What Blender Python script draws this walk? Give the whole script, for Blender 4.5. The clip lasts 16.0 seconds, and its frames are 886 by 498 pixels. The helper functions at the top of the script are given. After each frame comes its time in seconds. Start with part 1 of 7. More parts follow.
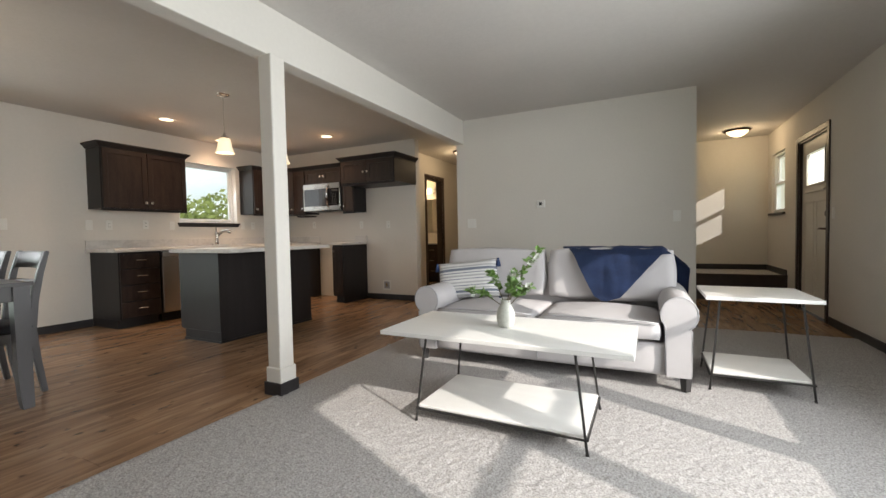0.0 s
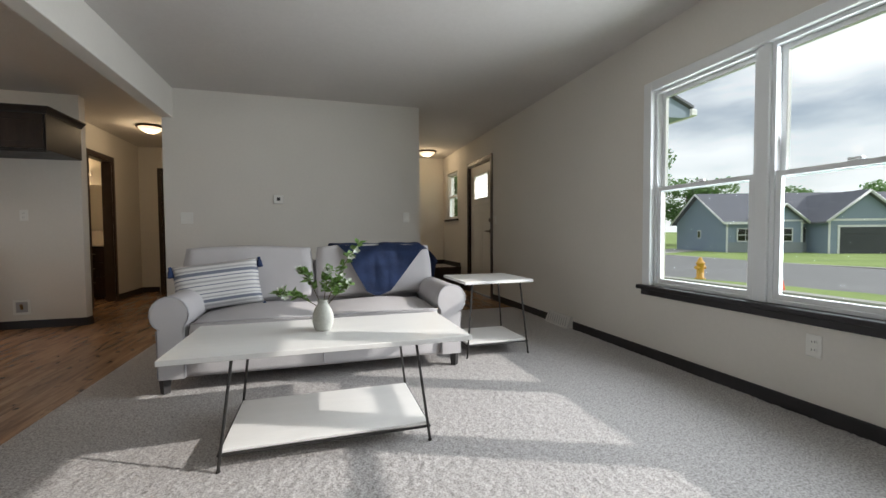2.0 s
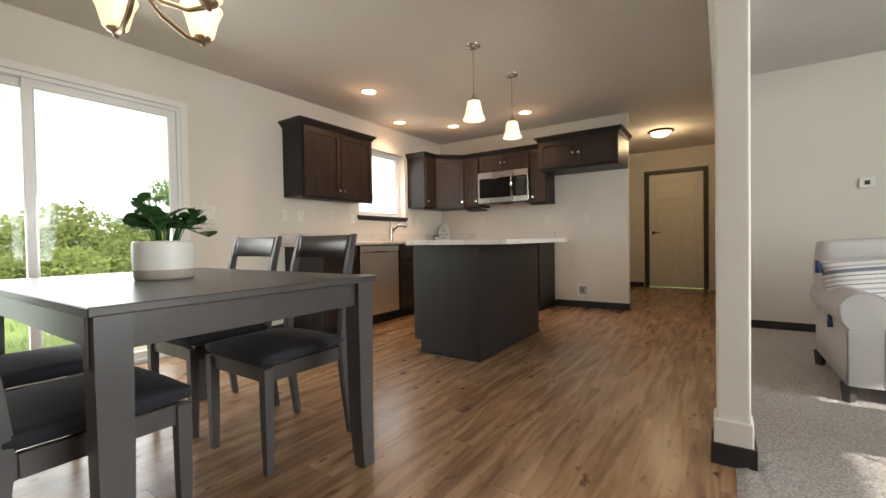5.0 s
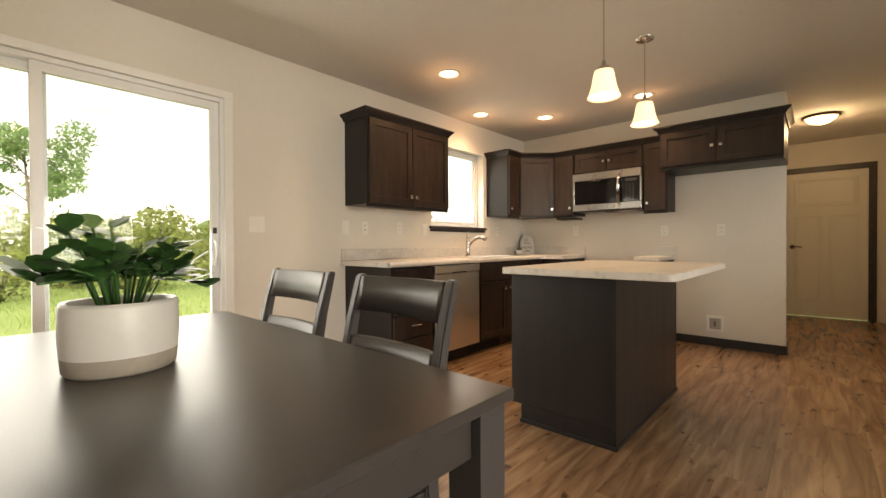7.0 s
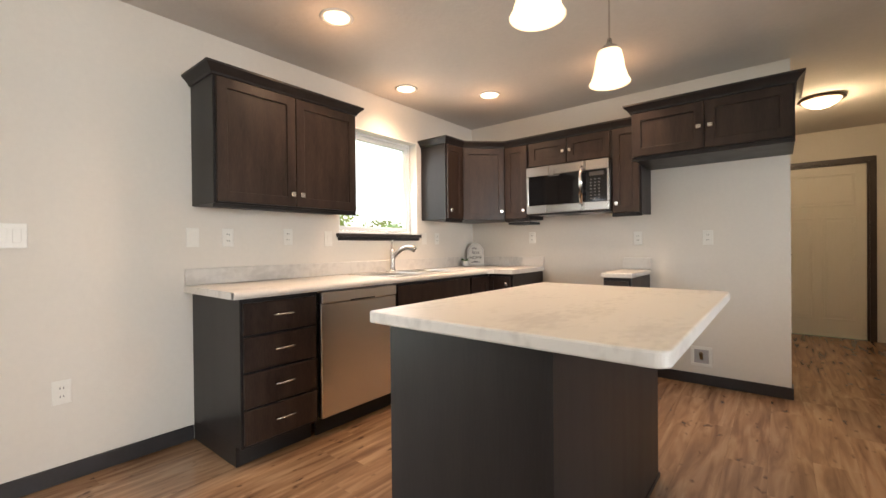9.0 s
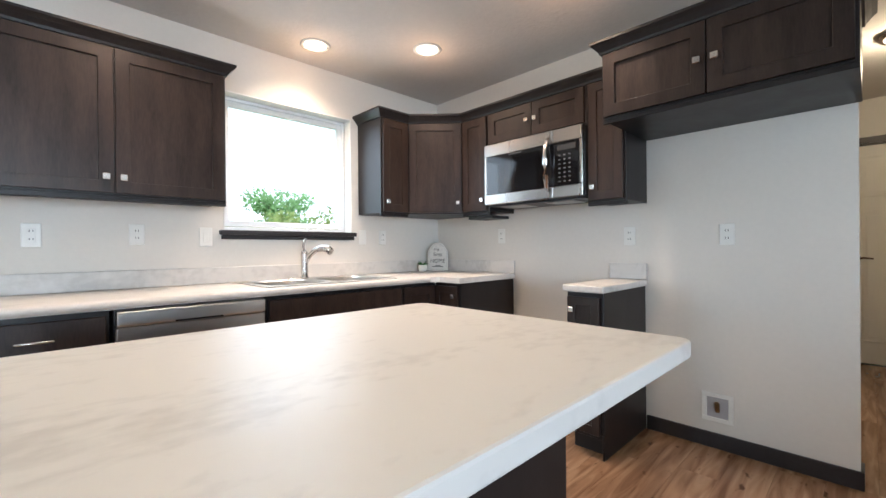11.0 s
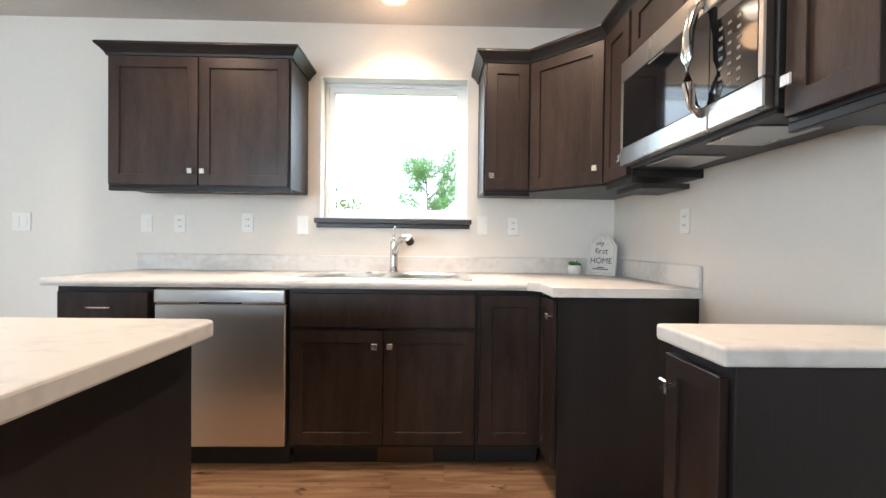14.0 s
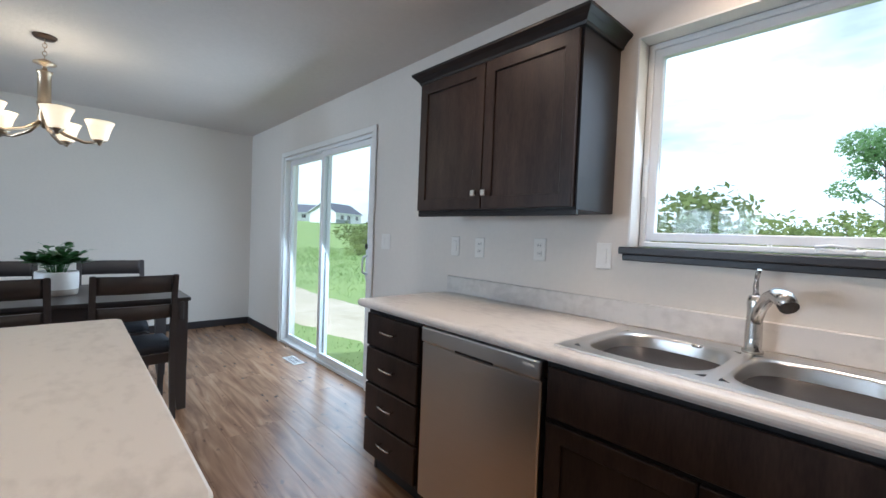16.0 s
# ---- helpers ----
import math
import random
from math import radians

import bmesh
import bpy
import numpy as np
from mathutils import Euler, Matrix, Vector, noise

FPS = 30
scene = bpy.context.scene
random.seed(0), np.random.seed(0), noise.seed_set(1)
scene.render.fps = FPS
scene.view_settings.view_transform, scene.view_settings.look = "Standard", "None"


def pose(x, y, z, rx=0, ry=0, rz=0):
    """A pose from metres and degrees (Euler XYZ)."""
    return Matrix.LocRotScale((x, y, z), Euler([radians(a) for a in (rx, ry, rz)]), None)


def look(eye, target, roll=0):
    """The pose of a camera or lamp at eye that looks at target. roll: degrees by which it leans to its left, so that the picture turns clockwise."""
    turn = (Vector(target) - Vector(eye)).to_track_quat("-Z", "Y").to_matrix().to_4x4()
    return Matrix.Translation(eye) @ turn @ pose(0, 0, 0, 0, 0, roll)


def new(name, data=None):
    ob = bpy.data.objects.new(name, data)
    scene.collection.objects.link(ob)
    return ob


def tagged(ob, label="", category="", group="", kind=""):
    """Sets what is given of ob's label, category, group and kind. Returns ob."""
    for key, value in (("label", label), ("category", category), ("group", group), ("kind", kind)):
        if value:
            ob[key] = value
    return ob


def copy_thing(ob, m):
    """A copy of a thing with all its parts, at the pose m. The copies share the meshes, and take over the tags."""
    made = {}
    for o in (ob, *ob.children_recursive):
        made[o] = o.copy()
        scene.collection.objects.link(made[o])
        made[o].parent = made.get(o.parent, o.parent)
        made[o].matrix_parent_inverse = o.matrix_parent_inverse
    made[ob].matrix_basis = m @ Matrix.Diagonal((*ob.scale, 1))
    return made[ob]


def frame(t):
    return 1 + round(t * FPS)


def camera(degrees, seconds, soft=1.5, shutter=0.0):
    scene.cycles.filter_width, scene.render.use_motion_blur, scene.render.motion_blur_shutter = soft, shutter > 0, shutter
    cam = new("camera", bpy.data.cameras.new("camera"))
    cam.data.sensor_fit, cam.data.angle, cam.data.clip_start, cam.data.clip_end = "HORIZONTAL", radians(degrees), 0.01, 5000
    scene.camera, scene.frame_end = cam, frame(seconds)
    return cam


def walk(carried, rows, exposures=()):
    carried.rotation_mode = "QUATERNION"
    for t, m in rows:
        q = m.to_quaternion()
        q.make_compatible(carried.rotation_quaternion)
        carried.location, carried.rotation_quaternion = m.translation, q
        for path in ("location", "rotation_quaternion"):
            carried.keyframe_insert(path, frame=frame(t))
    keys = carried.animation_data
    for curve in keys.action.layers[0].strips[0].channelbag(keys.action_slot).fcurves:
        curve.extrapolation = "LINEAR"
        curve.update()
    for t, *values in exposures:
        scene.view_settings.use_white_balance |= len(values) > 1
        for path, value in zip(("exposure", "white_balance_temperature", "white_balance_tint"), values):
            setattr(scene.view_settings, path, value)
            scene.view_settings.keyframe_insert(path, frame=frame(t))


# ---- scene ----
cam = camera(93.9, 16.0)
PATH = [
    (0, (0.173, 0.275, 1.012), (-0.716, 2.065, 0.94), -1.1),
    (0.5, (0.056, 0.281, 1.004), (-0.422, 2.222, 0.922), -0.9),
    (1, (-0.097, 0.327, 0.999), (-0.159, 2.324, 0.914), -0.7),
    (1.5, (-0.285, 0.355, 1.003), (0.022, 2.33, 0.923), -0.5),
    (2, (-0.543, 0.358, 0.963), (0.026, 2.273, 0.888), -0.4),
    (2.5, (-0.859, 0.369, 0.907), (-0.2, 2.256, 0.834), -0.8),
    (3, (-1.115, 0.389, 0.87), (-0.574, 2.314, 0.812), -1.1),
    (3.5, (-1.443, 0.383, 0.888), (-1.242, 2.372, 0.834), -1.6),
    (4, (-1.648, 0.325, 0.902), (-1.962, 2.299, 0.858), -1.6),
    (4.5, (-1.808, 0.232, 0.904), (-2.599, 2.068, 0.867), -1.5),
    (5, (-2.015, 0.166, 0.907), (-3.13, 1.826, 0.868), -1.0),
    (5.2, (-2.096, 0.17, 0.909), (-3.303, 1.765, 0.872), -1.0),
    (7.3, (-2.844, 0.871, 1.069), (-4.187, 2.352, 1.048), -0.3),
    (7.5, (-2.896, 0.958, 1.08), (-4.224, 2.453, 1.065), -0.4),
    (8, (-2.959, 1.222, 1.106), (-4.268, 2.734, 1.09), -0.5),
    (8.5, (-3.018, 1.516, 1.135), (-4.301, 3.05, 1.12), -0.5),
    (9, (-3.043, 1.833, 1.13), (-4.303, 3.386, 1.118), -0.6),
    (9.5, (-3.025, 2.125, 1.123), (-4.281, 3.682, 1.115), -0.7),
    (10, (-3.003, 2.426, 1.112), (-4.288, 3.959, 1.106), -0.7),
    (10.2, (-2.988, 2.542, 1.122), (-4.299, 4.052, 1.114), -0.6),
    (12.3, (-2.915, 3.86, 1.119), (-4.624, 4.9, 1.119), -0.2),
    (12.5, (-2.933, 3.963, 1.125), (-4.689, 4.92, 1.121), -0.0),
    (13, (-2.97, 4.222, 1.098), (-4.842, 4.925, 1.09), 0.2),
    (13.5, (-3.046, 4.42, 1.069), (-5.006, 4.818, 1.052), 0.5),
    (14, (-3.163, 4.588, 1.093), (-5.162, 4.629, 1.069), 0.7),
    (14.5, (-3.344, 4.743, 1.137), (-5.315, 4.401, 1.105), 1.1),
    (15, (-3.524, 4.815, 1.187), (-5.39, 4.097, 1.142), 1.3),
    (15.5, (-3.766, 4.76, 1.212), (-5.441, 3.668, 1.158), 1.8),
    (16, (-3.985, 4.653, 1.263), (-5.327, 3.171, 1.197), 2.3),
]
EXPOSURES = [(0.0, -0.06, 6600, 11), (1.5, -0.38, 6350, 11), (2.5, -0.44, 6350, 11), (3.5, -0.30, 6500, 11), (4.5, 0.22, 6700, 11), (5.0, 0.43, 6900, 11), (7.5, 0.44, 8750, 15), (8.5, 0.62, 9300, 18), (9.0, 0.82, 6750, 13), (9.5, 0.96, 6100, 10), (10.0, 0.98, 5800, 9), (12.5, 0.74, 5350, 6), (14.0, 1.10, 5600, 6), (15.0, 0.70, 5350, 7), (16.0, 0.10, 5200, 8)]
walk(cam, [(t, look(eye, target, roll)) for t, eye, target, roll in PATH], EXPOSURES)

# ---- world, sun, large lights ----
SUN_EL, SUN_ROT = radians(26.8), radians(113.6)
TO_SUN = Vector((math.sin(SUN_ROT) * math.cos(SUN_EL), math.cos(SUN_ROT) * math.cos(SUN_EL), math.sin(SUN_EL)))
world = bpy.data.worlds.new("sky")
scene.world = world
world.use_nodes = True
wn, wl = world.node_tree.nodes, world.node_tree.links
wn.clear()
sky = wn.new("ShaderNodeTexSky")
sky.sky_type, sky.sun_disc, sky.sun_elevation, sky.sun_rotation = "NISHITA", False, SUN_EL, SUN_ROT
wtc = wn.new("ShaderNodeTexCoord")
wmap = wn.new("ShaderNodeMapping")
wmap.inputs["Scale"].default_value = (1.0, 1.0, 3.2)
wnoise = wn.new("ShaderNodeTexNoise")
wnoise.inputs["Scale"].default_value, wnoise.inputs["Detail"].default_value = 2.6, 9.0
wramp = wn.new("ShaderNodeValToRGB")
wramp.color_ramp.elements[0].position, wramp.color_ramp.elements[1].position = 0.20, 0.55
wmix = wn.new("ShaderNodeMixRGB")
wmix.inputs[2].default_value = (15.0, 14.8, 14.6, 1)
wbg = wn.new("ShaderNodeBackground")
wbg.inputs["Strength"].default_value = 0.11
wout = wn.new("ShaderNodeOutputWorld")
wl.new(wtc.outputs["Generated"], wmap.inputs[0])
wl.new(wmap.outputs[0], wnoise.inputs["Vector"])
wl.new(wnoise.outputs[0], wramp.inputs[0])
wl.new(wramp.outputs[0], wmix.inputs[0])
wl.new(sky.outputs[0], wmix.inputs[1])
wl.new(wmix.outputs[0], wbg.inputs[0])
wl.new(wbg.outputs[0], wout.inputs[0])

sun = new("sun", bpy.data.lights.new("sun", "SUN"))
sun.data.energy, sun.data.angle, sun.data.color = 5.0, radians(0.6), (1.0, 0.95, 0.88)
sun.matrix_world = look(TO_SUN * 30, (0, 0, 0))


def area_lamp(name, at, target, w, h, power, color, spread=180):
    ob = new(name, bpy.data.lights.new(name, "AREA"))
    ob.data.shape, ob.data.size, ob.data.size_y, ob.data.energy, ob.data.color = "RECTANGLE", w, h, power, color
    ob.data.spread = radians(spread)
    ob.matrix_world = look(at, target)
    return ob


def point_lamp(name, at, power, color=(1.0, 0.72, 0.42), r=0.05):
    ob = new(name, bpy.data.lights.new(name, "POINT"))
    ob.data.energy, ob.data.color, ob.data.shadow_soft_size = power, color, r
    ob.location = at
    return ob


DAY = (0.90, 0.96, 1.0)
area_lamp("window_daylight", (1.93, 1.69, 1.30), (-3.0, 1.69, 1.15), 2.3, 1.35, 100, DAY, 140)
area_lamp("slider_daylight", (-5.82, 0.95, 1.05), (-3.0, 0.95, 0.0), 1.65, 1.9, 28, DAY)
area_lamp("kitchen_window_daylight", (-5.832, 4.33, 1.68), (-4.0, 4.33, 0.9), 0.88, 0.84, 4, DAY)

# ---- plan ----
XK, XW = -5.76, 1.85          # kitchen wall, window wall (inner faces)
YB, YR, YS = -1.10, 5.72, 5.20  # back wall, range wall, sofa wall
ZC = 2.455
XE = -1.97                    # carpet edge
HALL_L, HALL_R, HALL_Y = -3.45, -2.05, 8.53
ENT_L, ENT_Y = 0.61, 8.36


# ---- materials ----
def mat(name, color, rough=0.5, metal=0.0, var=0.08, scale=6.0, fine=60.0, bump=0.0, bump_scale=120.0, stretch=(1, 1, 1), rand=0.0, spec=0.5, coat=0.0, dark=None, ramp=(0.35, 0.7), rough_var=0.08):
    """A surface with grain at two scales, roughness variation and relief, in object space."""
    m = bpy.data.materials.new(name)
    m.use_nodes = True
    n, l = m.node_tree.nodes, m.node_tree.links
    b = n["Principled BSDF"]
    tc = n.new("ShaderNodeTexCoord")
    mp = n.new("ShaderNodeMapping")
    mp.inputs["Scale"].default_value = stretch
    l.new(tc.outputs["Object"], mp.inputs[0])
    big, small = n.new("ShaderNodeTexNoise"), n.new("ShaderNodeTexNoise")
    big.inputs["Scale"].default_value, big.inputs["Detail"].default_value = scale, 6
    small.inputs["Scale"].default_value, small.inputs["Detail"].default_value = fine, 4
    l.new(mp.outputs[0], big.inputs["Vector"])
    l.new(mp.outputs[0], small.inputs["Vector"])
    add = n.new("ShaderNodeMath")
    add.operation = "MULTIPLY_ADD"
    add.inputs[1].default_value = 0.4
    l.new(small.outputs[0], add.inputs[0])
    mul = n.new("ShaderNodeMath")
    mul.operation = "MULTIPLY"
    mul.inputs[1].default_value = 0.6
    l.new(big.outputs[0], mul.inputs[0])
    l.new(mul.outputs[0], add.inputs[2])
    rp = n.new("ShaderNodeValToRGB")
    lo = dark if dark else tuple(c * (1 - var) for c in color)
    hi = color if dark else tuple(min(1, c * (1 + var)) for c in color)
    rp.color_ramp.elements[0].position, rp.color_ramp.elements[1].position = ramp
    rp.color_ramp.elements[0].color, rp.color_ramp.elements[1].color = (*lo, 1), (*hi, 1)
    l.new(add.outputs[0], rp.inputs[0])
    out = rp.outputs[0]
    if rand:
        info = n.new("ShaderNodeObjectInfo")
        mr = n.new("ShaderNodeMapRange")
        mr.inputs["To Min"].default_value, mr.inputs["To Max"].default_value = 1 - rand, 1 + rand
        l.new(info.outputs["Random"], mr.inputs[0])
        hs = n.new("ShaderNodeHueSaturation")
        l.new(mr.outputs[0], hs.inputs["Value"])
        l.new(out, hs.inputs["Color"])
        out = hs.outputs[0]
    l.new(out, b.inputs["Base Color"])
    b.inputs["Metallic"].default_value = metal
    b.inputs["Specular IOR Level"].default_value = spec
    b.inputs["Coat Weight"].default_value = coat
    rr = n.new("ShaderNodeMapRange")
    rr.inputs["To Min"].default_value, rr.inputs["To Max"].default_value = max(0.02, rough - rough_var), min(1, rough + rough_var)
    l.new(big.outputs[0], rr.inputs[0])
    l.new(rr.outputs[0], b.inputs["Roughness"])
    if bump:
        bn = n.new("ShaderNodeTexNoise")
        bn.inputs["Scale"].default_value, bn.inputs["Detail"].default_value = bump_scale, 3
        l.new(mp.outputs[0], bn.inputs["Vector"])
        bp = n.new("ShaderNodeBump")
        bp.inputs["Strength"].default_value, bp.inputs["Distance"].default_value = bump, 0.004
        l.new(bn.outputs[0], bp.inputs["Height"])
        l.new(bp.outputs[0], b.inputs["Normal"])
    return m


def glow(name, color, strength, base=(0.9, 0.88, 0.82)):
    m = bpy.data.materials.new(name)
    m.use_nodes = True
    b = m.node_tree.nodes["Principled BSDF"]
    b.inputs["Base Color"].default_value = (*base, 1)
    b.inputs["Roughness"].default_value = 0.35
    b.inputs["Emission Color"].default_value = (*color, 1)
    b.inputs["Emission Strength"].default_value = strength
    return m


def glass(name, tint=(0.93, 0.96, 0.96), rough=0.0):
    m = bpy.data.materials.new(name)
    m.use_nodes = True
    n, l = m.node_tree.nodes, m.node_tree.links
    n.clear()
    tr, gl, mx, fr, o = (n.new("ShaderNode" + k) for k in ("BsdfTransparent", "BsdfGlossy", "MixShader", "LayerWeight", "OutputMaterial"))
    tr.inputs[0].default_value = (*tint, 1)
    gl.inputs["Roughness"].default_value = rough
    pw, ma = n.new("ShaderNodeMath"), n.new("ShaderNodeMath")
    pw.operation, ma.operation = "POWER", "MULTIPLY_ADD"
    pw.inputs[1].default_value, ma.inputs[1].default_value, ma.inputs[2].default_value = 5.0, 0.55, 0.014
    fr.inputs[0].default_value = 0.5
    l.new(fr.outputs["Facing"], pw.inputs[0])
    l.new(pw.outputs[0], ma.inputs[0])
    l.new(ma.outputs[0], mx.inputs[0])
    l.new(tr.outputs[0], mx.inputs[1])
    l.new(gl.outputs[0], mx.inputs[2])
    l.new(mx.outputs[0], o.inputs[0])
    return m


M = {}
M["wall"] = mat("wall_paint", (0.70, 0.668, 0.615), 0.75, var=0.03, scale=1.5, fine=40, bump=0.12, bump_scale=90)
M["ceiling"] = mat("ceiling_paint", (0.64, 0.612, 0.585), 0.85, var=0.04, scale=1.2, fine=30, bump=0.5, bump_scale=45)
M["white"] = mat("white_trim", (0.80, 0.80, 0.78), 0.4, var=0.02, scale=3)
M["vinyl"] = mat("white_vinyl", (0.80, 0.82, 0.83), 0.32, var=0.02, scale=3)
M["door_white"] = mat("painted_door", (0.72, 0.69, 0.62), 0.4, var=0.03, scale=2, bump=0.05, bump_scale=200, stretch=(1, 1, 0.1))
M["dark_trim"] = mat("dark_stained_trim", (0.045, 0.030, 0.024), 0.42, var=0.3, scale=8, fine=90, stretch=(1, 1, 1))
M["black_base"] = mat("black_baseboard", (0.022, 0.020, 0.022), 0.45, var=0.25, scale=8)
M["cab"] = mat("dark_stained_cabinet", (0.043, 0.027, 0.0205), 0.38, spec=0.32, scale=5, fine=45, stretch=(3.5, 3.5, 0.55), dark=(0.0115, 0.0072, 0.0062), bump=0.06, bump_scale=150, rand=0.12, ramp=(0.32, 0.68))
M["cab_side"] = mat("grey_brown_cabinet_side", (0.024, 0.0200, 0.0200), 0.40, spec=0.30, scale=3, fine=40, stretch=(4, 4, 0.3), dark=(0.0135, 0.012, 0.012), bump=0.05, bump_scale=150)
M["toe"] = mat("toe_kick_black", (0.012, 0.011, 0.011), 0.6, var=0.2)
M["steel"] = mat("brushed_steel", (0.66, 0.65, 0.63), 0.30, metal=1.0, var=0.03, scale=2, fine=300, stretch=(0.03, 0.03, 1), bump=0.02, bump_scale=500, rough_var=0.04)
M["mw_steel"] = mat("dull_brushed_steel", (0.40, 0.385, 0.365), 0.27, metal=1.0, var=0.05, scale=2, fine=300, stretch=(1, 1, 0.03), bump=0.02, bump_scale=500, rough_var=0.05)
M["nickel"] = mat("brushed_nickel", (0.62, 0.60, 0.57), 0.25, metal=1.0, var=0.05)
M["chrome"] = mat("polished_chrome", (0.75, 0.75, 0.75), 0.12, metal=1.0, var=0.02)
M["black_gloss"] = mat("black_glass", (0.006, 0.006, 0.007), 0.06, var=0.1, rough_var=0.02)
M["black_plastic"] = mat("black_plastic", (0.015, 0.015, 0.016), 0.45, var=0.2)
M["plate"] = mat("outlet_plastic", (0.78, 0.77, 0.73), 0.35, var=0.02)
M["slot"] = mat("outlet_slot", (0.03, 0.03, 0.03), 0.6)
M["counter"] = mat("white_marble_laminate", (0.66, 0.635, 0.60), 0.42, scale=3.6, fine=26, dark=(0.545, 0.52, 0.49), ramp=(0.36, 0.50), stretch=(1.6, 0.8, 1))
M["grey_wood"] = mat("grey_stained_wood", (0.066, 0.056, 0.052), 0.30, spec=0.5, rough_var=0.03, scale=3, fine=50, stretch=(0.6, 3.5, 3.5), dark=(0.050, 0.045, 0.045), bump=0.03, bump_scale=120)
M["grey_wood_up"] = mat("grey_stained_wood_upright", (0.076, 0.071, 0.073), 0.34, scale=3, fine=50, stretch=(3.5, 3.5, 0.5), dark=(0.062, 0.058, 0.060), bump=0.04, bump_scale=120)
M["seat_fabric"] = mat("charcoal_seat_fabric", (0.016, 0.018, 0.025), 0.85, var=0.25, scale=8, fine=250, bump=0.3, bump_scale=500)
M["sofa"] = mat("light_grey_upholstery", (0.50, 0.48, 0.485), 0.9, var=0.07, scale=5, fine=260, bump=0.25, bump_scale=480)
M["piping"] = mat("grey_piping", (0.40, 0.39, 0.40), 0.9, var=0.06)
M["throw"] = mat("navy_knit", (0.030, 0.052, 0.13), 0.95, var=0.35, scale=9, fine=180, bump=0.6, bump_scale=260)
M["table_white"] = mat("white_table_top", (0.80, 0.79, 0.765), 0.35, var=0.04, scale=4, fine=60, stretch=(0.5, 4, 1))
M["iron"] = mat("dark_metal_rod", (0.055, 0.052, 0.050), 0.42, metal=0.7, var=0.2)
M["foot"] = mat("dark_foot", (0.03, 0.028, 0.028), 0.5, var=0.2)
M["vase"] = mat("speckled_stone_vase", (0.52, 0.52, 0.47), 0.55, scale=9, fine=120, dark=(0.34, 0.35, 0.31), ramp=(0.3, 0.6), bump=0.2, bump_scale=90)
M["pot"] = mat("white_ceramic", (0.78, 0.76, 0.72), 0.35, var=0.03, scale=8)
M["pot_base"] = mat("sand_ceramic", (0.42, 0.37, 0.31), 0.6, var=0.1, scale=20)
M["leaf"] = mat("plant_leaf", (0.055, 0.150, 0.042), 0.38, var=0.4, scale=12, rand=0.2)
M["leaf2"] = mat("light_leaf", (0.16, 0.28, 0.07), 0.5, var=0.3, scale=12)
M["petal"] = mat("white_petal", (0.78, 0.80, 0.74), 0.6, var=0.05)
M["stem"] = mat("stem_brown", (0.14, 0.11, 0.06), 0.7, var=0.2)
M["sign"] = mat("whitewashed_sign", (0.66, 0.64, 0.60), 0.7, scale=7, fine=70, dark=(0.46, 0.44, 0.42), ramp=(0.25, 0.5))
M["ink"] = mat("dark_ink", (0.05, 0.05, 0.05), 0.7)
M["vent"] = mat("painted_vent", (0.62, 0.61, 0.58), 0.45, var=0.04)
M["brass"] = mat("aged_brass", (0.35, 0.24, 0.12), 0.35, metal=1.0)
M["bronze"] = mat("oil_bronze", (0.10, 0.065, 0.045), 0.4, metal=0.8)
M["soil"] = mat("potting_soil", (0.03, 0.022, 0.016), 0.9)
M["glass"] = glass("window_glass")
M["frost"] = bpy.data.materials.new("frosted_glass")
M["frost"].use_nodes = True
fb_n, fb_l = M["frost"].node_tree.nodes, M["frost"].node_tree.links
fb_t, fb_g, fb_m = fb_n.new("ShaderNodeBsdfTranslucent"), fb_n["Principled BSDF"], fb_n.new("ShaderNodeMixShader")
fb_t.inputs[0].default_value = (0.93, 0.95, 0.95, 1)
fb_g.inputs["Base Color"].default_value, fb_g.inputs["Roughness"].default_value = (0.85, 0.87, 0.87, 1), 0.3
fb_m.inputs[0].default_value = 0.12
fb_l.new(fb_t.outputs[0], fb_m.inputs[1])
fb_l.new(fb_g.outputs[0], fb_m.inputs[2])
fb_l.new(fb_m.outputs[0], fb_n["Material Output"].inputs[0])
M["mirror"] = mat("mirror", (0.85, 0.86, 0.86), 0.03, metal=1.0, var=0.01, rough_var=0.01)
WARM = (1.0, 0.66, 0.34)
M["can"] = glow("can_lamp", (1.0, 0.80, 0.55), 4.0)
M["shade_lit"] = glow("lit_frosted_shade", (1.0, 0.74, 0.42), 0.95)
M["dome_lit"] = glow("lit_dome", (1.0, 0.78, 0.50), 1.7)
M["chand_lit"] = glow("lit_chandelier_shade", (1.0, 0.70, 0.36), 0.85)
M["champagne"] = mat("champagne_metal", (0.50, 0.40, 0.29), 0.34, metal=1.0, var=0.06)


def carpet_material():
    m = mat("grey_carpet", (0.56, 0.54, 0.525), 0.97, scale=110, fine=260, dark=(0.25, 0.235, 0.228), ramp=(0.38, 0.62), bump=0.4, bump_scale=230, spec=0.1)
    return m


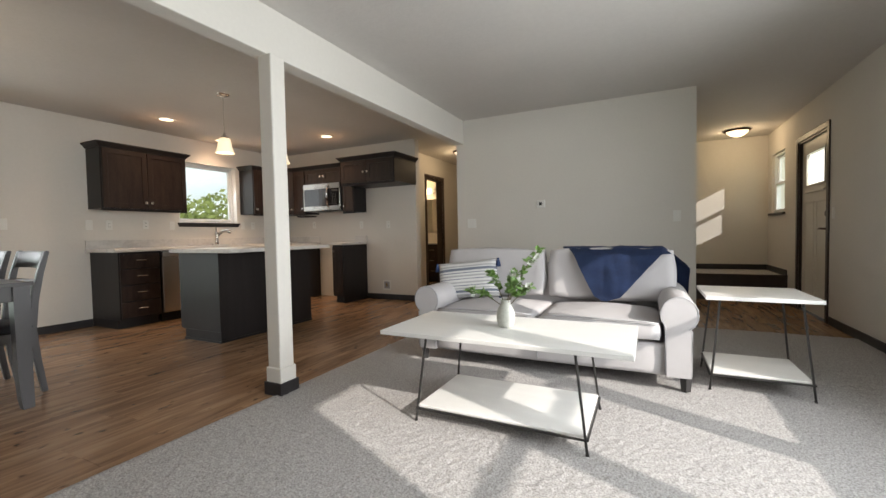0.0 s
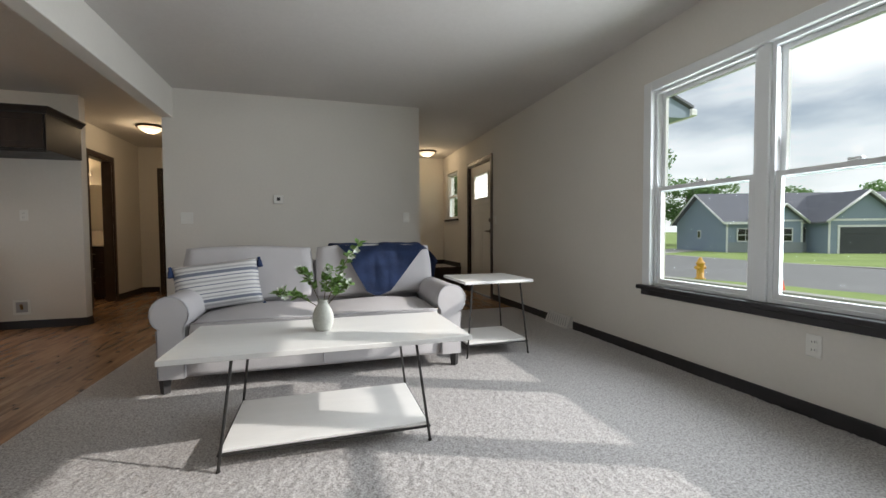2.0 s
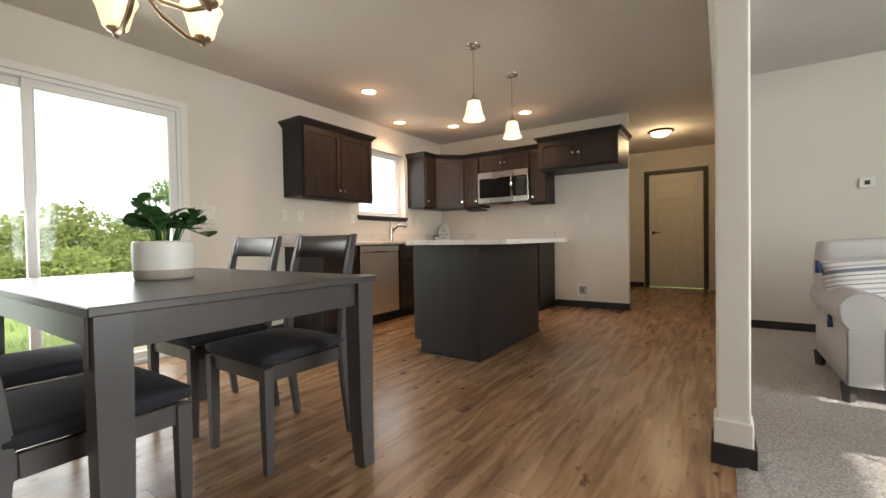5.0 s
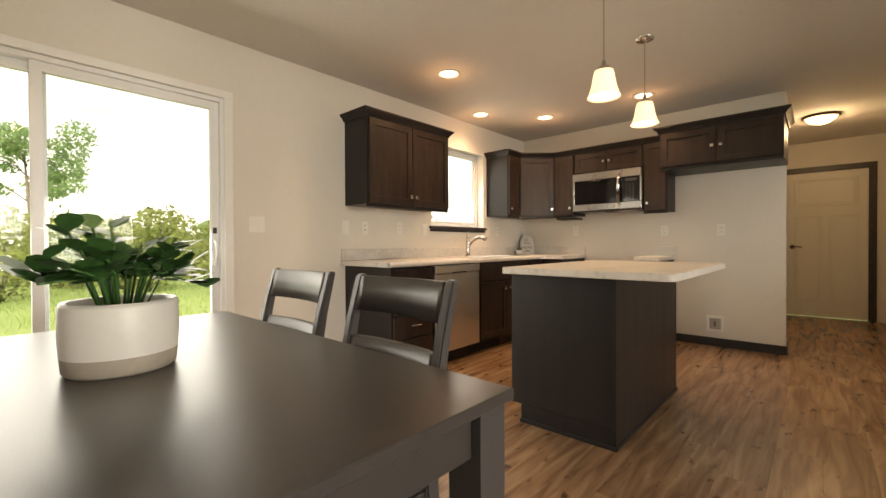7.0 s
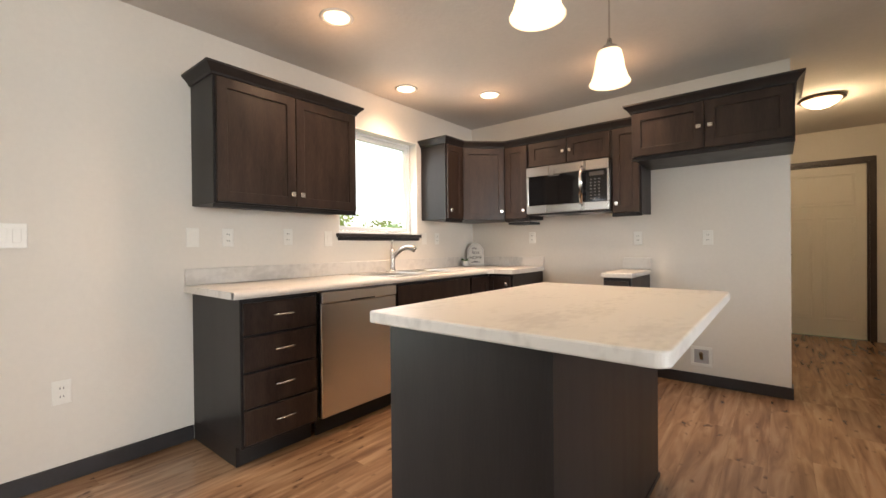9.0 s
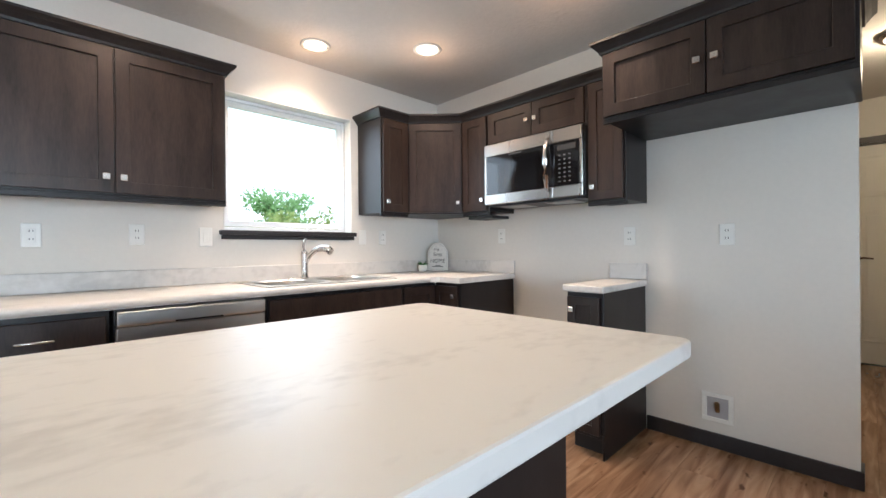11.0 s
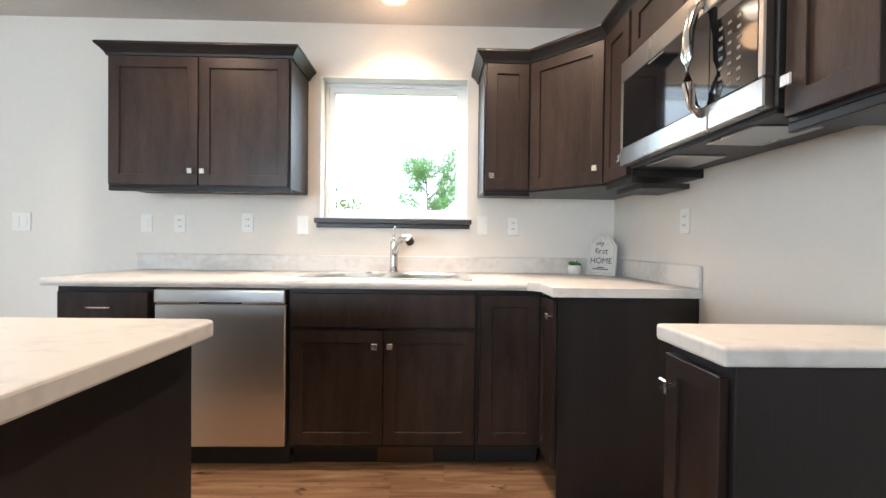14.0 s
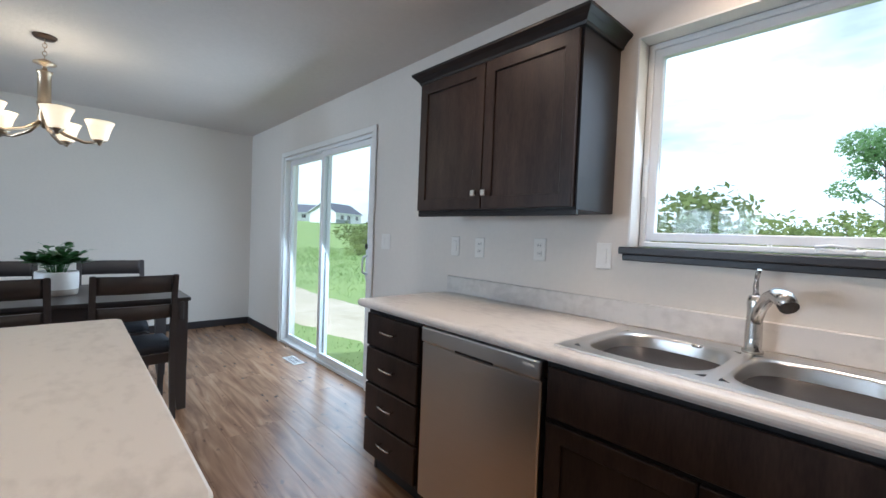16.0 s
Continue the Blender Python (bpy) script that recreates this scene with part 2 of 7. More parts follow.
def plank_material(name, ramp_colors):
    """Long-grained vinyl plank: fibre streaks, a few knots, tone per plank."""
    m = bpy.data.materials.new(name)
    m.use_nodes = True
    n, l = m.node_tree.nodes, m.node_tree.links
    b = n["Principled BSDF"]
    geo, info = n.new("ShaderNodeNewGeometry"), n.new("ShaderNodeObjectInfo")
    mp = n.new("ShaderNodeMapping")
    mp.inputs["Scale"].default_value = (9, 0.9, 1)
    off = n.new("ShaderNodeVectorMath")
    off.operation = "MULTIPLY_ADD"
    tone = n.new("ShaderNodeMath")
    tone.operation = "ADD"
    l.new(info.outputs["Random"], tone.inputs[0])
    l.new(geo.outputs["Random Per Island"], tone.inputs[1])
    frac = n.new("ShaderNodeMath")
    frac.operation = "FRACT"
    l.new(tone.outputs[0], frac.inputs[0])
    l.new(frac.outputs[0], off.inputs[0])
    off.inputs[1].default_value = (17, 31, 5)
    l.new(geo.outputs["Position"], off.inputs[2])
    l.new(off.outputs[0], mp.inputs[0])
    grain, knot = n.new("ShaderNodeTexNoise"), n.new("ShaderNodeTexNoise")
    grain.inputs["Scale"].default_value, grain.inputs["Detail"].default_value, grain.inputs["Distortion"].default_value = 2.2, 9, 0.8
    l.new(mp.outputs[0], grain.inputs["Vector"])
    km = n.new("ShaderNodeMapping")
    km.inputs["Scale"].default_value = (2.4, 1.15, 1)
    l.new(off.outputs[0], km.inputs[0])
    knot.inputs["Scale"].default_value, knot.inputs["Detail"].default_value = 8.0, 2.5
    l.new(km.outputs[0], knot.inputs["Vector"])
    rp = n.new("ShaderNodeValToRGB")
    els = rp.color_ramp.elements
    els[0].position, els[1].position = 0.30, 0.72
    els[0].color, els[1].color = (*ramp_colors[0], 1), (*ramp_colors[2], 1)
    e = els.new(0.5)
    e.color = (*ramp_colors[1], 1)
    l.new(grain.outputs[0], rp.inputs[0])
    kr = n.new("ShaderNodeMapRange")
    kr.inputs["From Min"].default_value, kr.inputs["From Max"].default_value = 0.645, 0.72
    kr.inputs["To Min"].default_value, kr.inputs["To Max"].default_value = 0.0, 0.8
    l.new(knot.outputs[0], kr.inputs[0])
    mx = n.new("ShaderNodeMixRGB")
    mx.inputs[2].default_value = (0.045, 0.020, 0.011, 1)
    l.new(kr.outputs[0], mx.inputs[0])
    l.new(rp.outputs[0], mx.inputs[1])
    hs = n.new("ShaderNodeHueSaturation")
    mr = n.new("ShaderNodeMapRange")
    mr.inputs["To Min"].default_value, mr.inputs["To Max"].default_value = 0.88, 1.12
    l.new(frac.outputs[0], mr.inputs[0])
    l.new(mr.outputs[0], hs.inputs["Value"])
    l.new(mx.outputs[0], hs.inputs["Color"])
    l.new(hs.outputs[0], b.inputs["Base Color"])
    b.inputs["Roughness"].default_value = 0.27
    bp = n.new("ShaderNodeBump")
    bp.inputs["Strength"].default_value, bp.inputs["Distance"].default_value = 0.10, 0.002
    l.new(grain.outputs[0], bp.inputs["Height"])
    l.new(bp.outputs[0], b.inputs["Normal"])
    return m


M["carpet"] = carpet_material()
M["plank"] = plank_material("oak_vinyl_plank", ((0.150, 0.078, 0.042), (0.275, 0.160, 0.090), (0.40, 0.255, 0.152)))


# ---- mesh helpers ----
def box(bm, x0, x1, y0, y1, z0, z1, bevel=0.0, seg=1):
    r = bmesh.ops.create_cube(bm, size=1)
    bmesh.ops.scale(bm, vec=(abs(x1 - x0), abs(y1 - y0), abs(z1 - z0)), verts=r["verts"])
    bmesh.ops.translate(bm, vec=((x0 + x1) / 2, (y0 + y1) / 2, (z0 + z1) / 2), verts=r["verts"])
    if bevel:
        es = list({e for v in r["verts"] for e in v.link_edges})
        bmesh.ops.bevel(bm, geom=es, offset=bevel, segments=seg, profile=0.5, affect="EDGES")
    return bm


def ring(axis, x0, x1, y0, y1, z0, z1, t, bevel=0.002):
    """A closed rectangular frame of border t in one piece, in the plane across the axis 'x' or 'y'."""
    bm = bmesh.new()
    d0, d1 = (x0, x1) if axis == "x" else (y0, y1)
    a0, a1 = (y0, y1) if axis == "x" else (x0, x1)
    put = (lambda d, a, z: (d, a, z)) if axis == "x" else (lambda d, a, z: (a, d, z))
    loops = []
    for d in (d0, d1):
        for m in (0, t):
            loops.append([bm.verts.new(put(d, a, z)) for a, z in ((a0 + m, z0 + m), (a1 - m, z0 + m), (a1 - m, z1 - m), (a0 + m, z1 - m))])
    o0, i0, o1, i1 = loops
    for p, q in ((o0, i0), (i1, o1), (o1, o0), (i0, i1)):
        for i in range(4):
            bm.faces.new((p[i], p[(i + 1) % 4], q[(i + 1) % 4], q[i]))
    bmesh.ops.recalc_face_normals(bm, faces=bm.faces[:])
    if bevel:
        es = [e for e in bm.edges if e.calc_face_angle(0) > 0.5]
        bmesh.ops.bevel(bm, geom=es, offset=bevel, segments=1, profile=0.5, affect="EDGES")
    return bm


def boxes(*bs, bevel=0.0, seg=1):
    bm = bmesh.new()
    for b in bs:
        box(bm, *b, bevel=bevel, seg=seg)
    return bm


def rod(bm, p, q, r0, r1=None, seg=10):
    p, q = Vector(p), Vector(q)
    r1 = r0 if r1 is None else r1
    m = Matrix.Translation((p + q) / 2) @ (q - p).to_track_quat("Z", "Y").to_matrix().to_4x4()
    bmesh.ops.create_cone(bm, cap_ends=True, segments=seg, radius1=r0, radius2=r1, depth=(q - p).length, matrix=m)
    return bm


def lathe(bm, profile, at=(0, 0, 0), seg=28, close=False):
    rings = []
    for r, z in profile:
        rings.append([bm.verts.new((at[0] + r * math.cos(a * math.tau / seg), at[1] + r * math.sin(a * math.tau / seg), at[2] + z)) for a in range(seg)])
    for lo, hi in zip(rings, rings[1:]):
        for i in range(seg):
            f = bm.faces.new((lo[i], lo[(i + 1) % seg], hi[(i + 1) % seg], hi[i]))
            f.smooth = True
    if close:
        bm.faces.new(rings[0][::-1])
        bm.faces.new(rings[-1])
    return bm


def prism(bm, poly, z0, z1, bevel=0.0, seg=2):
    lo = [bm.verts.new((x, y, z0)) for x, y in poly]
    hi = [bm.verts.new((x, y, z1)) for x, y in poly]
    n, fs = len(poly), []
    fs.append(bm.faces.new(lo[::-1]))
    fs.append(bm.faces.new(hi))
    for i in range(n):
        fs.append(bm.faces.new((lo[i], lo[(i + 1) % n], hi[(i + 1) % n], hi[i])))
    bmesh.ops.recalc_face_normals(bm, faces=fs)
    if bevel:
        es = list({e for f in fs for e in f.edges})
        bmesh.ops.bevel(bm, geom=es, offset=bevel, segments=seg, profile=0.5, affect="EDGES")
    return bm


def tube(bm, pts, r, seg=8):
    pts = [Vector(p) for p in pts]
    rings = []
    for i, p in enumerate(pts):
        d = (pts[min(i + 1, len(pts) - 1)] - pts[max(i - 1, 0)]).normalized()
        q = d.to_track_quat("Z", "Y")
        rr = r[i] if isinstance(r, (list, tuple)) else r
        rings.append([bm.verts.new(p + q @ Vector((rr * math.cos(a * math.tau / seg), rr * math.sin(a * math.tau / seg), 0))) for a in range(seg)])
    for lo, hi in zip(rings, rings[1:]):
        for i in range(seg):
            f = bm.faces.new((lo[i], lo[(i + 1) % seg], hi[(i + 1) % seg], hi[i]))
            f.smooth = True
    bm.faces.new(rings[0][::-1])
    bm.faces.new(rings[-1])
    return bm


def soft(bm, x0, x1, y0, y1, z0, z1, r=0.05, n=10, puff=0.0, jitter=0.0):
    """A cushion: a rounded box with a domed top and faint unevenness."""
    t = bmesh.new()
    bmesh.ops.create_cube(t, size=2)
    bmesh.ops.subdivide_edges(t, edges=t.edges[:], cuts=n, use_grid_fill=True)
    hx, hy, hz = (x1 - x0) / 2, (y1 - y0) / 2, (z1 - z0) / 2
    c = Vector(((x0 + x1) / 2, (y0 + y1) / 2, (z0 + z1) / 2))
    vs = []
    for v in t.verts:
        u = v.co.copy()
        core = Vector((u.x * (hx - r), u.y * (hy - r), u.z * (hz - r)))
        full = Vector((u.x * hx, u.y * hy, u.z * hz))
        d = full - core
        p = core + (d.normalized() * r if d.length else d)
        dome = (1 - u.x ** 2) * (1 - u.y ** 2)
        p.z += puff * dome * (1 if u.z > 0 else 0) * (0.5 + 0.5 * u.z)
        p += c
        if jitter:
            p += noise.noise_vector(p * 5) * jitter
        vs.append(bm.verts.new(p))
    t.verts.index_update()
    for f in t.faces:
        g = bm.faces.new([vs[v.index] for v in f.verts])
        g.smooth = True
    t.free()
    return bm


def part(name, bm, material, parent=None, label="", at=None):
    me = bpy.data.meshes.new(name)
    bm.normal_update()
    bm.to_mesh(me)
    bm.free()
    me.materials.append(material)
    ob = new(name, me)
    if parent is not None:
        ob.parent = parent
    if at is not None:
        ob.matrix_basis = at
    if label:
        ob["label"] = label
    return ob


def thing(name, label, category, at=(0, 0, 0), rz=0.0, group=""):
    ob = new(name)
    ob.empty_display_size = 0.05
    ob.matrix_basis = pose(*at, 0, 0, rz)
    return tagged(ob, label, category, group)


def struct(name, bm, material, label):
    return tagged(part(name, bm, material), label, "structure", kind="structure")


def wall_with_holes(axis, face, back, a0, a1, z0, z1, holes):
    """A wall with openings cut through. axis x: plane of constant x, running along y. holes: (a, b, z, z)."""
    bm = bmesh.new()
    cuts = sorted({a0, a1, *(h[0] for h in holes), *(h[1] for h in holes)})
    for lo, hi in zip(cuts, cuts[1:]):
        spans = sorted((h[2], h[3]) for h in holes if h[0] <= lo + 1e-6 and h[1] >= hi - 1e-6)
        z = z0
        for s, e in spans + [(z1, z1)]:
            if s - z > 1e-4:
                b = (min(face, back), max(face, back), lo, hi, z, s) if axis == "x" else (lo, hi, min(face, back), max(face, back), z, s)
                box(bm, *b)
            z = e
    bmesh.ops.remove_doubles(bm, verts=bm.verts[:], dist=1e-5)
    return bm

# ---- structure ----
W = 0.16
KW = (3.871, 4.788, 1.227, 2.125)      # kitchen window opening
SL = (0.02, 1.84, 0.0, 2.05)         # sliding door opening
LW = (0.45, 2.93, 0.54, 2.028)      # living room window opening
FD = (5.94, 6.87, 0.0, 2.05)         # front door opening
EW = (7.47, 8.14, 1.21, 2.10)        # entry window opening
BD = (6.93, 7.58, 0.0, 2.05)         # bathroom door opening
HD = (-3.12, -2.24, 0.0, 2.05)       # hall end door opening
HD2 = (7.30, 8.12, 0.0, 2.05)        # hall side door opening

struct("wall_kitchen", wall_with_holes("x", XK, XK - W, YB - W, YR + W, 0, ZC, [KW, SL]), M["wall"], "off-white painted wall with sliding door and sink window")
struct("wall_window", wall_with_holes("x", XW, XW + W, YB - W, ENT_Y + W, 0, ZC, [LW, FD, EW]), M["wall"], "off-white painted wall with the living room window")
struct("wall_back", boxes((XK, XW, YB - W, YB, 0, ZC)), M["wall"], "plain off-white painted back wall")
struct("wall_range", boxes((XK, -2.975, YR, YR + 0.12, 0, ZC)), M["wall"], "off-white painted wall behind the range gap")
struct("wall_sofa", boxes((HALL_R, ENT_L, YS, YS + 0.12, 0, ZC)), M["wall"], "off-white painted wall behind the sofa")
struct("wall_hall_left", wall_with_holes("x", HALL_L, HALL_L - 0.12, YR + 0.12, HALL_Y + 0.12, 0, ZC, [BD]), M["wall"], "off-white hall wall with the bathroom doorway")
struct("wall_hall_end", wall_with_holes("y", HALL_Y, HALL_Y + 0.12, HALL_L, HALL_R + 0.12, 0, ZC, [HD]), M["wall"], "off-white hall end wall")
struct("wall_hall_right", wall_with_holes("x", HALL_R, HALL_R + 0.12, YS + 0.12, HALL_Y, 0, ZC, [HD2]), M["wall"], "off-white hall wall")
struct("wall_entry_left", boxes((ENT_L - 0.12, ENT_L, YS + 0.12, 7.10, 0, ZC), ), M["wall"], "off-white wall beside the entry")
struct("wall_entry_end", boxes((-1.6, XW, ENT_Y, ENT_Y + 0.12, 0, ZC)), M["wall"], "off-white wall above the entry landing")
struct("wall_stair_left", boxes((-1.72, -1.6, 7.10, ENT_Y + 0.12, 0, ZC), (-1.6, ENT_L - 0.12, 6.98, 7.10, 0, ZC)), M["wall"], "off-white stairwell wall")
struct("ceiling", boxes((XK, XW, YB, ENT_Y, ZC, ZC + 0.1), (HALL_L - 2.2, HALL_R + 0.12, ENT_Y, HALL_Y + 0.12, ZC, ZC + 0.1)), M["ceiling"], "off-white textured ceiling")
struct("beam", boxes((-2.070, -1.948, YB, YS, 2.152, ZC), bevel=0.004), M["wall"], "off-white drywall beam between kitchen and living room")

# bathroom shell
struct("wall_bath_far", boxes((-5.4, -5.28, 6.40, 8.65, 0, ZC)), M["wall"], "bathroom wall behind the vanity")
struct("wall_bath_side", boxes((-5.28, HALL_L - 0.12, 6.28, 6.40, 0, ZC), (-5.28, HALL_L - 0.12, 8.53, 8.65, 0, ZC)), M["wall"], "bathroom side walls")

PX, PY = -1.976, 2.195         # middle of the post


def square(r):
    return [(PX - r, PY - r), (PX + r, PY - r), (PX + r, PY + r), (PX - r, PY + r)]


post = struct("post", prism(bmesh.new(), square(0.0565), 0.0, 2.157, bevel=0.010, seg=3), M["wall"], "square off-white drywall post with rounded corners")
part("plinth", prism(bmesh.new(), square(0.0655), 0.0, 0.178, bevel=0.008, seg=3), M["wall"], post, "built-out drywall plinth of the post")
rim_o, rim_i = 0.0755, 0.0657
struct("baseboard_post", boxes((PX - rim_o, PX - rim_i, PY - rim_o, PY + rim_o, 0, 0.085), (PX + rim_i, PX + rim_o, PY - rim_o, PY + rim_o, 0, 0.085), (PX - rim_i, PX + rim_i, PY - rim_o, PY - rim_i, 0, 0.085), (PX - rim_i, PX + rim_i, PY + rim_i, PY + rim_o, 0, 0.085), bevel=0.002), M["black_base"], "dark baseboard round the post")

BH, BT = 0.085, 0.013


def base_x(name, x, side, y0, y1, z=0.0):
    struct(name, boxes((min(x, x + side * BT), max(x, x + side * BT), y0, y1, z, z + BH), bevel=0.003), M["black_base"], "dark stained baseboard")


def base_y(name, y, side, x0, x1, z=0.0):
    struct(name, boxes((x0, x1, min(y, y + side * BT), max(y, y + side * BT), z, z + BH), bevel=0.003), M["black_base"], "dark stained baseboard")


base_x("baseboard_kitchen", XK, 1, SL[1] + 0.06, 2.80)
base_x("baseboard_dining", XK, 1, YB + BT, SL[0] - 0.06)
base_y("baseboard_back", YB, 1, XK, XW)
base_x("baseboard_window", XW, -1, YB + BT, 3.89)
base_x("baseboard_window_far", XW, -1, 4.33, FD[0] - 0.08)
base_x("baseboard_door_far", XW, -1, FD[1] + 0.08, 7.30)
base_y("baseboard_sofa_wall", YS, -1, HALL_R - BT, ENT_L + BT)
base_x("baseboard_sofa_end", HALL_R, -1, YS, HD2[0] - 0.08)
base_x("baseboard_entry_left", ENT_L, 1, YS, 7.10)
base_y("baseboard_fridge", YR, -1, -3.90, -2.975 + BT)
base_x("baseboard_fridge_end", -2.975, 1, YR, YR + 0.12)
base_x("baseboard_hall_near", HALL_L, 1, YR + 0.12, BD[0] - 0.07)
base_x("baseboard_hall", HALL_L, 1, BD[1] + 0.07, HALL_Y)
base_y("baseboard_hall_end", HALL_Y, -1, HALL_L + BT, HD[0] - 0.07)


def casing_x(name, x, side, a0, a1, z1, w=0.06, m="dark_trim"):
    """Casing round an opening in a wall of constant x."""
    lo, hi = min(x, x + side * 0.016), max(x, x + side * 0.016)
    struct(name, boxes((lo, hi, a0 - w, a0, 0, z1), (lo, hi, a1, a1 + w, 0, z1), (lo, hi, a0 - w, a1 + w, z1, z1 + w), bevel=0.003), M[m], "dark stained door casing")


def jamb_x(name, x0, x1, a0, a1, z1, m="dark_trim"):
    struct(name, boxes((x0, x1, a0, a0 + 0.018, 0, z1), (x0, x1, a1 - 0.018, a1, 0, z1), (x0, x1, a0 + 0.018, a1 - 0.018, z1 - 0.018, z1)), M[m], "dark stained door jamb")


def door_slab(name, w, h, label, material, panels, t=0.04):
    """A panel door in its own frame: x along the width, y through the leaf, z up; front at y=0 towards -y."""
    d = thing(name, label, "door")
    slab = bmesh.new()
    box(slab, 0, w, 0.008, t, 0, h, bevel=0.002)
    part("slab", slab, material, d)
    for (x0, x1, z0, z1) in panels:
        f = bmesh.new()
        e = 0.02
        for b in ((x0, x1, -0.001, 0.0075, z0, z0 + e), (x0, x1, -0.001, 0.0075, z1 - e, z1), (x0, x0 + e, -0.001, 0.0075, z0 + e, z1 - e), (x1 - e, x1, -0.001, 0.0075, z0 + e, z1 - e)):
            box(f, *b, bevel=0.0035)
        box(f, x0 + 0.045, x1 - 0.045, 0.001, 0.0075, z0 + 0.045, z1 - 0.045, bevel=0.003)
        part("panel_moulding", f, material, d)
    return d


def lever(parent, x, z, material, side=1, y=0.0):
    bm = bmesh.new()
    rod(bm, (x, y, z), (x, y - 0.012, z), 0.03, seg=20)
    rod(bm, (x, y - 0.012, z), (x, y - 0.05, z), 0.011, seg=12)
    tube(bm, [(x, y - 0.05, z), (x + side * 0.05, y - 0.054, z + 0.004), (x + side * 0.11, y - 0.05, z - 0.004)], [0.011, 0.009, 0.007])
    part("door_lever", bm, material, parent, "metal lever handle")


# hall end door, closed
jamb_y = boxes((HD[0], HD[0] + 0.018, HALL_Y, HALL_Y + 0.12, 0, HD[3]), (HD[1] - 0.018, HD[1], HALL_Y, HALL_Y + 0.12, 0, HD[3]), (HD[0] + 0.018, HD[1] - 0.018, HALL_Y, HALL_Y + 0.12, HD[3] - 0.018, HD[3]))
struct("door_jamb_hall", jamb_y, M["dark_trim"], "dark stained door jamb")
struct("trim_hall_door", boxes((HD[0] - 0.055, HD[0], HALL_Y - 0.016, HALL_Y, 0, HD[3]), (HD[1], HD[1] + 0.055, HALL_Y - 0.016, HALL_Y, 0, HD[3]), (HD[0] - 0.055, HD[1] + 0.055, HALL_Y - 0.016, HALL_Y, HD[3], HD[3] + 0.055), bevel=0.003), M["dark_trim"], "dark stained door casing")
hd = door_slab("door", 0.84, 2.03, "closed off-white panelled hall door", M["door_white"], [(0.09, 0.75, 1.55, 1.93), (0.09, 0.38, 0.20, 1.42), (0.46, 0.75, 0.20, 1.42)])
hd.matrix_basis = pose(HD[0] + 0.02, HALL_Y + 0.02, 0.008)
lever(hd, 0.07, 0.98, M["bronze"])
# unseen slab added so no outdoor light leaks under the door
struct("wall_behind_hall", boxes((HALL_L, HALL_R + 0.12, HALL_Y + 0.125, HALL_Y + 0.20, 0, ZC)), M["wall"], "plain wall closing the space behind the hall door")

# hall side door
jamb_x("door_jamb_side", HALL_R, HALL_R + 0.12, HD2[0], HD2[1], HD2[3])
casing_x("trim_side_door", HALL_R, -1, HD2[0], HD2[1], HD2[3])
sd = door_slab("door", 0.78, 2.03, "closed off-white panelled door in the hall side wall", M["door_white"], [(0.09, 0.69, 1.55, 1.93), (0.09, 0.35, 0.20, 1.42), (0.43, 0.69, 0.20, 1.42)])
sd.matrix_basis = pose(HALL_R + 0.03, HD2[1] - 0.02, 0.008, 0, 0, -90)
lever(sd, 0.07, 0.98, M["nickel"])

# bathroom doorway
jamb_x("door_jamb_bath", HALL_L - 0.12, HALL_L, BD[0], BD[1], BD[3])
casing_x("trim_bath_door", HALL_L, 1, BD[0], BD[1], BD[3])

# front door
jamb_x("door_jamb_front", XW, XW + W, FD[0], FD[1], FD[3])
casing_x("trim_front_door", XW, -1, FD[0], FD[1], FD[3])
fd = thing("front_door", "closed beige front door with a square lite, in dark trim", "door", (XW + 0.03, FD[1] - 0.018, 0.012), -90)
fw, fh = FD[1] - FD[0] - 0.036, 2.02
lz0, lz1, lx0, lx1 = 1.50, 1.86, 0.17, fw - 0.17
part("slab", boxes((0, fw, 0, 0.044, 0, lz0), (0, fw, 0, 0.044, lz1, fh), (0, lx0, 0, 0.044, lz0, lz1), (lx1, fw, 0, 0.044, lz0, lz1)), M["door_white"], fd)
fr = boxes((lx0 - 0.025, lx1 + 0.025, -0.010, 0.0, lz0 - 0.025, lz0), (lx0 - 0.025, lx1 + 0.025, -0.010, 0.0, lz1, lz1 + 0.025), (lx0 - 0.025, lx0, -0.010, 0.0, lz0, lz1), (lx1, lx1 + 0.025, -0.010, 0.0, lz0, lz1), bevel=0.003)
part("lite_frame", fr, M["door_white"], fd)
pane = part("pane", boxes((lx0, lx1, 0.018, 0.024, lz0, lz1)), M["frost"], fd, "frosted glass lite")
pane.visible_shadow = False
part("shelf_moulding", boxes((lx0 - 0.03, lx1 + 0.03, -0.02, -0.001, 1.40, 1.425), bevel=0.004), M["door_white"], fd)
for px0, px1 in ((0.10, fw / 2 - 0.04), (fw / 2 + 0.04, fw - 0.10)):
    e = 0.018
    part("panel_moulding", boxes((px0, px1, -0.006, -0.0005, 0.2, 0.2 + e), (px0, px1, -0.006, -0.0005, 1.30 - e, 1.30), (px0, px0 + e, -0.006, -0.0005, 0.2 + e, 1.30 - e), (px1 - e, px1, -0.006, -0.0005, 0.2 + e, 1.30 - e), bevel=0.003), M["door_white"], fd)
lever(fd, fw - 0.07, 0.98, M["bronze"], side=-1)
part("deadbolt", rod(bmesh.new(), (fw - 0.07, 0, 1.14), (fw - 0.07, -0.022, 1.14), 0.028, seg=20), M["bronze"], fd, "dark metal deadbolt")


